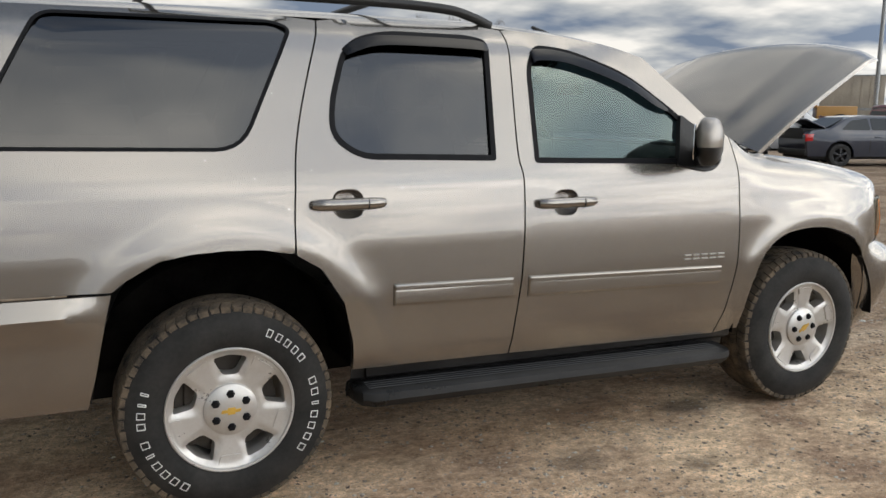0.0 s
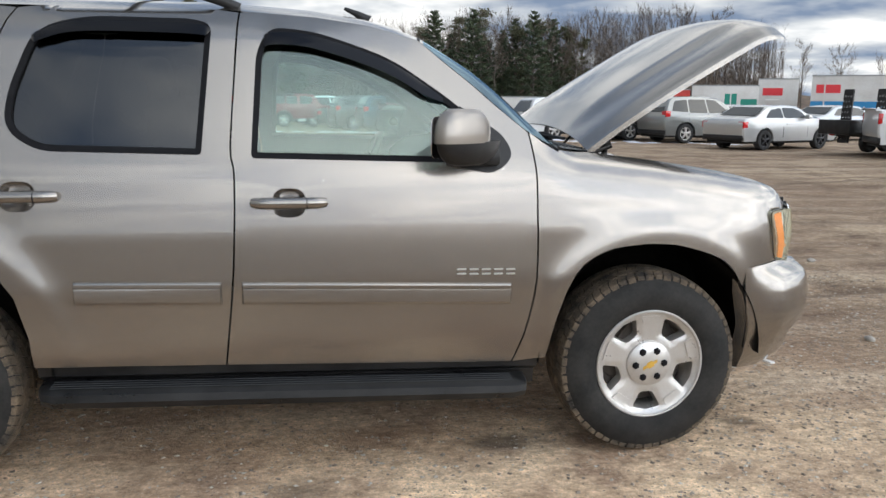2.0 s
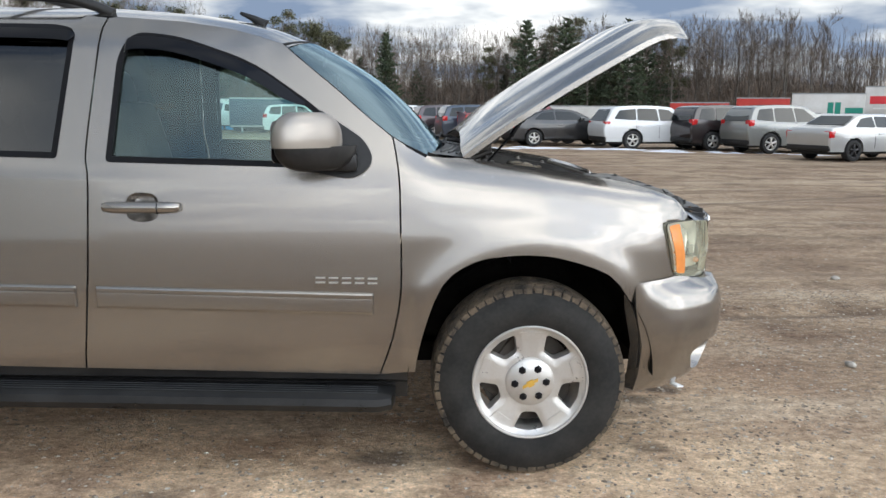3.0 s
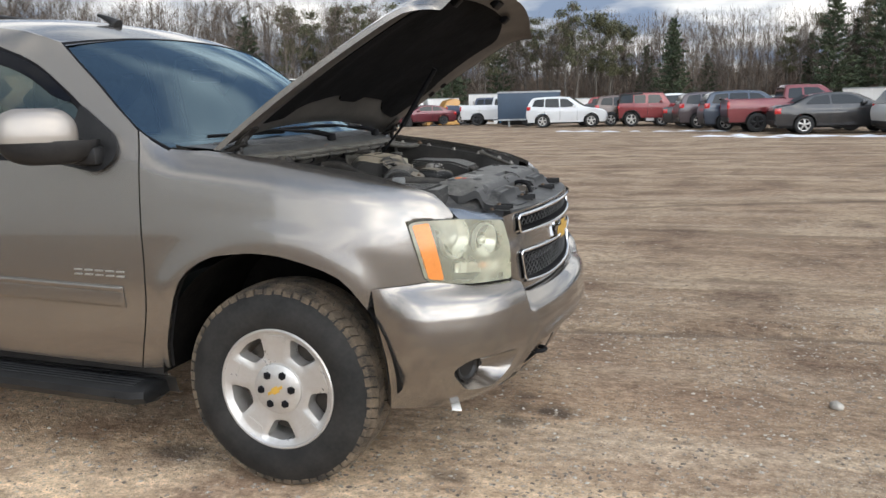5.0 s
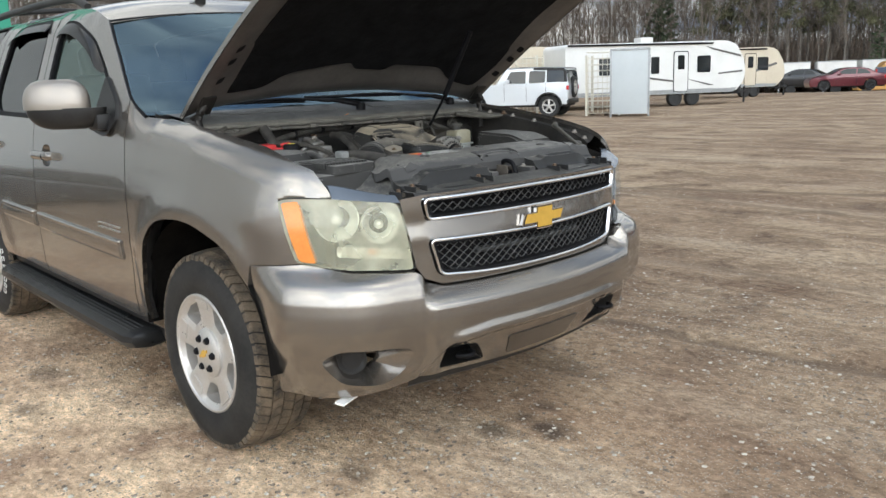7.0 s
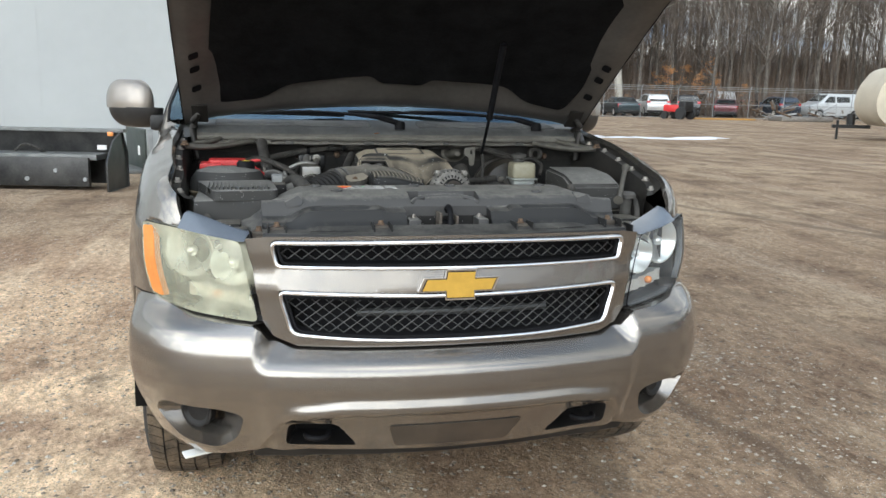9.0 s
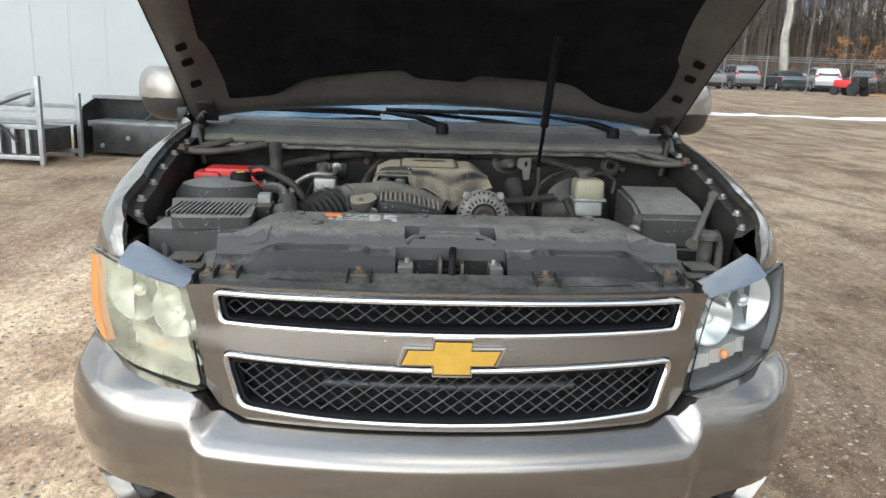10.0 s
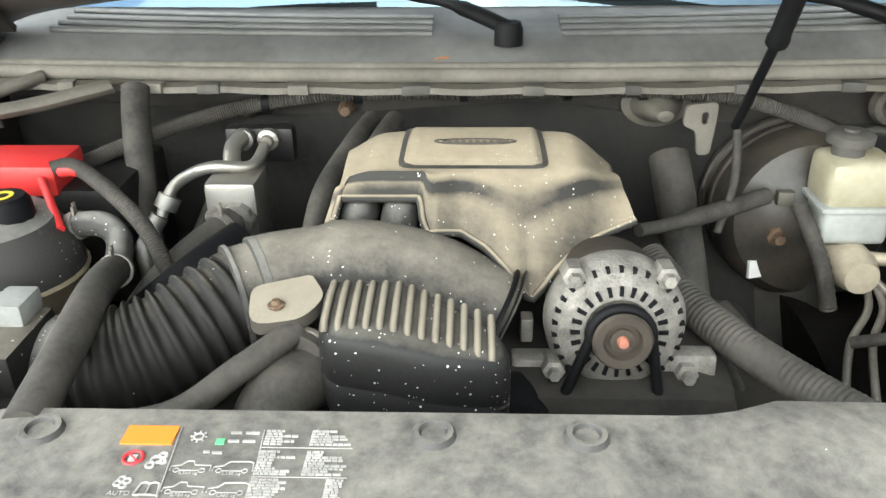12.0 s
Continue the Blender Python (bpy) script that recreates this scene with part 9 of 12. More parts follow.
# side profiles: rear axle at x = 0; (x, z) from rear bumper over the roof to front bumper, belt height, windows
KINDS = {
    "sedan": dict(wb=2.80, w=0.92, r=0.335, belt=0.96, top=[(-0.98, 0.42), (-1.02, 0.70), (-0.98, 0.98), (-0.62, 1.06), (-0.35, 1.10), (0.20, 1.38), (0.75, 1.46), (1.45, 1.45), (1.75, 1.38), (2.35, 1.08), (2.75, 1.00), (3.45, 0.86), (3.66, 0.72), (3.70, 0.50), (3.62, 0.26)],
                  win=[[(0.0, 1.06), (0.30, 1.32), (0.78, 1.385), (0.85, 1.05)], [(0.90, 1.05), (0.86, 1.388), (1.45, 1.375), (1.70, 1.30), (2.06, 1.06)]], rg=((-0.33, 1.105), (0.19, 1.375)), wg=((1.78, 1.365), (2.34, 1.085)), tail=(0.72, 0.94)),
    "suv": dict(wb=2.80, w=0.95, r=0.37, belt=1.08, top=[(-0.92, 0.48), (-0.98, 0.75), (-0.93, 1.05), (-0.80, 1.40), (-0.62, 1.66), (-0.2, 1.73), (0.8, 1.76), (1.35, 1.72), (1.60, 1.66), (2.28, 1.22), (2.60, 1.13), (3.40, 1.00), (3.66, 0.82), (3.70, 0.55), (3.60, 0.30)],
                win=[[(-0.62, 1.22), (-0.45, 1.60), (0.10, 1.64), (0.08, 1.17)], [(0.14, 1.16), (0.16, 1.645), (0.92, 1.65), (0.98, 1.14)], [(1.04, 1.14), (0.99, 1.65), (1.40, 1.62), (1.98, 1.18)]], rg=((-0.90, 1.16), (-0.64, 1.62)), wg=((1.63, 1.64), (2.26, 1.235)), tail=(0.98, 1.22)),
    "wagon": dict(wb=3.0, w=0.97, r=0.37, belt=1.06, top=[(-1.15, 0.46), (-1.22, 0.72), (-1.18, 1.00), (-1.00, 1.30), (-0.80, 1.60), (-0.4, 1.69), (0.7, 1.72), (1.5, 1.67), (1.75, 1.60), (2.45, 1.17), (2.8, 1.09), (3.7, 0.97), (3.95, 0.80), (4.0, 0.55), (3.9, 0.30)],
                  win=[[(-0.78, 1.20), (-0.55, 1.52), (0.15, 1.60), (0.12, 1.15)], [(0.18, 1.15), (0.20, 1.602), (1.02, 1.60), (1.08, 1.12)], [(1.14, 1.12), (1.09, 1.60), (1.52, 1.56), (2.10, 1.16)]], rg=((-1.14, 1.10), (-0.83, 1.55)), wg=((1.78, 1.58), (2.43, 1.185)), tail=(0.98, 1.10)),
    "pickup": dict(wb=3.65, w=1.0, r=0.40, belt=1.18, top=[(-1.15, 0.60), (-1.20, 0.80), (-1.18, 1.36), (-1.10, 1.38), (0.95, 1.38), (1.0, 1.40), (1.08, 1.80), (1.25, 1.90), (2.25, 1.90), (2.55, 1.84), (3.10, 1.40), (3.4, 1.34), (4.45, 1.20), (4.60, 1.0), (4.62, 0.65), (4.52, 0.42)],
                   win=[[(1.18, 1.36), (1.22, 1.76), (1.72, 1.79), (1.74, 1.33)], [(1.82, 1.33), (1.80, 1.79), (2.35, 1.78), (2.86, 1.36)]], rg=((1.03, 1.46), (1.10, 1.78)), wg=((2.58, 1.81), (3.08, 1.42)), tail=(0.98, 1.28)),
    "jeep": dict(wb=2.95, w=0.92, r=0.40, belt=1.22, top=[(-0.72, 0.60), (-0.74, 1.10), (-0.70, 1.30), (-0.66, 1.70), (-0.55, 1.80), (0.6, 1.85), (1.55, 1.84), (1.72, 1.78), (2.05, 1.28), (2.2, 1.24), (3.35, 1.12), (3.42, 0.90), (3.50, 0.72), (3.50, 0.56), (3.36, 0.50)],
                 win=[[(-0.58, 1.30), (-0.55, 1.70), (0.02, 1.72), (0.04, 1.28)], [(0.14, 1.28), (0.13, 1.71), (0.75, 1.72), (0.77, 1.26)], [(0.90, 1.26), (0.89, 1.72), (1.50, 1.71), (1.72, 1.28)]], rg=((-0.715, 1.34), (-0.675, 1.66)), wg=((1.76, 1.72), (2.03, 1.31)), tail=(0.98, 1.16)),
    "van": dict(wb=3.4, w=1.0, r=0.38, belt=1.15, top=[(-1.2, 0.48), (-1.25, 0.9), (-1.22, 1.5), (-1.12, 2.02), (-0.9, 2.10), (2.2, 2.10), (2.6, 2.02), (3.35, 1.42), (3.6, 1.30), (4.2, 1.10), (4.35, 0.85), (4.38, 0.5), (4.28, 0.32)],
                win=[[(2.0, 1.36), (2.0, 1.88), (2.55, 1.86), (3.05, 1.38)], [(0.6, 1.40), (0.6, 1.86), (1.85, 1.86), (1.85, 1.38)]], rg=((-1.20, 1.4), (-1.12, 1.9)), wg=((2.66, 1.96), (3.32, 1.45)), tail=(0.9, 1.3)),
}
WHEELS = {}


def far_wheel(r, dark):
    k = (r, dark)
    if k not in WHEELS:
        bm = bmesh.new()
        add_lathe(bm, [(r * 0.64, -0.01), (r * 0.80, -0.02), (r * 0.94, -0.012), (r, 0.02), (r, 0.19), (r * 0.9, 0.22), (r * 0.5, 0.22)], 28, "y")
        t = obj("tyre", bm, M_FARTYRE)
        bm = bmesh.new()
        add_lathe(bm, [(r * 0.66, -0.012), (r * 0.60, -0.008), (r * 0.57, 0.03), (r * 0.57, 0.1)], 28, "y")
        for j in range(5):
            a = 2 * math.pi * j / 5 + 0.3
            for d in (-0.10, 0.10):
                c0, c1 = Vector((0.04 * math.cos(a), 0.0, 0.04 * math.sin(a))), Vector((r * 0.60 * math.cos(a + d), 0.004, r * 0.60 * math.sin(a + d)))
                add_tube(bm, [c0, c1], [0.035, 0.022], 5)
        add_lathe(bm, [(0.0001, -0.03), (0.05, -0.028), (0.06, 0.0)], 12, "y")
        rim = obj("rim", bm, M_DARKRIM if dark else M_ALLOY)
        # flat black disc: the brake and the shade behind the spokes, drawn as colour
        bm = bmesh.new()
        add_lathe(bm, [(0.0001, 0.08), (r * 0.58, 0.08)], 20, "y")
        b = obj("brake_shadow", bm, M_SEAM)
        WHEELS[k] = (t.data, rim.data, b.data)
        for o in (t, rim, b):
            bpy.data.objects.remove(o)
    return WHEELS[k]


def car(kind, color, wheel_xy, heading, near="right", label="", metal=0.4, dark_rim=False, roof=None, group="parked cars", scale=1.0, open_trunk=False, stripe=None, clad=False, category=""):
    """A parked vehicle placed by the ground contact of its rear wheel on the near side."""
    K = KINDS[kind]
    w, r, wb = K["w"], K["r"], K["wb"]
    s = 1 if near == "right" else -1
    root = thing({"sedan": "sedan", "suv": "suv_car", "wagon": "wagon_car", "pickup": "pickup_truck", "jeep": "offroad_car", "van": "van"}[kind], label, category or {"pickup": "pickup truck", "van": "van"}.get(kind, "car"),
                 Matrix.Translation((*wheel_xy, 0.0)) @ Matrix.Rotation(radians(heading), 4, "Z") @ Matrix.Scale(scale, 4) @ Matrix.Translation((0, s * (w - 0.1), 0)), group)
    P = car_paint(color, metal)
    top = K["top"]
    sm_top = [top[0]] + [(v.x, v.y) for v in curve_pts([(a, b, 0) for a, b in top], 3)][1:]
    zmin = 0.30 if kind != "pickup" else 0.42
    if kind == "jeep":
        zmin = 0.46

    def arch(xc):
        R = r * 1.22
        return [(xc + R * math.cos(a), r + R * math.sin(a)) for a in [math.asin(max(-1, (zmin - r) / R)) + (math.pi - 2 * math.asin(max(-1, (zmin - r) / R))) * k / 10 for k in range(11)]]
    bottom = [(top[-1][0] - 0.05, zmin)] + arch(wb) + arch(0.0) + [(top[0][0] + 0.05, zmin)]
    belt = K["belt"]

    def yw(z, x=0.0):
        t = max(0.0, z - belt)
        e = 1.0 - 0.05 * ss(0.35, 1.0, abs((x - wb / 2) / ((top[-1][0] - top[0][0]) / 2)) ** 2)
        return (w - 0.36 * t * (0.5 if kind in ("jeep", "van") else 1.0) - 0.05 * max(0, 0.6 - z)) * e
    ins = []
    for i, p in enumerate(sm_top):
        a, b = Vector(sm_top[max(i - 1, 0)]), Vector(sm_top[min(i + 1, len(sm_top) - 1)])
        t = (b - a).normalized(); n = Vector((t.y, -t.x))
        ins.append(tuple(Vector(p) + n * 0.045))
    bm = bmesh.new()
    for sg in (-1, 1):
        add_panel(bm, ins + bottom, lambda x, z: Vector((x, sg * yw(z, x), z)), [], 0.16, 0.10, inward=lambda c: Vector((0, -sg, 0)), edge_step=0.14)
    prev = None
    for p, q in zip(sm_top, ins):
        ya, yb = yw(q[1], q[0]), yw(q[1], q[0]) - 0.05
        row = [bm.verts.new((q[0], -ya, q[1])), bm.verts.new((p[0], -yb, p[1])), bm.verts.new((p[0], -yb * 0.4, p[1] + 0.012)), bm.verts.new((p[0], yb * 0.4, p[1] + 0.012)), bm.verts.new((p[0], yb, p[1])), bm.verts.new((q[0], ya, q[1]))]
        if prev:
            for j in range(5):
                bm.faces.new((prev[j], prev[j + 1], row[j + 1], row[j]))
        prev = row
    bmesh.ops.remove_doubles(bm, verts=bm.verts[:], dist=0.004)
    bmesh.ops.recalc_face_normals(bm, faces=bm.faces[:])
    part("body", bm, P, root, angle=40)
    if roof:
        bm = bmesh.new()
        zz = [(x, z) for x, z in sm_top if z > belt + 0.30]
        g = [[bm.verts.new((x, k * (yw(z, x) + 0.012), z + 0.014 - 0.03 * (abs(k) == 1))) for k in (-1, -0.8, 0, 0.8, 1)] for x, z in zz]
        for i in range(len(g) - 1):
            for j in range(4):
                bm.faces.new((g[i][j], g[i][j + 1], g[i + 1][j + 1], g[i + 1][j]))
        for sg in (-1, 1):
            add_panel(bm, [(-0.70, belt + 0.06), (-0.66, 1.70), (-0.55, 1.79), (0.6, 1.84), (0.6, 1.74), (0.08, 1.73), (0.08, belt + 0.06)], lambda x, z: Vector((x, sg * (yw(z, x) + 0.006), z)), [], 0.2)
        part("soft_top", bm, roof, root, "black soft top")
    for win in K["win"]:
        for sg in (-1, 1):
            bm = bmesh.new()
            add_panel(bm, rounded(win, 0.06, 3), lambda x, z: Vector((x, sg * (yw(z, x) + 0.010), z)), [], 0.3, 0.01, inward=lambda c: Vector((0, -sg, 0)))
            bmesh.ops.recalc_face_normals(bm, faces=bm.faces[:])
            part("side_window", bm, M_CARGLASS, root)
    for nm, (lo, hi) in (("rear_window", K["rg"]), ("windshield", K["wg"])):
        bm = bmesh.new()
        t = (Vector(hi) - Vector(lo)).normalized(); n = Vector((-t.y, t.x)) * 0.03
        if n.y < 0:
            n = -n
        y0, y1 = yw(lo[1], lo[0]) - 0.12, yw(hi[1], hi[0]) - 0.13
        q = [(lo[0] + n.x, -y0, lo[1] + n.y), (lo[0] + n.x, y0, lo[1] + n.y), (hi[0] + n.x, y1, hi[1] + n.y), (hi[0] + n.x, -y1, hi[1] + n.y)]
        bm.faces.new([bm.verts.new(v) for v in q])
        bmesh.ops.recalc_face_normals(bm, faces=bm.faces[:])
        part(nm, bm, M_CARGLASS, root, smooth=False)
    z0, z1 = K["tail"]
    xr = float(np.interp((z0 + z1) / 2, [p[1] for p in top[:4]], [p[0] for p in top[:4]])) if kind != "pickup" else -1.19
    for sg in (-1, 1):
        bm = bmesh.new()
        add_box(bm, xr - 0.015, xr + (0.22 if kind not in ("pickup", "jeep") else 0.10), sg * (yw(z0, xr) - 0.26) if kind not in ("pickup", "jeep") else sg * (w - 0.16), sg * (yw(z0, xr) + 0.004), z0, z1, 0.03)
        part("tail_light", bm, M_TAIL, root, "red tail light")
        bm = bmesh.new()
        xf = top[-3][0] - 0.10
        add_box(bm, xf - 0.16, xf + 0.05, sg * (w - 0.36), sg * (w - 0.05), top[-3][1] - 0.10, top[-3][1] + 0.04, 0.03)
        part("headlight", bm, M_HEADLAMP, root)
        bm = bmesh.new()
        mx = K["win"][-1][-1][0] if kind != "van" else 3.0
        add_box(bm, mx - 0.22, mx - 0.06, sg * (w + 0.02), sg * (w + 0.20), belt + 0.06, belt + 0.20, 0.03)
        part("door_mirror", bm, P, root)
        for xs in ((K["win"][-1][0][0] - 0.03, K["win"][-1][-1][0] + 0.02, K["win"][0][-1][0] if kind == "sedan" else 0.12)):
            bm = bmesh.new()
            add_panel(bm, [(xs - 0.007, zmin + 0.12), (xs + 0.007, zmin + 0.12), (xs + 0.007, belt + 0.06), (xs - 0.007, belt + 0.06)], lambda x, z: Vector((x, sg * (yw(z, x) + 0.004), z)), [], 0.3)
            part("door_seam", bm, M_SEAM, root, smooth=False)
        bm = bmesh.new()
        hx = K["win"][-1][0][0] + 0.18
        add_box(bm, hx - 0.1, hx + 0.08, sg * (w - 0.01), sg * (w + 0.03), belt - 0.13, belt - 0.09, 0.012)
        part("door_handle", bm, P, root)
    bm = bmesh.new()
    add_box(bm, top[0][0] - 0.03, top[0][0] + 0.10, -w + 0.08, w - 0.08, zmin + 0.02, zmin + 0.20, 0.03)
    part("bumper_trim", bm, M_BLACK, root)
    bm = bmesh.new()
    add_box(bm, top[0][0] + 0.1, top[-1][0] - 0.1, -w + 0.18, w - 0.18, zmin - 0.08, zmin + 0.3)
    part("underbody", bm, M_SEAM, root)
    if clad:
        for sg in (-1, 1):
            for xc in (0.0, wb):
                bm = bmesh.new()
                a = [(xc + r * 1.30 * math.cos(t), r + r * 1.30 * math.sin(t)) for t in [math.pi * k / 10 for k in range(11)]]
                b = [(xc + r * 1.20 * math.cos(t), r + r * 1.20 * math.sin(t)) for t in [math.pi * k / 10 for k in range(11)]]
                g = [[bm.verts.new((p[0], sg * (w + d), p[1])) for p in l] for l, d in ((a, 0.0), (a, 0.08), (b, 0.08), (b, 0.0))]
                for i in range(3):
                    for j in range(10):
                        bm.faces.new((g[i][j], g[i][j + 1], g[i + 1][j + 1], g[i + 1][j]))
                part("fender_flare", bm, M_BLACK, root)
    td = far_wheel(r, dark_rim)
    for xc in (0.0, wb):
        for sg in (1, -1):
            c = new("wheel"); c.parent = root
            c.matrix_basis = pose(xc, -sg * (w - 0.02), r, 0, 0, 0 if sg > 0 else 180)
            # the third mesh is the black disc that paints the shade behind the spokes
            for nm, me in zip(("tyre", "rim", "brake"), td):
                o = new(nm, me); o.parent = c
    if kind == "jeep":
        o = new("spare_wheel"); o.parent = root
        o.matrix_basis = pose(-0.80, 0.0, 1.08, 0, 0, -90)
        for nm, me in zip(("tyre", "rim"), td):
            q = new(nm, me); q.parent = o
    if open_trunk:
        bm = bmesh.new()
        add_box(bm, -0.05, 0.62, -w + 0.20, w - 0.20, -0.025, 0.025, 0.02, m=pose(-0.42, 0, 1.12, 0, -22, 180))
        part("trunk_lid", bm, P, root, "raised trunk lid")
        bm = bmesh.new()
        add_box(bm, -1.035, -0.45, -w + 0.24, w - 0.24, 0.78, 1.085, 0.02)
        part("trunk_opening", bm, M_SEAM, root)
    if stripe:
        for sg in (-1, 1):
            bm = bmesh.new()
            add_panel(bm, stripe[0], lambda x, z: Vector((x, sg * (yw(z, x) + 0.006), z)), [], 0.2)
            part("side_stripe", bm, stripe[1], root, "green side stripe")
    return root


BLACKC, NAVY, SILVER, WHITEC = (0.012, 0.013, 0.015), (0.02, 0.035, 0.06), (0.36, 0.36, 0.36), (0.60, 0.61, 0.61)
MAROON, REDC, GREYC, BROWNC = (0.13, 0.01, 0.015), (0.17, 0.012, 0.016), (0.24, 0.24, 0.24), (0.09, 0.06, 0.05)
M_GREEN = mat("green_stripe", (0.16, 0.45, 0.06), 0.4)
M_SOFT = mat("black_soft_top", (0.02, 0.02, 0.02), 0.85, bump=0.1)
car("sedan", (0.012, 0.018, 0.035), (16.8, 12.6), -22, label="dark navy sedan with its trunk open, parked on dirt", dark_rim=True, open_trunk=True)
car("pickup", WHITEC, (15.2, 15.9), -24, label="white pickup truck with a green side stripe", metal=0.0, stripe=([(0.75, 0.78), (0.98, 0.78), (0.72, 1.34), (0.50, 1.34)], M_GREEN), clad=True)
car("sedan", (0.46, 0.46, 0.45), (13.3, 20.8), 20, label="silver sedan parked on dirt", dark_rim=True)
car("suv", (0.21, 0.215, 0.205), (12.7, 25.3), 12, label="silver grey suv with five-spoke wheels", clad=False)
car("suv", (0.02, 0.014, 0.016), (11.3, 27.3), 14, label="black suv parked between lighter cars")
car("wagon", WHITEC, (8.45, 28.3), 8, label="long white wagon with chrome wheels", metal=0.1)
car("sedan", BLACKC, (4.87, 30.6), 6, label="black sedan with multi-spoke wheels", scale=1.06)
car("pickup", MAROON, (3.3, 33.0), 8, label="dark red pickup truck with black wheels", dark_rim=True)
car("suv", NAVY, (2.1, 35.2), 10, label="dark blue suv parked on snowy dirt")
car("suv", (0.06, 0.045, 0.05), (0.9, 38.4), 12, label="dark brown suv half hidden in the row")
car("sedan", BLACKC, (0.1, 41.0), 6, label="black sedan parked in the row")
car("suv", WHITEC, (-1.1, 43.6), 8, label="white suv parked in the row", metal=0.1)
car("jeep", REDC, (-2.75, 43.4), 5, label="red off-road car with a black hardtop and spare wheel", roof=M_SOFT, clad=True)
car("suv", BROWNC, (-4.1, 45.4), 10, label="brown suv parked in the row")
car("sedan", BLACKC, (-5.9, 46.4), 5, label="black hatchback parked in the row", scale=0.92, dark_rim=True)
car("suv", WHITEC, (-7.85, 43.9), 4, label="white suv with its side in view", metal=0.1)
car("pickup", WHITEC, (-13.6, 50.4), 5, label="white pickup truck at the end of the row", metal=0.0, dark_rim=True)
car("pickup", (0.03, 0.045, 0.08), (-16.4, 56.0), 0, label="dark blue pickup truck far across the yard", metal=0.2)
car("sedan", (0.10, 0.012, 0.02), (-17.4, 54.6), 215, near="left", label="maroon sedan far across the yard", dark_rim=True)
car("sedan", BLACKC, (-24.0, 62.0), 190, near="left", label="dark car at the far end")
car("suv", WHITEC, (-13.0, 60.0), 5, label="white suv behind the row", metal=0.1)
car("suv", GREYC, (-1.0, 52.0), 5, label="grey suv in a second row")
car("sedan", WHITEC, (4.5, 44.0), 5, label="white sedan in a second row", metal=0.0)
car("suv", (0.2, 0.02, 0.02), (-6.0, 55.0), 5, label="red suv in a second row")
car("sedan", GREYC, (16.5, 30.0), 15, label="grey sedan in a second row")
car("sedan", (0.30, 0.33, 0.36), (20.0, 27.0), 15, label="pale grey sedan in a second row")
car("pickup", MAROON, (27.0, 19.5), -20, label="red pickup truck far behind")
car("jeep", (0.60, 0.62, 0.64), (-17.1, 21.9), 205, near="left", label="white off-road car with a black soft top", roof=M_SOFT, clad=True, metal=0.1)
for kd, col, x, y, hd, nr, word in (("suv", (0.10, 0.09, 0.08), -56.2, 19.6, 176, "right", "dark brown suv"), ("sedan", GREYC, -56.0, 22.7, 183, "right", "grey sedan"), ("suv", (0.20, 0.21, 0.22), -56.4, 25.4, 178, "right", "grey suv"),
                                   ("sedan", (0.02, 0.045, 0.055), -55.8, 28.6, 172, "right", "dark teal sedan"), ("suv", WHITEC, -56.3, 31.5, 166, "right", "white suv"), ("suv", BLACKC, -56.6, 34.4, 160, "right", "black suv"),
                                   ("sedan", (0.10, 0.02, 0.03), -55.9, 37.4, 150, "right", "dark red sedan"), ("van", WHITEC, -61.5, 40.2, 178, "right", "white van"), ("sedan", (0.30, 0.02, 0.02), -61.0, 43.0, 182, "right", "bright red sedan"),
                                   ("suv", NAVY, -56.2, 42.9, 176, "right", "navy suv"), ("van", (0.55, 0.57, 0.58), -57.0, 49.4, 268, "left", "long pale van"), ("sedan", (0.2, 0.02, 0.02), -56.3, 53.0, 180, "right", "red sedan"), ("sedan", NAVY, -56.5, 55.8, 180, "right", "navy sedan")):
    car(kd, col, (x, y), hd, near=nr, label=word + " parked behind the chain-link fence", group="cars behind the fence")


# ---- trailers, trucks, containers ----
M_TRAILERW = mat("white_trailer_skin", (0.72, 0.72, 0.70), 0.5, vary=0.1, scale=0.8, tint=(0.50, 0.48, 0.45))
M_TRAILERR = mat("red_container", (0.45, 0.035, 0.025), 0.6, vary=0.2, scale=0.8)
M_TEAL = mat("teal_panel", (0.10, 0.32, 0.38), 0.6)
M_TANC = mat("tan_container", (0.36, 0.32, 0.26), 0.7, vary=0.2, scale=0.8)
M_BLUES = mat("blue_band", (0.02, 0.20, 0.42), 0.5)
M_NAVYBOX = mat("navy_box", (0.03, 0.055, 0.09), 0.5, vary=0.15, scale=1)
M_DKGREEN = mat("green_mark", (0.01, 0.22, 0.16), 0.5)
M_YCAB = mat("ochre_truck_paint", (0.42, 0.22, 0.05), 0.4, coat=0.4)
M_CAMPW = mat("white_camper_skin", (0.60, 0.60, 0.58), 0.35, vary=0.06, scale=1.0)
M_CAMPB = mat("beige_camper_skin", (0.50, 0.44, 0.34), 0.4, vary=0.1, scale=1.0)
M_GALV = mat("galvanised_steel", (0.30, 0.31, 0.31), 0.5, 0.6, vary=0.2, scale=8)


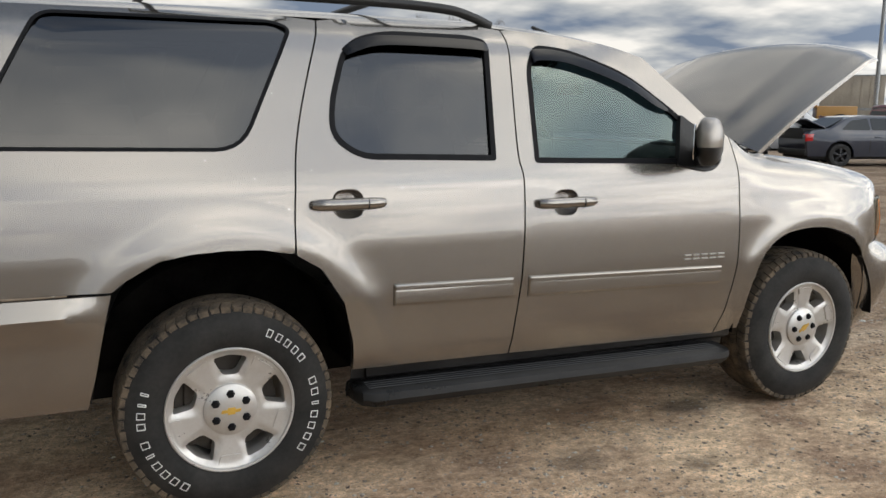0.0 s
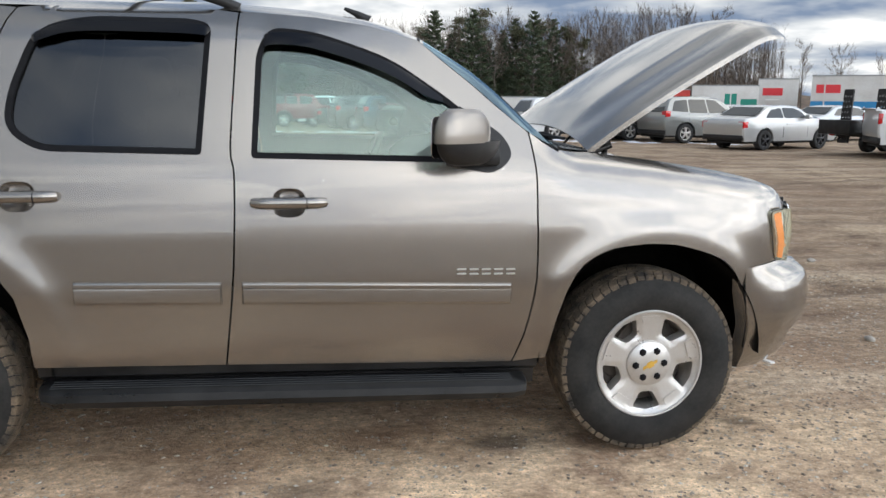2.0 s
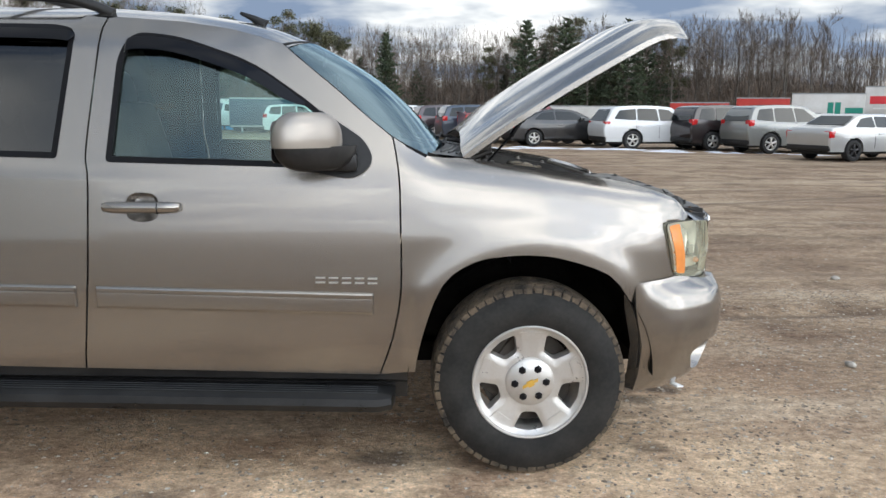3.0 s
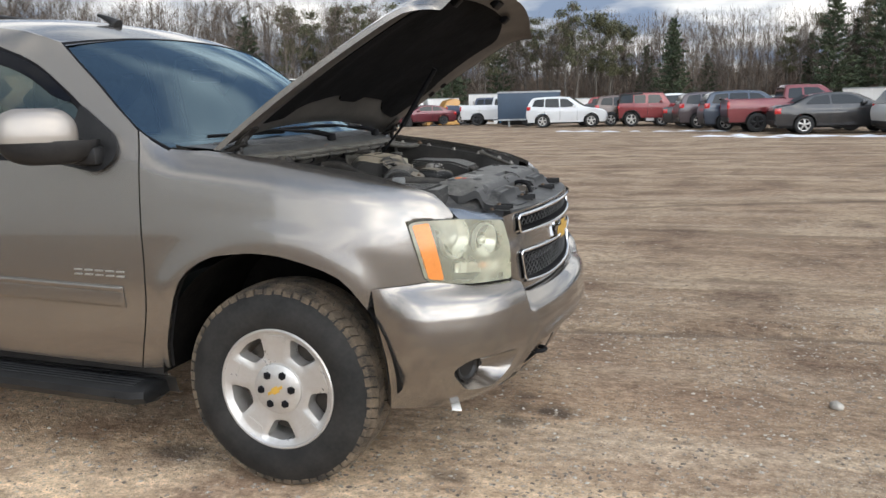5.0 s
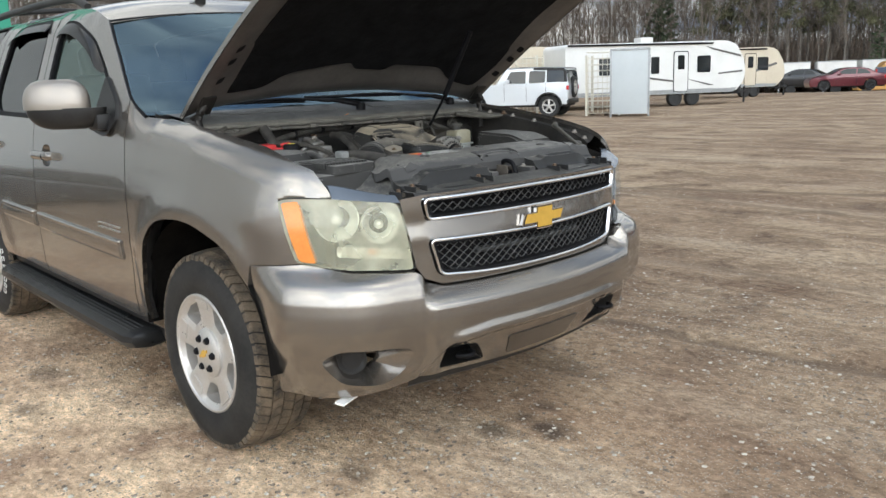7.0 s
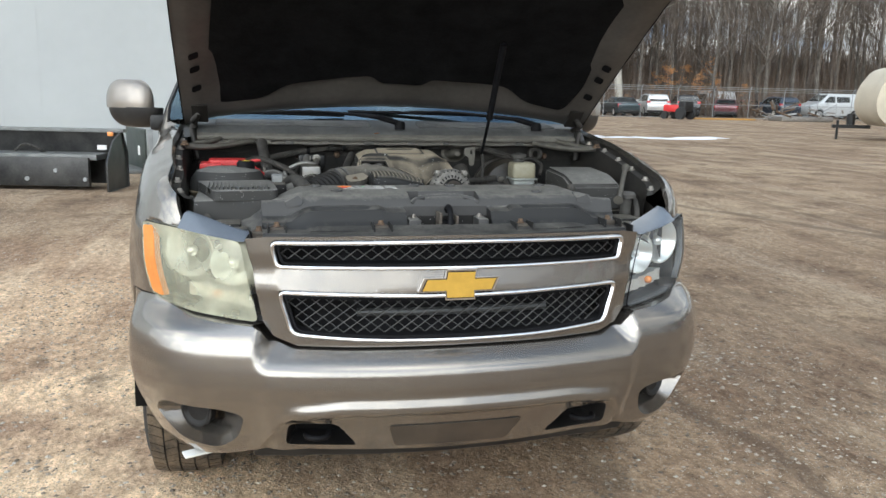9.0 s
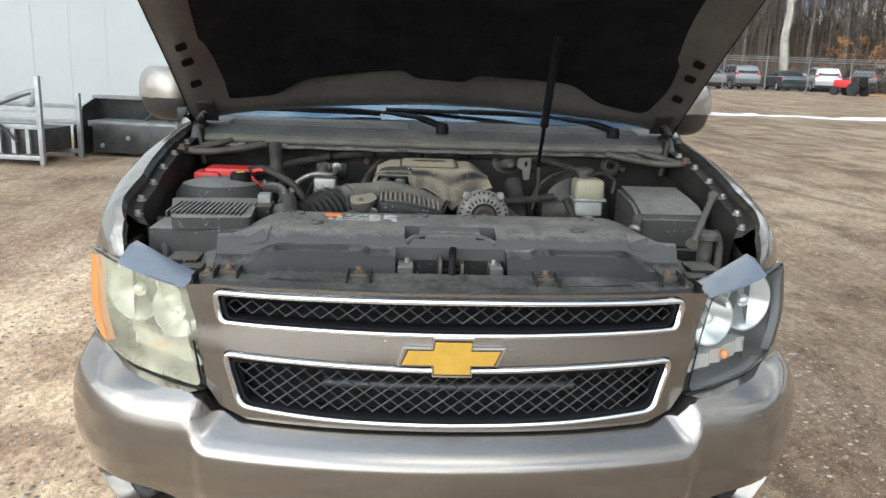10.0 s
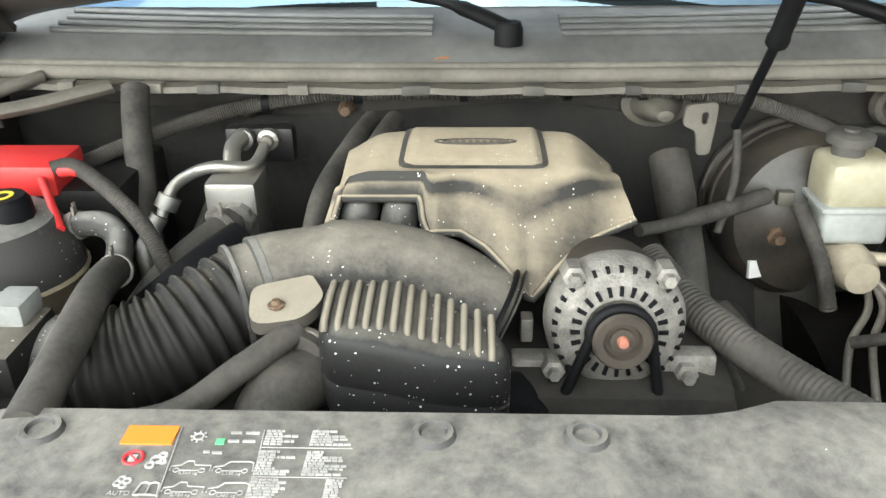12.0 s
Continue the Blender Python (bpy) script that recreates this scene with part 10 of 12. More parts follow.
def box_trailer(a, b, width, z0, z1, skin, label, wheels=True, ribs=0, marks=()):
    """A box body whose near face runs from a to b; it reaches back by width."""
    a, b = Vector((*a, 0)), Vector((*b, 0))
    d = b - a
    L = d.length
    m = Matrix.Translation(a + Vector((0, 0, yard_dip((a.x + b.x) / 2, (a.y + b.y) / 2)))) @ Matrix.Rotation(math.atan2(d.y, d.x), 4, "Z")
    t = thing("box_trailer" if wheels else "container", label, "trailer" if wheels else "container", m)
    bm = bmesh.new(); add_box(bm, 0, L, 0, width, z0, z1, 0.03); part("box", bm, skin, t)
    for x in ([L * (k + 0.5) / ribs for k in range(ribs)] if ribs else []):
        bm = bmesh.new(); add_box(bm, x - 0.05, x + 0.05, -0.035, 0.02, z0 + 0.06, z1 - 0.06); part("rib", bm, skin, t, smooth=False)
    for z in (z0 + 0.03, z1 - 0.03):
        bm = bmesh.new(); add_box(bm, -0.02, L + 0.02, -0.03, 0.02, z - 0.05, z + 0.05); part("rail", bm, M_GALV, t, smooth=False)
    if wheels:
        for x in (L * 0.72, L * 0.88) if L > 4 else (L * 0.5,):
            bm = bmesh.new(); add_lathe(bm, [(0.0001, -0.01), (0.28, -0.01), (0.30, -0.04), (0.48, -0.02), (0.50, 0.05), (0.50, 0.25), (0.0001, 0.25)], 20, "y")
            bmesh.ops.translate(bm, verts=bm.verts[:], vec=(x, 0.12, 0.50)); part("wheel", bm, M_FARTYRE, t)
        bm = bmesh.new(); add_box(bm, 0.2, L - 0.2, 0.3, width - 0.3, z0 - 0.3, z0); part("frame", bm, M_SEAM, t)
        for x in (L * 0.18,):
            bm = bmesh.new(); add_box(bm, x - 0.06, x + 0.06, 0.2, 0.32, 0.0, z0); part("landing_leg", bm, M_GALV, t)
    for x0, x1, zz0, zz1, mm in marks:
        bm = bmesh.new(); add_box(bm, x0 * L, x1 * L, -0.012, 0.01, z0 + (z1 - z0) * zz0, z0 + (z1 - z0) * zz1); part("painted_mark", bm, mm, t, smooth=False)
    return t


box_trailer((36.2, 60.9), (38.9, 59.3), 9, 0.8, 3.6, M_TRAILERW, "white box trailer end with red lettering bars", marks=((0.12, 0.62, 0.50, 0.72, M_REDPRINT), (0.2, 0.55, 0.36, 0.40, M_WHITE)))
box_trailer((37.0, 54.6), (51.0, 45.0), 2.6, 0.9, 3.7, M_TRAILERW, "long white box trailer with a blue band", ribs=9, marks=((0.02, 0.12, 0.52, 0.75, M_REDPRINT), (0.0, 1.0, 0.0, 0.30, M_BLUES), (0.30, 0.44, 0.08, 0.22, M_WHITE), (0.55, 0.66, 0.52, 0.75, M_REDPRINT)))
box_trailer((30.2, 60.8), (34.9, 58.5), 2.5, 0.5, 3.0, M_TRAILERW, "white container with a green chevron mark", wheels=False, marks=((0.50, 0.58, 0.22, 0.72, M_DKGREEN), (0.60, 0.68, 0.22, 0.72, M_DKGREEN), (0.74, 0.98, 0.25, 0.55, M_DKGREEN)))
box_trailer((26.4, 62.5), (30.1, 60.9), 2.5, 0.2, 2.65, M_TRAILERR, "plain red ribbed steel container", wheels=False, ribs=8)
box_trailer((21.5, 64.3), (25.9, 62.7), 2.5, 0.0, 2.35, M_TRAILERR, "orange-red container with teal panels", wheels=False, ribs=8, marks=((0.10, 0.30, 0.3, 0.75, M_TEAL), (0.60, 0.85, 0.3, 0.75, M_TEAL)))
box_trailer((11.5, 70.5), (21.0, 66.5), 2.5, 0.4, 2.7, M_TRAILERW, "weathered white box trailer", ribs=12)
box_trailer((2.5, 75.5), (11.0, 73.5), 2.5, 0.5, 2.7, M_TRAILERW, "white box trailer far across the yard", ribs=8)
for k, (x, y) in enumerate(((-46.0, 79.0), (-41.6, 81.4), (-37.4, 83.2), (-33.4, 84.8), (-29.6, 86.4))):
    box_trailer((x, y), (x + 3.3, y + 1.5), 11, 1.1, 3.35, M_TRAILERW, "white semi trailer by the woods")
box_trailer((-11.3, 46.9), (-7.5, 47.8), 1.9, 0.40, 2.15, M_NAVYBOX, "dark blue enclosed cargo trailer beside a pickup")
box_trailer((49.8, 41.6), (52.6, 38.2), 6, 1.9, 4.4, M_TANC, "tan steel container on a stack", wheels=False, ribs=7)
box_trailer((49.8, 41.6), (52.6, 38.2), 6, 0.0, 1.86, M_TANC, "weathered tan steel container", wheels=False, ribs=7)


def semi(x, y, heading, skin, label, s=1.0):
    t = thing("semi_truck", label, "truck", Matrix.Translation((x, y, yard_dip(x, y))) @ Matrix.Rotation(radians(heading), 4, "Z") @ Matrix.Scale(s, 4), "semi trucks")
    bm = bmesh.new()
    prof = [(-2.2, 1.0), (-2.2, 3.6), (-1.6, 3.8), (-0.5, 3.5), (-0.1, 2.9), (0.25, 2.0), (1.9, 1.75), (2.15, 1.5), (2.2, 0.55), (-2.2, 0.55)]
    A = [bm.verts.new((a, -1.15, b)) for a, b in prof]; B = [bm.verts.new((a, 1.15, b)) for a, b in prof]
    for i in range(len(prof)):
        j = (i + 1) % len(prof)
        bm.faces.new((A[i], A[j], B[j], B[i]))
    bm.faces.new(A[::-1]); bm.faces.new(B)
    bmesh.ops.recalc_face_normals(bm, faces=bm.faces[:])
    bmesh.ops.bevel(bm, geom=bm.edges[:], offset=0.08, segments=2, affect="EDGES")
    part("cab", bm, skin, t)
    for sg in (-1, 1):
        bm = bmesh.new(); add_panel(bm, rounded([(-0.95, 2.0), (-0.95, 2.75), (-0.30, 2.72), (0.02, 2.05)], 0.06, 2), lambda a, b: Vector((a, sg * 1.165, b)), [], 0.5); part("side_window", bm, M_CARGLASS, t)
        bm = bmesh.new(); add_box(bm, 0.3, 0.4, sg * 1.25, sg * 1.5, 1.9, 2.6, 0.03); part("mirror", bm, M_BLACK, t)
        for xw in (1.3, -3.0, -4.2):
            bm = bmesh.new(); add_lathe(bm, [(0.0001, 0.0), (0.3, 0.0), (0.32, -0.04), (0.50, -0.03), (0.52, 0.04), (0.52, 0.3), (0.0001, 0.3)], 20, "y")
            bmesh.ops.translate(bm, verts=bm.verts[:], vec=(xw, -1.15 if sg < 0 else 0.85, 0.52)); part("wheel", bm, M_FARTYRE, t)
    bm = bmesh.new(); bm.faces.new([bm.verts.new(v) for v in ((-0.03, -1.0, 2.82), (-0.03, 1.0, 2.82), (0.27, 1.0, 2.06), (0.27, -1.0, 2.06))])
    part("windshield", bm, M_CARGLASS, t)
    bm = bmesh.new(); add_box(bm, 2.2, 2.24, -0.6, 0.6, 0.8, 1.5, 0.01); part("radiator_grille", bm, M_CHROME, t)
    bm = bmesh.new(); add_box(bm, -5.0, -2.1, -0.45, 0.45, 0.7, 1.0); part("frame", bm, M_SEAM, t)
    return t


semi(-26.6, 82.0, 215, M_YCAB, "ochre semi truck with a sleeper cab by the woods", 0.86)
semi(-22.0, 83.4, 300, M_TRAILERW, "white semi truck by the woods", 0.80)
semi(-19.2, 84.0, 300, M_BLUES, "blue semi truck by the woods", 0.80)
semi(-15.6, 79.6, 210, M_TRAILERW, "white semi truck with a tall sleeper", 0.86)
for k, (a, b) in enumerate((((-24.6, 86.0), (-19.0, 87.0)), ((-11.5, 78.0), (-7.5, 78.8)), ((-6.5, 77.6), (-2.2, 78.0)), ((-1.5, 72.0), (2.0, 72.6)))):
    box_trailer(a, b, 3, 0.9, 2.9 if k else 3.7, M_TRAILERW, "white work truck body among parked trucks")


def camper(a, b, h, skin, label, stripe):
    a, b = Vector((*a, 0)), Vector((*b, 0))
    d = b - a; L = d.length
    t = thing("camper_trailer", label, "camper", Matrix.Translation(a) @ Matrix.Rotation(math.atan2(d.y, d.x), 4, "Z"))
    prof = [(0.0, 0.55), (0.0, h - 0.12), (0.15, h), (L - 1.1, h + 0.05), (L - 0.55, h - 0.10), (L - 0.12, h - 0.75), (L, h - 1.35), (L - 0.10, 1.0), (L - 0.55, 0.55)]
    pr = rounded(prof, 0.25, 4)
    bm = bmesh.new()
    A = [bm.verts.new((x, 0.0, z)) for x, z in pr]; B = [bm.verts.new((x, 2.45, z)) for x, z in pr]
    for i in range(len(pr)):
        j = (i + 1) % len(pr)
        bm.faces.new((A[i], A[j], B[j], B[i]))
    bm.faces.new(A[::-1]); bm.faces.new(B)
    bmesh.ops.recalc_face_normals(bm, faces=bm.faces[:])
    part("shell", bm, skin, t)
    def flat(nm, pts, mm, off=0.012, lb=""):
        bm = bmesh.new(); add_panel(bm, pts, lambda x, z: Vector((x, -off, z)), [], 1.0, 0.012, inward=lambda c: Vector((0, 1, 0))); part(nm, bm, mm, t, lb)
    dx = L * 0.58
    flat("door_frame", rounded([(dx, 0.62), (dx, 2.42), (dx + 0.78, 2.42), (dx + 0.78, 0.62)], 0.12, 3), M_TRIM)
    flat("door", rounded([(dx + 0.04, 0.66), (dx + 0.04, 2.38), (dx + 0.74, 2.38), (dx + 0.74, 0.66)], 0.10, 3), skin, 0.022)
    flat("door_window", rounded([(dx + 0.22, 1.62), (dx + 0.22, 2.24), (dx + 0.56, 2.24), (dx + 0.56, 1.62)], 0.05, 3), M_CARGLASS, 0.035)
    for wx, ww in ((L * 0.46, 0.34), (L * 0.72, 0.62), (L * 0.18, 0.8), (L * 0.30, 0.5)):
        flat("window_frame", rounded([(wx - 0.04, 1.46), (wx - 0.04, 2.20), (wx + ww + 0.04, 2.20), (wx + ww + 0.04, 1.46)], 0.06, 3), M_TRIM)
        flat("window", rounded([(wx, 1.50), (wx, 2.16), (wx + ww, 2.16), (wx + ww, 1.50)], 0.05, 3), M_CARGLASS, 0.02)
    flat("hatch", rounded([(L * 0.81, 0.72), (L * 0.81, 1.10), (L * 0.92, 1.10), (L * 0.92, 0.72)], 0.03, 2), skin, 0.02)
    flat("skirt", [(0.02, 0.56), (0.02, 0.74), (L - 0.45, 0.74), (L - 0.62, 0.56)], M_GALV)
    for st in stripe:
        flat("swoosh_stripe", [(x * L, z) for x, z in st], M_STRIPE, 0.014, "dark grey swoosh stripe")
    bm = bmesh.new(); add_box(bm, 0.1, L * 0.8, -0.10, 0.02, h - 0.10, h - 0.02, 0.02); part("awning_roll", bm, M_TRIM, t)
    bm = bmesh.new(); add_box(bm, L * 0.45, L * 0.52, 0.8, 1.4, h, h + 0.28, 0.05); part("roof_unit", bm, M_TRAILERW, t)
    for x in (L * 0.60, L * 0.70):
        bm = bmesh.new(); add_lathe(bm, [(0.0001, 0.0), (0.2, 0.0), (0.22, -0.02), (0.33, -0.01), (0.35, 0.04), (0.35, 0.22), (0.0001, 0.22)], 18, "y")
        bmesh.ops.translate(bm, verts=bm.verts[:], vec=(x, 0.06, 0.35)); part("wheel", bm, M_FARTYRE, t)
    bm = bmesh.new(); add_box(bm, L - 0.3, L + 1.1, 1.15, 1.30, 0.45, 0.58); add_tube(bm, [(L + 0.35, 1.0, 0.55), (L + 0.35, 1.0, 1.0)], 0.16, 12); add_tube(bm, [(L + 0.9, 1.22, 0.0), (L + 0.9, 1.22, 0.75)], 0.05, 8)
    part("hitch", bm, M_BLACK, t)


M_STRIPE = mat("grey_stripe", (0.09, 0.085, 0.08), 0.5)
camper((-19.5, 25.9), (-15.6, 34.2), 2.80, M_CAMPW, "white travel trailer with dark swoosh stripes and a door", [[(0.40, 1.30), (0.62, 1.02), (0.62, 1.10), (0.42, 1.36)], [(0.66, 1.20), (0.82, 0.88), (0.78, 0.88), (0.64, 1.24)], [(0.76, 2.62), (0.97, 2.20), (0.97, 2.10), (0.80, 2.46)], [(0.84, 1.36), (0.98, 1.44), (0.98, 1.52), (0.84, 1.42)]])
camper((-21.4, 38.8), (-18.4, 44.4), 2.7, M_CAMPB, "beige travel trailer behind a white one", [[(0.5, 1.2), (0.9, 1.9), (0.92, 1.8), (0.55, 1.1)]])
camper((-22.5, 31.0), (-25.6, 23.2), 2.8, M_CAMPB, "tan and brown camper behind the off-road car", [[(0.6, 1.0), (0.95, 1.9), (0.97, 1.5), (0.7, 0.9)], [(0.6, 2.0), (0.95, 2.4), (0.9, 2.2), (0.65, 1.85)]])


def cabinet():
    t = thing("utility_cabinet", "tall pale grey metal cabinet standing on the dirt", "cabinet", Matrix.Translation((-14.4, 22.0, 0)) @ Matrix.Rotation(math.atan2(0.75, 1.25), 4, "Z"))
    bm = bmesh.new(); add_box(bm, 0, 1.30, 0, 1.1, 0.10, 2.30, 0.02); part("body", bm, mat("pale_grey_enamel", (0.40, 0.43, 0.44), 0.45, vary=0.05, scale=1), t)
    for x in (0.0, 1.30):
        bm = bmesh.new(); add_box(bm, x - 0.035, x + 0.035, -0.02, 0.05, 0.0, 2.32, 0.006); part("corner_post", bm, M_GALV, t)
    bm = bmesh.new(); add_box(bm, -0.02, 1.32, -0.02, 1.12, 2.28, 2.36, 0.01); part("roof_rim", bm, M_GALV, t)
    for y in (0.25, 0.55, 0.85):
        bm = bmesh.new(); add_box(bm, 1.29, 1.315, y - 0.1, y + 0.1, 1.85, 2.12); part("vent", bm, M_SEAM, t, smooth=False)


cabinet()


def cage(x, y, h, heading, label):
    t = thing("wire_cage", label, "cage", Matrix.Translation((x, y, 0)) @ Matrix.Rotation(radians(heading), 4, "Z"), "wire cages")
    for px in (0, 1.2):
        for py in (0, 1.0):
            bm = bmesh.new(); add_box(bm, px - 0.04, px + 0.04, py - 0.04, py + 0.04, 0, h); part("post", bm, M_CAGE, t, smooth=False)
    for k in range(int(h / 0.22) + 1):
        for y0, y1, x0, x1 in ((0, 0, 0, 1.2), (1.0, 1.0, 0, 1.2), (0, 1.0, 0, 0), (0, 1.0, 1.2, 1.2)):
            bm = bmesh.new(); add_tube(bm, [(x0, y0, 0.1 + k * 0.22), (x1, y1, 0.1 + k * 0.22)], 0.012, 4); part("wire", bm, M_CAGE, t, smooth=False)
    for k in range(7):
        bm = bmesh.new(); add_tube(bm, [(0.17 * k + 0.08, 0, 0.1), (0.17 * k + 0.08, 0, h)], 0.010, 4); part("wire", bm, M_CAGE, t, smooth=False)
    bm = bmesh.new()
    for k in range(5):
        add_box(bm, 0, 1.2, 0.05 + 0.2 * k, 0.17 + 0.2 * k, 0.10, 0.13)
    add_box(bm, 0, 0.1, 0, 1.0, 0, 0.10); add_box(bm, 0.55, 0.65, 0, 1.0, 0, 0.10); add_box(bm, 1.1, 1.2, 0, 1.0, 0, 0.10)
    part("pallet", bm, M_PALLET, t, "weathered wooden pallet", smooth=False)


M_CAGE = mat("cream_cage_steel", (0.55, 0.52, 0.44), 0.6, 0.2)
M_PALLET = mat("weathered_pallet_wood", (0.22, 0.16, 0.10), 0.85, vary=0.3, scale=8, bump=0.2)
cage(-15.9, 22.6, 2.2, 25, "cream wire cage on a pallet with scrap")
cage(-21.0, 24.0, 2.4, 25, "cream wire cage on a wooden pallet")
cage(-23.0, 23.2, 2.4, 25, "cream wire cage on a wooden pallet")


def boat(x, y, heading):
    t = thing("boat", "white motor boat standing on a trailer", "boat", Matrix.Translation((x, y, 0.5)) @ Matrix.Rotation(radians(heading), 4, "Z"))
    bm = bmesh.new()
    add_grid(bm, lambda u, v: Vector((6.0 * u, 1.15 * v * math.sqrt(max(0.0, 1 - u ** 4)), 0.3 + 1.0 * abs(v) ** 1.4 + 0.5 * u * u)), [k / 12 for k in range(13)], [-1 + k / 5 for k in range(11)])
    part("hull", bm, M_TRAILERW, t)
    bm = bmesh.new(); add_box(bm, 1.8, 3.6, -0.8, 0.8, 1.2, 1.9, 0.15); part("cabin", bm, M_TRAILERW, t)
    bm = bmesh.new(); add_box(bm, 3.4, 3.66, -0.7, 0.7, 1.45, 1.85, 0.05); part("windshield", bm, M_CARGLASS, t)
    bm = bmesh.new(); add_box(bm, 0.2, 5.5, -0.6, 0.6, -0.3, 0.2, 0.03); part("trailer_frame", bm, M_RUST, t)


boat(-30.5, 70.0, 215)


def flatbed():
    t = thing("equipment_trailer", "low black trailer with two raised perforated ramps", "trailer", Matrix.Translation((14.9, 18.4, 0)) @ Matrix.Rotation(radians(14), 4, "Z"))
    bm = bmesh.new(); add_box(bm, 0, 4.0, -0.9, 0.9, 0.55, 0.68, 0.02); part("deck", bm, M_BLACK, t)
    bm = bmesh.new(); add_box(bm, -0.5, 0.4, -0.2, 0.95, 0.62, 1.05, 0.03); part("tool_box", bm, M_BLACK, t)
    for y in (-0.78, 0.40):
        bm = bmesh.new()
        holes = []
        for i in range(9):
            for j in range(3):
                cx, cz = -0.10 + 0.10 * j + 0.05 * (i % 2), 0.14 + 0.16 * i
                holes.append([(cx + 0.028 * math.cos(a), cz + 0.045 * math.sin(a)) for a in [k * math.pi / 3 for k in range(6)]])
        add_panel(bm, [(-0.19, 0.0), (0.19, 0.0), (0.17, 1.62), (-0.17, 1.62)], lambda u, v: Vector((0.10 * v / 1.6 - 0.06, y + u, 0.35 + v)), holes, 0.2, 0.05, inward=lambda c: Vector((1, 0, 0)))
        part("ramp", bm, M_BLACK, t, "perforated black loading ramp", smooth=False)
    for x in (1.7, 2.5):
        for y in (-1.0, 0.82):
            bm = bmesh.new(); add_lathe(bm, [(0.0001, 0.0), (0.2, 0.0), (0.34, 0.0), (0.35, 0.03), (0.35, 0.18), (0.0001, 0.18)], 18, "y")
            bmesh.ops.translate(bm, verts=bm.verts[:], vec=(x, y, 0.35)); part("wheel", bm, M_FARTYRE, t)
    for y in (-0.85, 0.85):
        bm = bmesh.new(); add_box(bm, -0.03, 0.02, y - 0.08, y + 0.08, 0.56, 0.66, 0.01); part("marker_light", bm, M_TAIL, t)


flatbed()


def light_pole():
    t = thing("light_pole", "tall grey steel light pole", "light pole", Matrix.Translation((44.2, 32.5, 0)))
    bm = bmesh.new(); add_tube(bm, [(0, 0, 0), (0, 0, 13)], [0.16, 0.10], 10); part("pole", bm, M_GALV, t)
    bm = bmesh.new(); add_box(bm, -0.9, 0.9, -0.15, 0.15, 12.9, 13.1, 0.03); part("lamp_head", bm, M_GALV, t)


light_pole()


def loader():
    t = thing("loader", "orange wheel loader far across the yard", "loader", Matrix.Translation((40.5, 35.0, 0)) @ Matrix.Rotation(radians(-40), 4, "Z"))
    bm = bmesh.new(); add_box(bm, -1.0, 0.8, -0.9, 0.9, 1.9, 3.5, 0.1); part("cab", bm, M_YCAB, t)
    for sg in (-1, 1):
        bm = bmesh.new(); add_box(bm, -0.8, 0.6, sg * 0.92 - 0.01, sg * 0.92 + 0.01, 2.4, 3.3, 0.0); part("cab_window", bm, M_CARGLASS, t)
    bm = bmesh.new(); add_box(bm, 0.8, 3.2, -0.8, 0.8, 1.0, 2.0, 0.1); part("hood_block", bm, M_YCAB, t)
    bm = bmesh.new(); add_box(bm, -1.4, 3.0, -0.7, 0.7, 0.7, 1.2, 0.05); part("frame", bm, M_SEAM, t)
    for x in (-0.8, 2.2):
        for y in (-1.2, 0.75):
            bm = bmesh.new(); add_lathe(bm, [(0.0001, 0.0), (0.4, 0.0), (0.72, 0.0), (0.75, 0.06), (0.75, 0.4), (0.0001, 0.45)], 20, "y")
            bmesh.ops.translate(bm, verts=bm.verts[:], vec=(x, y, 0.75)); part("wheel", bm, M_FARTYRE, t)


loader()


# ---- building, plows, fence ----
M_CLAD = mat("white_metal_cladding", (0.40, 0.418, 0.415), 0.5, vary=0.06, scale=0.5)
M_GREENW = mat("green_door_panel", (0.03, 0.26, 0.17), 0.5, vary=0.1, scale=1.5)
M_PLOW = mat("black_plow_steel", (0.016, 0.017, 0.018), 0.4, 0.2, vary=0.3, scale=4, tint=(0.06, 0.058, 0.055))


def building():
    a = Vector((-13.4, 2.4, 0)); ang = math.atan2(-1, 0.14)
    m = Matrix.Translation(a) @ Matrix.Rotation(ang, 4, "Z")
    t = thing("building_wall", "white metal-clad building wall with a green bay", "building", m, kind="structure")
    bm = bmesh.new(); add_box(bm, 2.0, 26, -8.0, 0.0, 0, 7.5); part("wall", bm, M_CLAD, t, smooth=False)
    bm = bmesh.new(); add_box(bm, 0, 1.98, -8.0, -0.01, 0, 7.5); part("green_bay", bm, M_GREENW, t, smooth=False)
    for k in range(38):
        x = 2.35 + 0.6 * k
        bm = bmesh.new(); add_box(bm, x, x + 0.05, -0.005, 0.005, 0.05, 7.45); part("seam_rib", bm, M_CLAD, t, smooth=False)
    bm = bmesh.new(); add_box(bm, -0.1, 26.1, -8.1, 0.1, 7.5, 7.7); part("roof_trim", bm, M_GALV, t, smooth=False)


building()


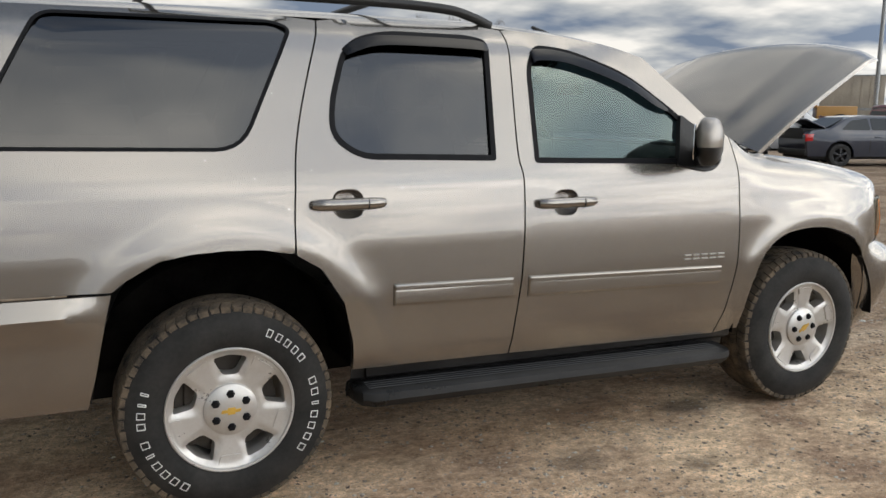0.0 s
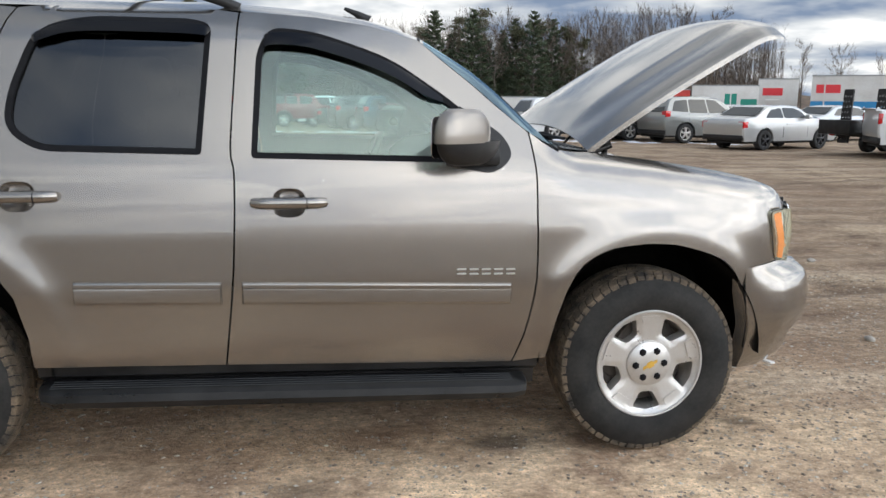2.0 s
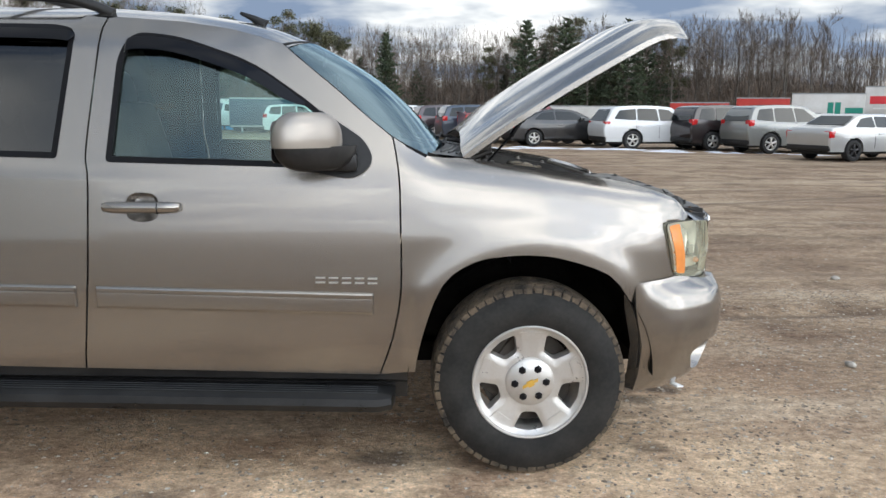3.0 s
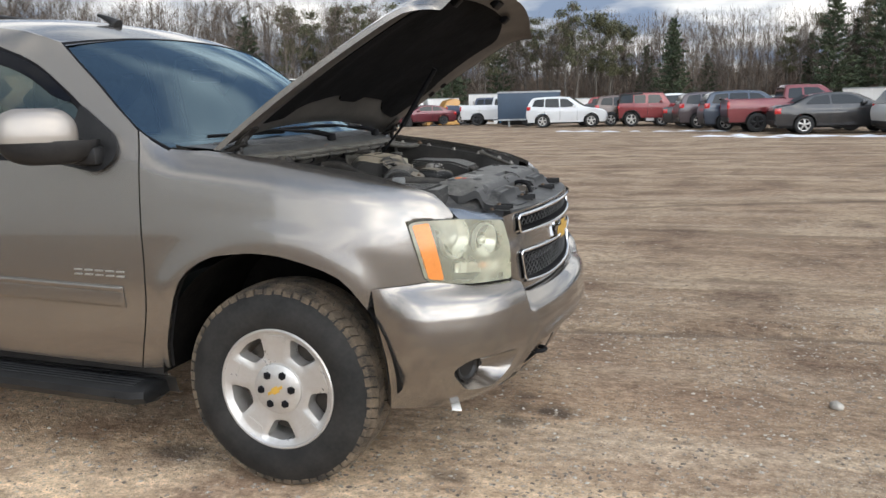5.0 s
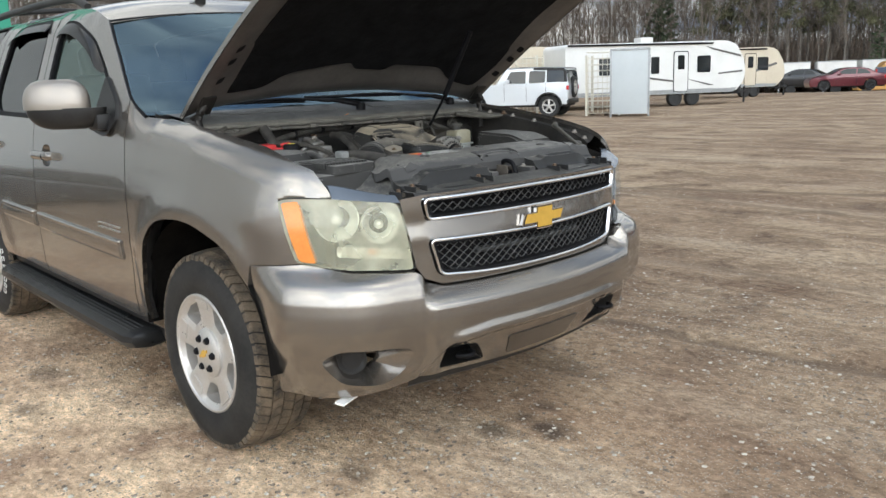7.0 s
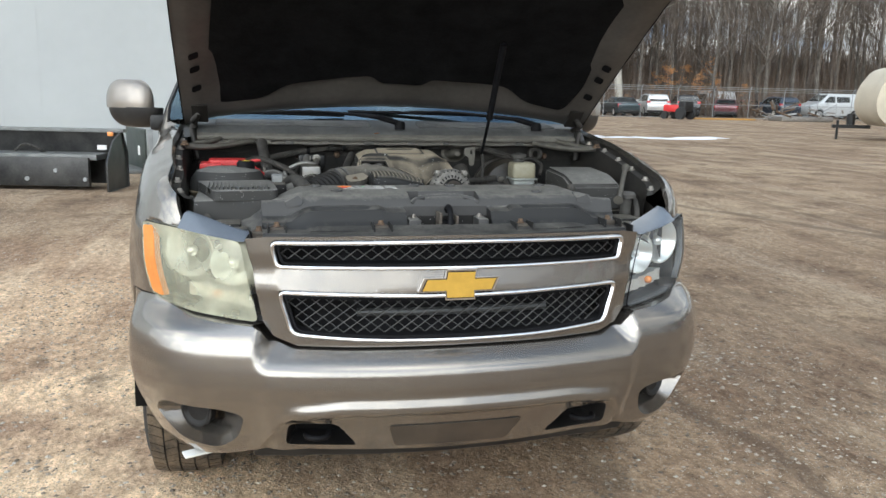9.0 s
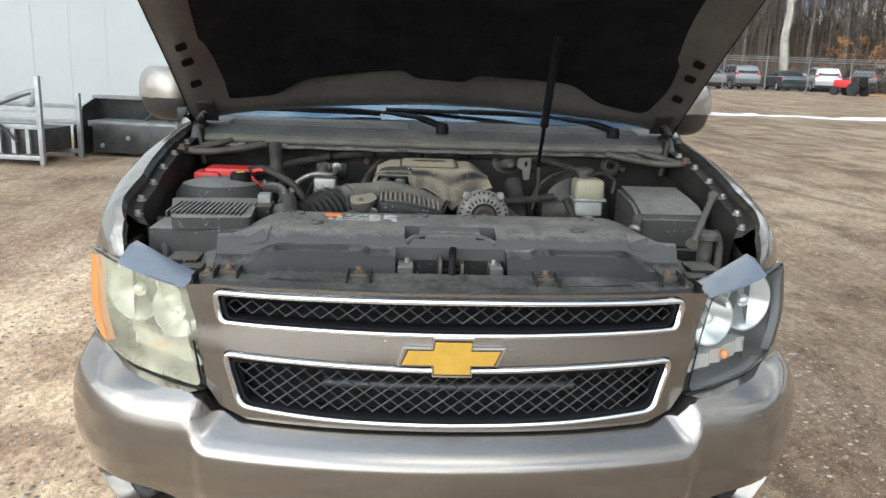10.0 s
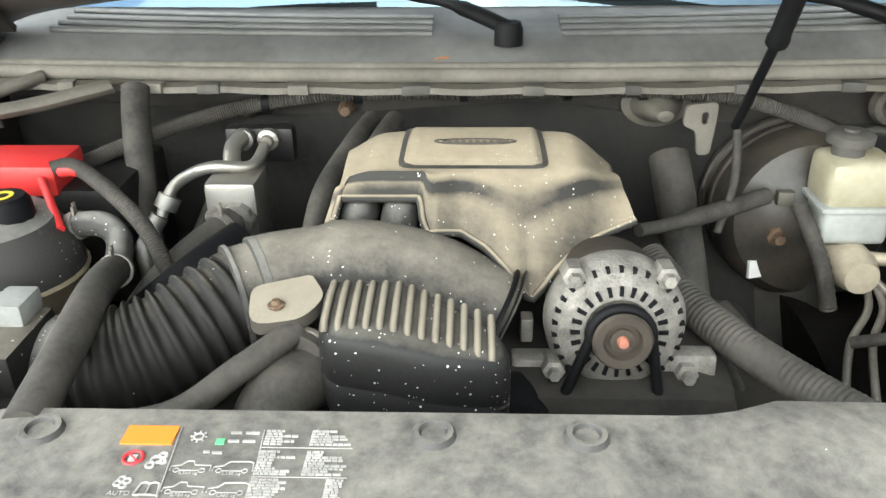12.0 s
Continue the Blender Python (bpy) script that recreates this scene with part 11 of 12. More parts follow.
def plow(x, y, heading, L, label, light=True, h=0.82):
    t = thing("snow_pusher", label, "snow plow", Matrix.Translation((x, y, 0)) @ Matrix.Rotation(radians(heading), 4, "Z"), "snow pushers")
    bm = bmesh.new()
    prof = [(0.0, 0.05), (0.02, h * 0.55), (-0.10, h), (-0.14, h), (-0.04, h * 0.55), (-0.05, 0.05)]
    A = [bm.verts.new((0, a, b)) for a, b in prof]; B = [bm.verts.new((L, a, b)) for a, b in prof]
    for i in range(6):
        bm.faces.new((A[i], A[(i + 1) % 6], B[(i + 1) % 6], B[i]))
    bm.faces.new(A[::-1]); bm.faces.new(B)
    bmesh.ops.recalc_face_normals(bm, faces=bm.faces[:])
    part("blade", bm, M_PLOW, t, smooth=False)
    for xx in (0, L):
        bm = bmesh.new(); add_panel(bm, rounded([(-0.75, 0.0), (-0.75, h * 0.5), (-0.5, h * 0.85), (-0.12, h), (0.06, h * 0.6), (0.06, 0.0)], 0.03, 2), lambda u, v: Vector((xx, u, v)), [], 0.4, 0.025, inward=lambda c: Vector((1, 0, 0))); part("side_plate", bm, M_PLOW, t)
    bm = bmesh.new(); add_box(bm, -0.04, L + 0.04, -0.16, 0.02, h - 0.03, h + 0.02, 0.006); part("top_lip", bm, M_GREYST, t)
    bm = bmesh.new(); add_box(bm, 0.1, L - 0.2, -0.55, -0.05, 0.42, 0.50, 0.01); part("shelf", bm, M_GREYST, t)
    bm = bmesh.new(); add_box(bm, 0.2, L - 0.3, -0.60, -0.52, 0.06, 0.46, 0.01); part("push_frame", bm, M_PLOW, t)
    for k in range(5):
        bm = bmesh.new(); add_lathe(bm, [(0.0001, -0.02), (0.03, -0.02), (0.035, 0.02)], 8, "y")
        bmesh.ops.translate(bm, verts=bm.verts[:], vec=(0.35 + (L - 0.7) * k / 4, -0.60, 0.16 + 0.12 * (k % 2))); part("bolt", bm, M_GALV, t)
    if light:
        bm = bmesh.new(); add_box(bm, L - 0.18, L - 0.10, -0.18, -0.12, h - 0.08, h - 0.02, 0.01); part("marker_light", bm, M_AMBER, t)
        bm = bmesh.new(); add_tube(bm, curve_pts([(L * 0.35, -0.18, h * 0.62), (L * 0.45, -0.3, h * 0.75), (L * 0.55, -0.2, h * 0.58)], 6), 0.02, 6); part("hydraulic_hose", bm, M_HOSE, t)
        bm = bmesh.new(); add_box(bm, L - 0.35, L - 0.22, -0.125, -0.10, h * 0.66, h * 0.74); part("sticker", bm, M_WHITE, t, "small white sticker")


M_GREYST = mat("grey_steel_edge", (0.16, 0.165, 0.16), 0.5, 0.3, vary=0.3, scale=6)
# their open sides face the yard (+x)
plow(-10.0, -4.6, 78, 2.3, "black steel snow pusher standing against the wall")


def green_bin():
    """Dark green steel side panel held upright between two grey posts."""
    m = Matrix.Translation((-13.35, -2.95, 0)) @ Matrix.Rotation(math.atan2(0.75, 1.95), 4, "Z")
    t = thing("steel_bin", "dark green steel bin side between grey posts", "bin", m)
    bm = bmesh.new(); add_box(bm, 0.55, 1.95, -0.06, 0.06, 0.06, 0.73, 0.02); part("panel", bm, M_BINGREEN, t)
    for x, h in ((0.0, 0.76), (2.05, 0.74)):
        bm = bmesh.new(); add_box(bm, x - 0.045, x + 0.045, -0.045, 0.045, 0, h, 0.006); part("post", bm, M_GALV, t)
    for z in (0.32, 0.52):
        bm = bmesh.new(); add_box(bm, 0.045, 2.0, -0.02, 0.02, z - 0.025, z + 0.025, 0.004); part("rail", bm, M_GALV, t)
    bm = bmesh.new(); add_box(bm, 1.50, 1.62, -0.066, -0.058, 0.28, 0.44); part("sticker", bm, M_WHITE, t, "small white sticker")
    bm = bmesh.new(); add_box(bm, 0.02, 2.0, -0.35, 0.35, 0.0, 0.06, 0.01); part("skid", bm, M_GREYST, t)


M_BINGREEN = mat("dark_green_enamel", (0.025, 0.036, 0.030), 0.45, vary=0.3, scale=5, tint=(0.05, 0.06, 0.052))
green_bin()


def salt_rack():
    t = thing("steel_rack", "galvanised rack of salt spreaders and frames", "rack", Matrix.Translation((-8.2, -4.75, 0)) @ Matrix.Rotation(radians(260), 4, "Z"))
    for x in (0.0, 1.5, 3.0):
        for y in (0.0, -0.9):
            bm = bmesh.new(); add_box(bm, x - 0.03, x + 0.03, y - 0.03, y + 0.03, 0, 1.15 if y == 0 else 0.9, 0.004); part("post", bm, M_GALV, t)
    for z in (0.10, 0.50, 0.72):
        for y in (0.0, -0.9):
            bm = bmesh.new(); add_box(bm, 0, 3.0, y - 0.03, y + 0.03, z - 0.03, z + 0.03, 0.004); part("rail", bm, M_GALV, t)
    bm = bmesh.new(); add_box(bm, 0.1, 2.9, -0.85, -0.05, 0.14, 0.46, 0.02); part("spreader_body", bm, M_PLOW, t)
    for k in range(14):
        bm = bmesh.new(); add_box(bm, 0.15 + 0.2 * k, 0.20 + 0.2 * k, 0.0, 0.035, 0.15, 0.47); part("slat", bm, M_GALV, t, smooth=False)
    for k in range(4):
        bm = bmesh.new(); add_tube(bm, curve_pts([(0.2 + 0.7 * k, -0.1, 0.75), (0.4 + 0.7 * k, -0.5, 0.92), (0.7 + 0.7 * k, -0.2, 0.78)], 5), 0.04, 6); part("spreader_arm", bm, M_GALV, t)
    bm = bmesh.new(); add_tube(bm, curve_pts([(0.3, 0.05, 0.3), (0.7, 0.08, 0.62), (1.1, 0.05, 0.35)], 6), 0.02, 6); part("cable", bm, M_HOSE, t)


salt_rack()


def fence():
    t = thing("chain_link_fence", "galvanised chain-link fence along the yard's edge", "fence", kind="structure")
    A, B = Vector((-53.0, 13.0, 0)), Vector((-51.0, 50.0, 0))
    n = 13
    for k in range(n + 1):
        p = A.lerp(B, k / n)
        bm = bmesh.new(); add_tube(bm, [p, p + Vector((0, 0, 2.1)), p + Vector((0.25, 0, 2.4))], 0.035, 6); part("post", bm, M_GALV, t)
    for z in (0.08, 1.05, 2.05, 2.2, 2.32):
        bm = bmesh.new(); add_tube(bm, [A + Vector((0, 0, z)), B + Vector((0, 0, z))], 0.018, 4); part("rail", bm, M_GALV, t, smooth=False)
    bm = bmesh.new()
    L = (B - A).length
    for sg in (1, -1):
        for k in range(int(L / 0.28)):
            s0 = k * 0.28
            e0 = min(max(s0 + sg * 2.0, 0), L)
            h = abs(e0 - s0)
            p, q = A.lerp(B, s0 / L), A.lerp(B, e0 / L)
            add_tube(bm, [p + Vector((0, 0, 0.05)), q + Vector((0, 0, 0.05 + h))], 0.0028, 3, cap=False)
    w = part("wire_mesh", bm, M_GALV, t, smooth=False)
    w["kind"] = "stuff"


fence()


def yard_bits():
    t = thing("storage_box", "tall pale yellow storage box by the fence", "box", Matrix.Translation((-50.0, 46.1, 0)))
    bm = bmesh.new(); add_box(bm, -0.9, 0.9, -0.9, 0.9, 0, 2.3, 0.03); part("body", bm, mat("pale_yellow_paint", (0.60, 0.50, 0.28), 0.6, vary=0.1, scale=1), t)
    bm = bmesh.new(); add_box(bm, -0.95, 0.95, -0.95, 0.95, 2.28, 2.36, 0.02); part("lid", bm, M_GALV, t)
    t = thing("garden_tractor", "small red tractor by the fence", "tractor", Matrix.Translation((-49.5, 28.8, 0)) @ Matrix.Rotation(radians(200), 4, "Z"))
    bm = bmesh.new(); add_box(bm, -0.3, 1.1, -0.4, 0.4, 0.5, 1.0, 0.1); part("hood_body", bm, M_RED, t)
    bm = bmesh.new(); add_box(bm, -0.9, -0.3, -0.45, 0.45, 0.55, 1.25, 0.1); part("seat", bm, M_BLACK, t)
    for x, r in ((-0.6, 0.42), (0.8, 0.28)):
        for y in (-0.6, 0.42):
            bm = bmesh.new(); add_lathe(bm, [(0.0001, 0), (r, 0), (r, 0.2), (0.0001, 0.2)], 16, "y"); bmesh.ops.translate(bm, verts=bm.verts[:], vec=(x, y, r)); part("wheel", bm, M_FARTYRE, t)
    rr = random.Random(5)
    t = thing("scrap_heap", "heap of bent metal frames and scrap", "scrap", Matrix.Translation((-49.0, 38.3, 0)))
    for k in range(38):
        p = Vector((rr.uniform(-1, 1), rr.uniform(-3.2, 3.2), rr.uniform(0.05, 0.9)))
        q = p + Vector((rr.uniform(-0.6, 0.6), rr.uniform(-1.4, 1.4), rr.uniform(-0.4, 0.6)))
        q.z = max(0.05, q.z)
        bm = bmesh.new(); add_tube(bm, [p, q], rr.uniform(0.03, 0.07), 5); part("scrap_bar", bm, [M_GALV, M_STEEL, M_RUST][k % 3], t)
    bm = bmesh.new(); add_box(bm, -0.8, 0.9, -2.2, 2.0, 0.0, 0.35, 0.08); part("scrap_base", bm, M_STEEL, t)
    bm = bmesh.new(); add_box(bm, -0.6, 0.6, -2.4, 2.4, 0.0, 0.12, 0.02)
    tagged(obj("yellow_platform", bm, M_YCAB), "low flat yellow platform by the fence", "platform").location = (-50.2, 32.6, 0)


yard_bits()


# ---- woods ----
M_BARK = mat("grey_brown_bark", (0.095, 0.080, 0.066), 0.95, vary=0.35, scale=3, tint=(0.17, 0.148, 0.124))
M_PALEBARK = mat("pale_bark", (0.34, 0.31, 0.26), 0.95, vary=0.3, scale=2, tint=(0.46, 0.43, 0.37))
M_TWIG = mat("bare_twigs", (0.118, 0.094, 0.076), 0.95, vary=0.3, scale=0.4, tint=(0.175, 0.138, 0.108))
M_HAZE = mat("weathered_twigs", (0.135, 0.112, 0.094), 0.95, vary=0.3, scale=0.2, tint=(0.22, 0.185, 0.158))
M_NEEDLE = mat("pine_needles", (0.035, 0.055, 0.030), 0.8, vary=0.35, scale=0.8, tint=(0.075, 0.095, 0.045))
M_NEEDLE2 = mat("olive_pine_needles", (0.07, 0.075, 0.035), 0.8, vary=0.35, scale=0.8, tint=(0.12, 0.115, 0.055))
M_BRUSH = mat("dry_brush", (0.125, 0.088, 0.063), 0.95, vary=0.35, scale=0.25, tint=(0.195, 0.14, 0.10))
M_BEECH = mat("dry_orange_leaves", (0.40, 0.17, 0.06), 0.85, vary=0.3, scale=2, tint=(0.50, 0.26, 0.11))
M_LITTER = mat("leaf_litter", (0.10, 0.068, 0.046), 0.95, vary=0.4, scale=0.6, tint=(0.165, 0.112, 0.072), bump=0.5, bump_scale=9)


class Soup:
    """Vertices and faces gathered for one mesh."""

    def __init__(self):
        self.v, self.f = [], []

    def tube(self, a, b, ra, rb, n=3):
        d = (b - a).normalized()
        u = d.orthogonal().normalized(); w = d.cross(u)
        i = len(self.v)
        for p, r in ((a, ra), (b, rb)):
            for k in range(n):
                t = 2 * math.pi * k / n
                self.v.append(p + (u * math.cos(t) + w * math.sin(t)) * r)
        for k in range(n):
            self.f.append((i + k, i + (k + 1) % n, i + n + (k + 1) % n, i + n + k))

    def sliver(self, a, b, w):
        d = (b - a); s = Vector((-d.y, d.x, 0))
        s = (s.normalized() if s.length > 1e-4 else Vector((1, 0, 0))) * w
        i = len(self.v)
        self.v += [a - s, a + s, b]
        self.f.append((i, i + 1, i + 2))

    def leaf(self, p, u, w):
        i = len(self.v)
        self.v += [p - u, p + w, p + u, p - w]
        self.f.append((i, i + 1, i + 2, i + 3))

    def mesh(self, name, material):
        me = bpy.data.meshes.new(name)
        me.from_pydata([tuple(p) for p in self.v], [], self.f)
        me.materials.append(material)
        return me


def rv(rng, s=1.0):
    return Vector((rng.uniform(-1, 1), rng.uniform(-1, 1), rng.uniform(-1, 1))) * s


def bare_tree(seed, h=13.0, spread=0.30, low=0.30, limbs=15, rad=0.17):
    """Leafless tree: leaning trunk, limbs, branches and fine twigs."""
    rng = random.Random(seed)
    tr, cr = Soup(), Soup()
    pts = [Vector((0, 0, -0.3))]
    for k in range(1, 9):
        pts.append(Vector((pts[-1].x + rng.uniform(-0.16, 0.16), pts[-1].y + rng.uniform(-0.16, 0.16), h * 0.92 * k / 8)))
    for k in range(8):
        tr.tube(pts[k], pts[k + 1], rad * (1 - k / 8.6) * (1.25 if k == 0 else 1), rad * (1 - (k + 1) / 8.6), 6)
    for i in range(limbs):
        f = low + (0.97 - low) * (i + rng.random()) / limbs
        q = f * 8; a = pts[min(7, int(q))].lerp(pts[min(8, int(q) + 1)], q - int(q))
        az = rng.uniform(0, 2 * math.pi) + i * 2.4
        L = h * spread * (1.15 - 0.75 * f) * rng.uniform(0.7, 1.25)
        up = rng.uniform(0.75, 1.5)
        d = Vector((math.cos(az), math.sin(az), up)).normalized()
        p, r = a, rad * 0.42 * (1.1 - f)+0.012
        nodes = []
        for s in range(4):
            d = (d + rv(rng, 0.20) + Vector((0, 0, 0.07))).normalized()
            q2 = p + d * L / 4
            tr.tube(p, q2, r, r * 0.68, 3)
            r *= 0.68; p = q2; nodes.append((p.copy(), d.copy()))
        for p, d in nodes:
            for _ in range(4):
                e = (d + rv(rng, 0.85) + Vector((0, 0, 0.15))).normalized()
                M = p + e * L * rng.uniform(0.16, 0.34)
                cr.tube(p, M, 0.016, 0.008, 3)
                for _ in range(6):
                    g = (e + rv(rng, 0.9) + Vector((0, 0, 0.2))).normalized()
                    b0 = p.lerp(M, rng.uniform(0.3, 1.0))
                    cr.sliver(b0, b0 + g * rng.uniform(0.45, 1.1), 0.011)
    return tr.mesh("trunk", M_BARK), cr.mesh("crown", M_TWIG)


def conifer(seed, h=12.5, wide=0.19, needles=None, start=0.12, layered=0.5):
    """Evergreen with whorled, drooping boughs of needle tufts and gaps between the layers."""
    rng = random.Random(seed)
    tr, cr = Soup(), Soup()
    for k in range(6):
        tr.tube(Vector((0, 0, h * k / 6 - 0.2)), Vector((0, 0, h * (k + 1) / 6 - 0.2)), 0.17 * (1 - k / 6.2), 0.17 * (1 - (k + 1) / 6.2), 6)
    z = h * start
    while z < h * 0.985:
        f = (z - h * start) / (h * (1 - start))
        R = h * wide * (1 - f) ** 0.8 * (0.55 + 0.45 * min(1, f * 5 + 0.35))
        n = rng.randint(5, 7); a0 = rng.uniform(0, 6.28)
        for k in range(n):
            az = a0 + 6.28 * k / n + rng.uniform(-0.3, 0.3)
            L = R * rng.uniform(0.55, 1.15) + 0.15
            d = Vector((math.cos(az), math.sin(az), 0.10 + 0.5 * f))
            tip = Vector((0, 0, z)) + d * L
            tr.tube(Vector((0, 0, z)), tip, 0.022, 0.006, 3)
            m = max(4, int(L * 11))
            for j in range(m):
                u = (0.18 + 0.85 * j / m)
                c = Vector((0, 0, z)) + d * L * u + rv(rng, 0.10 + 0.06 * L) + Vector((0, 0, 0.10 * math.sin(u * 3)))
                for _ in range(3):
                    t1 = (d + rv(rng, 0.9)).normalized() * rng.uniform(0.14, 0.32)
                    t2 = t1.cross(rv(rng)).normalized() * rng.uniform(0.045, 0.10)
                    cr.leaf(c + rv(rng, 0.07), t1, t2)
        z += h * (0.030 + 0.020 * (1 - f)) * (0.8 + layered)
    return tr.mesh("trunk", M_BARK), cr.mesh("crown", needles or M_NEEDLE)


def tall_pine(seed, h=14.5):
    """Forest pine: bare pole with dead stubs, and a rough crown of tufted clumps in its upper part."""
    rng = random.Random(seed)
    tr, cr = Soup(), Soup()
    pts = [Vector((0.25 * math.sin(k * 0.7 + seed), 0.2 * math.cos(k * 0.9 + seed) - 0.2, h * k / 8 - 0.2)) for k in range(9)]
    for k in range(8):
        tr.tube(pts[k], pts[k + 1], 0.20 * (1 - k / 9), 0.20 * (1 - (k + 1) / 9), 6)
    for i in range(26):
        f = 0.25 + 0.74 * rng.random() ** 0.75
        q = f * 8; a = pts[int(q)].lerp(pts[min(8, int(q) + 1)], q - int(q))
        az = rng.uniform(0, 6.28); L = h * 0.19 * (1.15 - f * 0.75) * rng.uniform(0.5, 1.2)
        d = Vector((math.cos(az), math.sin(az), rng.uniform(0.0, 0.55))).normalized()
        tr.tube(a, a + d * L, 0.035, 0.01, 3)
        if f < 0.48:
            continue
        for _ in range(5):
            c = a + d * L * rng.uniform(0.35, 1.05) + rv(rng, 0.35)
            for _ in range(26):
                t1 = (rv(rng) + Vector((0, 0, 0.5))).normalized() * rng.uniform(0.12, 0.26)
                cr.leaf(c + Vector((rng.gauss(0, 0.30), rng.gauss(0, 0.30), rng.gauss(0, 0.17))), t1, t1.cross(rv(rng)).normalized() * rng.uniform(0.04, 0.08))
    return tr.mesh("trunk", M_BARK), cr.mesh("crown", M_NEEDLE2)


def plant(name, meshes, heading, D, scale, turn, label, category="tree", group=""):
    x, y = D * math.cos(radians(heading)), D * math.sin(radians(heading))
    t = thing(name, label, category, Matrix.Translation((x, y, bank_z(x, y) - 0.1)) @ Matrix.Rotation(turn, 4, "Z") @ Matrix.Scale(scale, 4), group)
    for me in meshes:
        ob = new(me.name.split(".")[0], me); ob.parent = t
    return t


def edge_r(h):
    """Distance of the wood's edge from the vehicle by heading: it comes nearer behind the fence."""
    k = min(1.0, max(0.0, (h - 132) / 14))
    return 97 - 30 * k


def bank_z(x, y):
    """Wooded ground, which climbs behind the edge of the yard."""
    h = math.degrees(math.atan2(y, x))
    r = math.hypot(x, y) - edge_r(h)
    k = min(1.0, max(0.0, r / 40))
    k2 = min(1.0, max(0.0, (h - 50) / 15)) * min(1.0, max(0.0, (196 - h if h > 0 else 0) / 8))
    return yard_dip(x, y) + (6.4 * k * k * (3 - 2 * k)) * k2 + (0.25 * noise.noise((x * 0.1, y * 0.1, 1)) * min(1, k * 4)) * k2


def woods():
    # rising wood floor with fallen leaves
    rows, cols = 14, 92
    v, f = [], []
    for j in range(rows):
        for i in range(cols):
            h = 40 + 158 * i / (cols - 1)
            r = edge_r(h) - 3 + 95 * (j / (rows - 1)) ** 1.4
            x, y = r * math.cos(radians(h)), r * math.sin(radians(h))
            v.append((x, y, bank_z(x, y) + (-0.05 if j == 0 else 0.03)))
    for j in range(rows - 1):
        for i in range(cols - 1):
            a = j * cols + i
            f.append((a, a + 1, a + cols + 1, a + cols))
    me = bpy.data.meshes.new("ground_woods"); me.from_pydata(v, [], f); me.materials.append(M_LITTER)
    me.polygons.foreach_set("use_smooth", [True] * len(f))
    tagged(new("ground_woods", me), "rising woodland floor covered with brown fallen leaves", "ground", kind="structure")

    rng = random.Random(5)
    bare = [bare_tree(k, 13.5, sp, lo, li) for k, (sp, lo, li) in enumerate(((0.30, 0.30, 16), (0.24, 0.42, 14), (0.40, 0.24, 19), (0.26, 0.45, 15), (0.36, 0.30, 20)))]
    fir = [conifer(11, 12.5, 0.24), conifer(12, 12.0, 0.21, layered=0.25), conifer(13, 12.5, 0.27, layered=0.7)]
    pine = [tall_pine(3), tall_pine(4, 13.5), tall_pine(5)]
    fat = bare_tree(40, 15, 0.34, 0.38, 16, 0.36)
    fat[0].materials[0] = M_PALEBARK
    B = "bare leafless deciduous tree at the wood's edge"
    # evergreens that stand out of the treeline
    for h, D, s, m in ((91.8, 98, 1.0, 1), (81.8, 97, 1.08, 0), (79.0, 99, 1.10, 2), (76.9, 101, 0.92, 1), (74.7, 99, 1.05, 2), (73.4, 102, 0.97, 0), (107.2, 100, 1.1, 1), (121.5, 103, 1.1, 2), (103.9, 104, 0.95, 0), (77.9, 103, 0.8, 2), (80.6, 104, 0.9, 1), (83.2, 105, 0.75, 0), (76.0, 106, 0.98, 0), (72.2, 106, 0.8, 2), (89.6, 104, 0.6, 2), (93.6, 106, 0.7, 0)):
        plant("conifer_tree", fir[m], h, D, s, rng.uniform(0, 6), "tall dark green conifer at the wood's edge", group="conifers at the wood's edge")
    for h, D, s in ((98.3, 99, 1.0), (97.0, 101, 0.98), (96.0, 100, 0.9), (99.6, 103, 0.95), (104.8, 101, 0.92), (106.0, 103, 1.0), (108.4, 101, 1.0), (109.8, 104, 1.02), (111.0, 102, 1.05), (112.3, 105, 1.0), (113.6, 101, 1.05), (115.2, 103, 1.05), (116.8, 104, 1.0), (118.5, 102, 1.05), (75.9, 104, 0.85), (72.4, 104, 0.82), (84.6, 103, 0.72), (82.6, 107, 0.85), (80.0, 108, 0.9), (78.4, 109, 0.95), (74.1, 108, 0.85), (71.2, 105, 0.7), (94.9, 104, 0.85), (101.2, 104, 0.9), (102.6, 106, 0.95)):
        plant("pine_tree", pine[rng.randrange(3)], h, D, s, rng.uniform(0, 6), "tall pine with bare pole and olive crown", group="pines in the wood")
    plant("bare_tree", fat, 154.2, 69, 1.15, 0.6, "large pale-barked bare tree behind the fence")
    # bare trees along the edge
    h = 46.0
    while h < 178:
        dense = h > 106
        tall = 0.55 if h < 56 else (0.62 if h < 62 else (0.78 if 84 < h < 91 else (0.93 if h < 106 else 1.12)))
        D = edge_r(h) + rng.uniform(1, 16 if dense else 11)
        plant("bare_tree", bare[rng.randrange(5)], h + rng.uniform(-0.4, 0.4), D, tall * rng.uniform(0.78, 1.1) * (D / 100 if h > 136 else 1) * (1.25 if h > 136 else 1), rng.uniform(0, 6.28), B, group="bare trees at the wood's edge")
        h += rng.uniform(0.45, 0.95) if dense else rng.uniform(0.55, 1.25) if h > 58 else rng.uniform(1.5, 3.0)

    # thin stems and twigs of the wood behind, too many to count
    far, brush = Soup(), Soup()
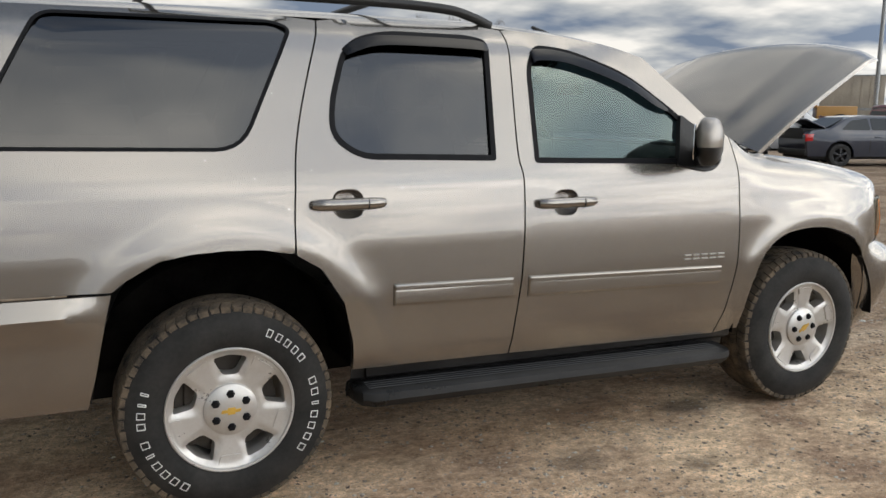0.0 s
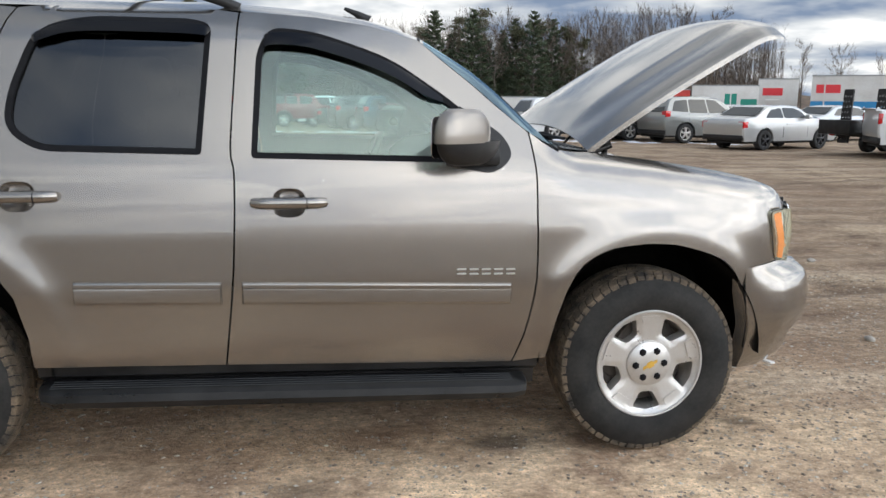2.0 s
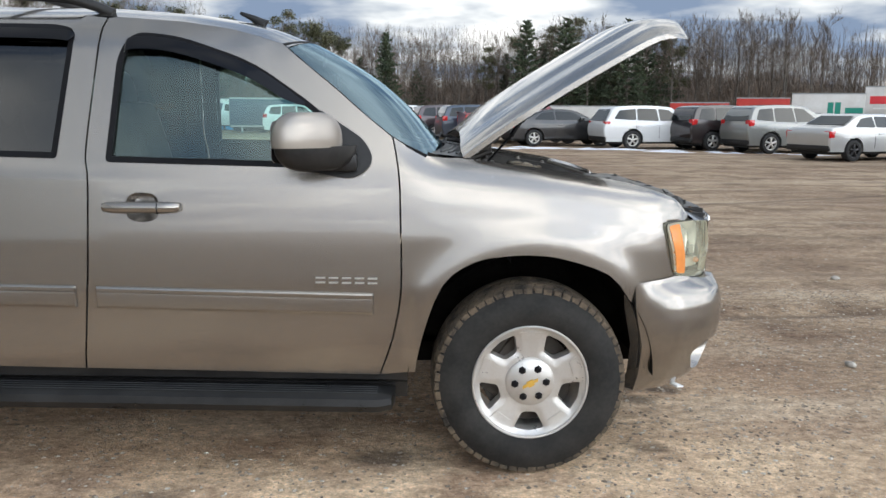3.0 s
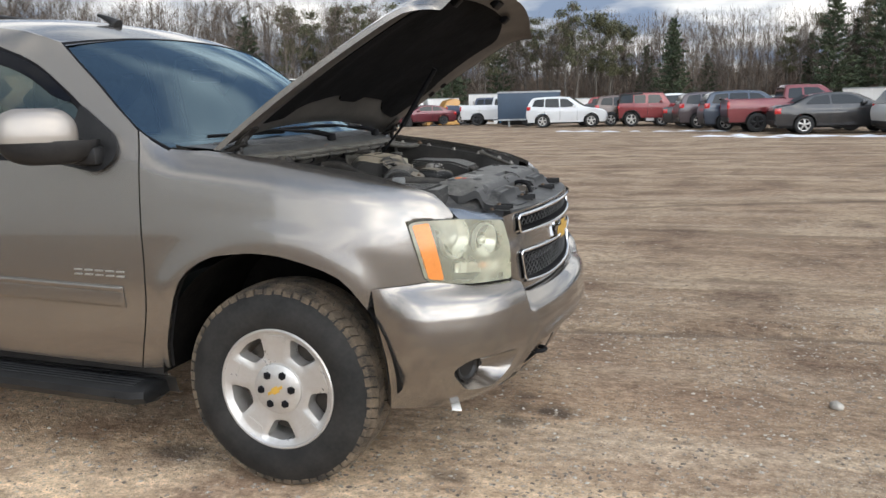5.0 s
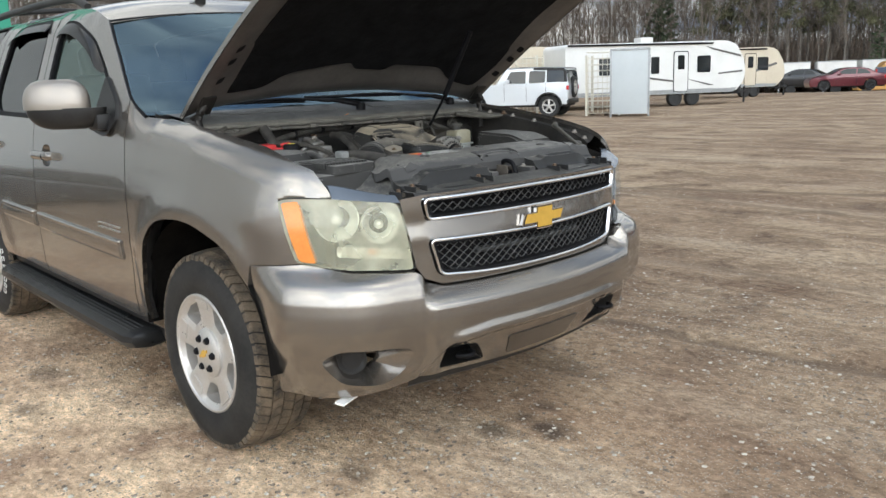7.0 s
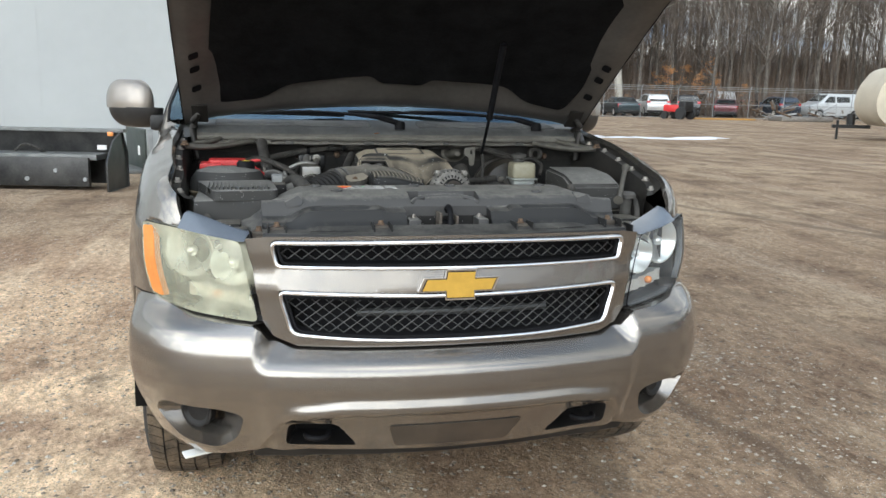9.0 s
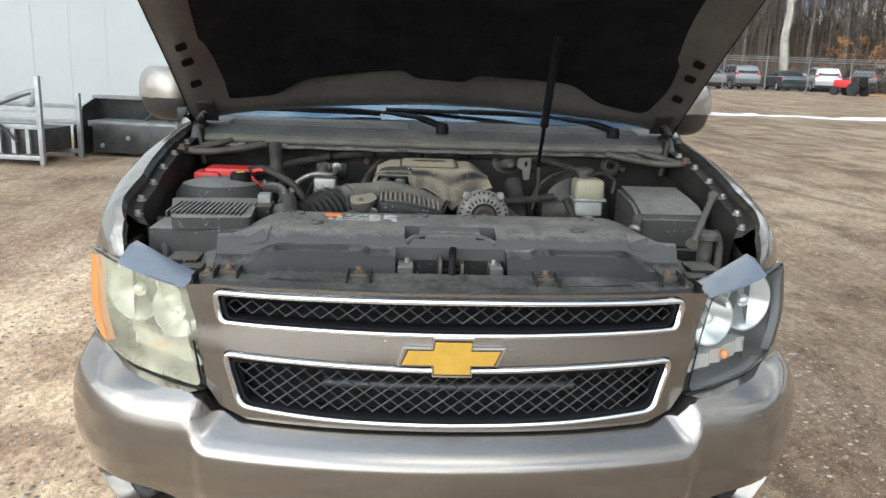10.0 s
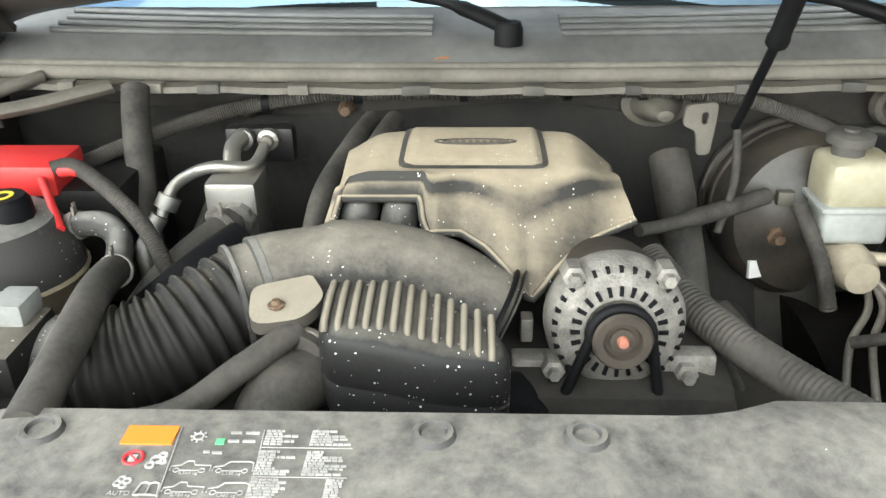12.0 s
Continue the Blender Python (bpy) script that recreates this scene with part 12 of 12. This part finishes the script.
    for _ in range(4300):
        h = rng.uniform(58, 182)
        if h < 106 and rng.random() < 0.25:
            continue
        D = edge_r(h) + 4 + 62 * rng.random()
        x, y = D * math.cos(radians(h)), D * math.sin(radians(h))
        z0 = bank_z(x, y) - 0.1
        H = (rng.uniform(7, 12) if h > 106 else rng.uniform(5.5, 10)) * (1 if h < 136 else 1.15)
        p = Vector((x, y, z0)); top = p + Vector((rng.uniform(-0.6, 0.6), rng.uniform(-0.6, 0.6), H))
        far.tube(p, top, rng.uniform(0.02, 0.075), 0.012, 3)
        for _ in range(17):
            b = p.lerp(top, rng.uniform(0.35, 1.0)); g = (rv(rng) + Vector((0, 0, 0.9))).normalized()
            c = b + g * rng.uniform(0.8, 2.2)
            far.sliver(b, c, 0.022)
            far.sliver(b.lerp(c, 0.5), b.lerp(c, 0.5) + (g + rv(rng, 0.9)).normalized() * 1.0, 0.014)
    haze = Soup()
    for _ in range(150000):
        h = rng.uniform(60, 182)
        if h < 104 and rng.random() < 0.25:
            continue
        D = edge_r(h) + 3 + 45 * rng.random()
        x, y = D * math.cos(radians(h)), D * math.sin(radians(h))
        top = 13.5 if h > 104 else (9.5 if h > 66 else 5.5)
        p = Vector((x, y, bank_z(x, y) + top * rng.random() ** 0.8))
        g = (rv(rng) + Vector((0, 0, 0.8))).normalized()
        haze.sliver(p, p + g * rng.uniform(0.5, 1.7), 0.020)
    tagged(new("far_twigs", haze.mesh("far_twigs", M_HAZE)), "tangle of fine bare twigs in the wood", "woods", kind="stuff")
    tagged(new("far_woods", far.mesh("far_woods", M_TWIG)), "thin bare stems of the wood behind", "woods", kind="stuff")
    for _ in range(12000):
        h = rng.uniform(57, 184)
        D = edge_r(h) + 0.5 + 40 * rng.random() ** 1.2
        x, y = D * math.cos(radians(h)), D * math.sin(radians(h))
        p = Vector((x, y, bank_z(x, y) - 0.1))
        H = rng.uniform(1.2, 4.6)
        for _ in range(6):
            g = (rv(rng, 0.55) + Vector((0, 0, 1))).normalized()
            brush.sliver(p + rv(rng, 0.3), p + g * H * rng.uniform(0.5, 1.0), 0.045)
    tagged(new("brush", brush.mesh("brush", M_BRUSH)), "dry brown undergrowth along the wood", "undergrowth", kind="stuff")
    # young beeches that keep their dry leaves
    leafy = []
    for sd in range(3):
        r2 = random.Random(70 + sd); tr, cr = Soup(), Soup()
        tr.tube(Vector((0, 0, -0.2)), Vector((0.1, 0, 4.6)), 0.06, 0.015, 5)
        for k in range(15):
            z = r2.uniform(0.9, 4.3); az = r2.uniform(0, 6.28); L = (5 - z) * 0.42 * r2.uniform(0.6, 1.2)
            d = Vector((math.cos(az), math.sin(az), 0.25))
            tr.tube(Vector((0.02 * z, 0, z)), Vector((0.02 * z, 0, z)) + d * L, 0.014, 0.005, 3)
            for _ in range(34):
                c = Vector((0.02 * z, 0, z)) + d * L * r2.uniform(0.3, 1.05) + Vector((r2.gauss(0, 0.17), r2.gauss(0, 0.17), r2.gauss(0, 0.10)))
                t1 = rv(r2).normalized() * 0.06
                cr.leaf(c, t1, t1.cross(rv(r2)).normalized() * 0.045)
        leafy.append((tr.mesh("trunk", M_BARK), cr.mesh("crown", M_BEECH)))
    for k, (h, D, s) in enumerate(((150.9, 70, 0.95), (148.9, 69, 0.8), (149.8, 73, 0.9), (147.6, 71, 0.7), (151.8, 74, 0.75), (145.8, 72, 0.6), (153.6, 69, 0.4), (148.1, 75, 1.0), (160.2, 71, 0.7), (165.0, 73, 0.8), (117.4, 99, 0.6), (99.5, 98, 0.5))):
        plant("young_beech", leafy[k % 3], h, D, s, k * 1.3, "young beech with dry orange leaves", group="young beeches")


woods()


# ---- snow and stones ----
M_SNOW = mat("old_snow", (0.74, 0.76, 0.80), 0.7, vary=0.12, scale=2, bump=0.4, bump_scale=12)
M_STONE = mat("yard_stone", (0.30, 0.265, 0.22), 0.9, vary=0.35, scale=20, tint=(0.46, 0.43, 0.38), bump=0.2, bump_scale=60)


def snow_patches():
    """Thin leftovers of snow with ragged outlines."""
    rng = random.Random(9)
    s = Soup()

    def patch(x, y, a, b, rot):
        n = 26
        ring, c = [], len(s.v)
        s.v.append(Vector((x, y, ground_z(x, y) + 0.05)))
        for k in range(n):
            t = 2 * math.pi * k / n
            r = 1 + 0.45 * noise.noise((math.cos(t) * 1.5 + x, math.sin(t) * 1.5 + y, 0.3)) + rng.uniform(-0.12, 0.12)
            u, w = a * r * math.cos(t), b * r * math.sin(t)
            px, py = x + u * math.cos(rot) - w * math.sin(rot), y + u * math.sin(rot) + w * math.cos(rot)
            s.v.append(Vector((px, py, ground_z(px, py) - 0.01)))
        for k in range(n):
            s.f.append((c, c + 1 + k, c + 1 + (k + 1) % n))
    for k in range(26):
        u = k / 25
        patch(1.5 + 12 * u + rng.uniform(-0.6, 0.6), 30.2 - 5.2 * u + rng.uniform(-0.9, 0.9), rng.uniform(0.4, 1.3), rng.uniform(0.10, 0.28), -0.35 + rng.uniform(-0.2, 0.2))
    for k in range(12):
        u = k / 11
        patch(-24.8 + rng.uniform(-0.7, 0.7), 9.5 + 7 * u, rng.uniform(0.2, 0.5), rng.uniform(0.4, 1.1), rng.uniform(-0.3, 0.3))
    for k in range(8):
        patch(-5.5 + 1.2 * k, 37.0 - 0.35 * k + rng.uniform(-0.4, 0.4), rng.uniform(0.3, 0.8), rng.uniform(0.1, 0.2), -0.3)
    me = s.mesh("snow", M_SNOW)
    me.polygons.foreach_set("use_smooth", [True] * len(me.polygons))
    tagged(new("snow", me), "thin leftover patches of white snow on dirt", "snow", kind="stuff")


snow_patches()


def pebbles():
    """Loose gravel on the dirt round the vehicle."""
    rng = random.Random(21)
    s = Soup()
    base = [Vector(p) for p in ((1, 0, 0), (0, 1, 0), (-1, 0, 0), (0, -1, 0), (0, 0, 0.8), (0.7, 0.7, 0.45), (-0.7, 0.6, 0.4), (-0.6, -0.7, 0.45), (0.7, -0.7, 0.4))]
    fs = ((0, 5, 4), (5, 1, 4), (1, 6, 4), (6, 2, 4), (2, 7, 4), (7, 3, 4), (3, 8, 4), (8, 0, 4), (0, 1, 5), (1, 2, 6), (2, 3, 7), (3, 0, 8))
    n = 0
    while n < 42000:
        x, y = (rng.uniform(-4.5, 4.5), rng.uniform(-3.9, 2.6)) if n % 3 else (rng.uniform(-6.5, 9), rng.uniform(-5.2, 7))
        if noise.noise((x * 0.9, y * 0.9, 5)) + 0.5 * noise.noise((x * 3.1, y * 3.1, 7)) < rng.uniform(-0.5, 0.4):
            continue
        n += 1
        r = 0.0038 * math.exp(rng.expovariate(1.7)) if rng.random() < 0.997 else rng.uniform(0.012, 0.024)
        r = min(r, 0.013)
        a = rng.uniform(0, 6.28); ca, sa = math.cos(a), math.sin(a); sq = rng.uniform(0.55, 1.0)
        i = len(s.v); z = ground_z(x, y) - r * 0.18
        for p in base:
            q = p * r * rng.uniform(0.85, 1.15)
            s.v.append(Vector((x + q.x * ca - q.y * sq * sa, y + q.x * sa + q.y * sq * ca, z + q.z * rng.uniform(0.6, 0.95))))
        s.f += [tuple(i + k for k in t) for t in fs]
    tagged(new("gravel", s.mesh("gravel", M_PEBBLE)), "loose tan and grey gravel on the dirt", "gravel", kind="stuff")
    # single larger stones
    for x, y, r in ((2.15, 0.46, 0.035), (3.3, 1.5, 0.045), (4.1, 2.6, 0.05), (2.7, -1.6, 0.03), (3.9, 0.2, 0.035), (1.9, -2.2, 0.028), (5.2, 3.3, 0.06), (3.4, 3.0, 0.04), (6.0, 1.7, 0.05)):
        bm = bmesh.new()
        bmesh.ops.create_icosphere(bm, subdivisions=2, radius=r)
        for v in bm.verts:
            v.co *= 1 + 0.3 * noise.noise(v.co * 28 + Vector((x, y, 0)))
            v.co.z *= 0.6
        o = obj("stone", bm, M_STONE, None, smooth=True)
        o.location = (x, y, ground_z(x, y) + r * 0.3)
        tagged(o, "small grey stone lying on the dirt", "stone", "stones on the dirt")


def pebble_material():
    m = bpy.data.materials.new("gravel")
    m.use_nodes = True
    n, l = m.node_tree.nodes, m.node_tree.links
    b = n["Principled BSDF"]; b.inputs["Roughness"].default_value = 0.9
    g = n.new("ShaderNodeNewGeometry")
    r = n.new("ShaderNodeValToRGB")
    e = r.color_ramp.elements
    e[0].color, e[1].color = (0.11, 0.086, 0.066, 1), (0.48, 0.44, 0.37, 1)
    q = e.new(0.62); q.color = (0.27, 0.22, 0.17, 1)
    l.new(g.outputs["Random Per Island"], r.inputs["Fac"]); l.new(r.outputs["Color"], b.inputs["Base Color"])
    return m


M_PEBBLE = pebble_material()
pebbles()
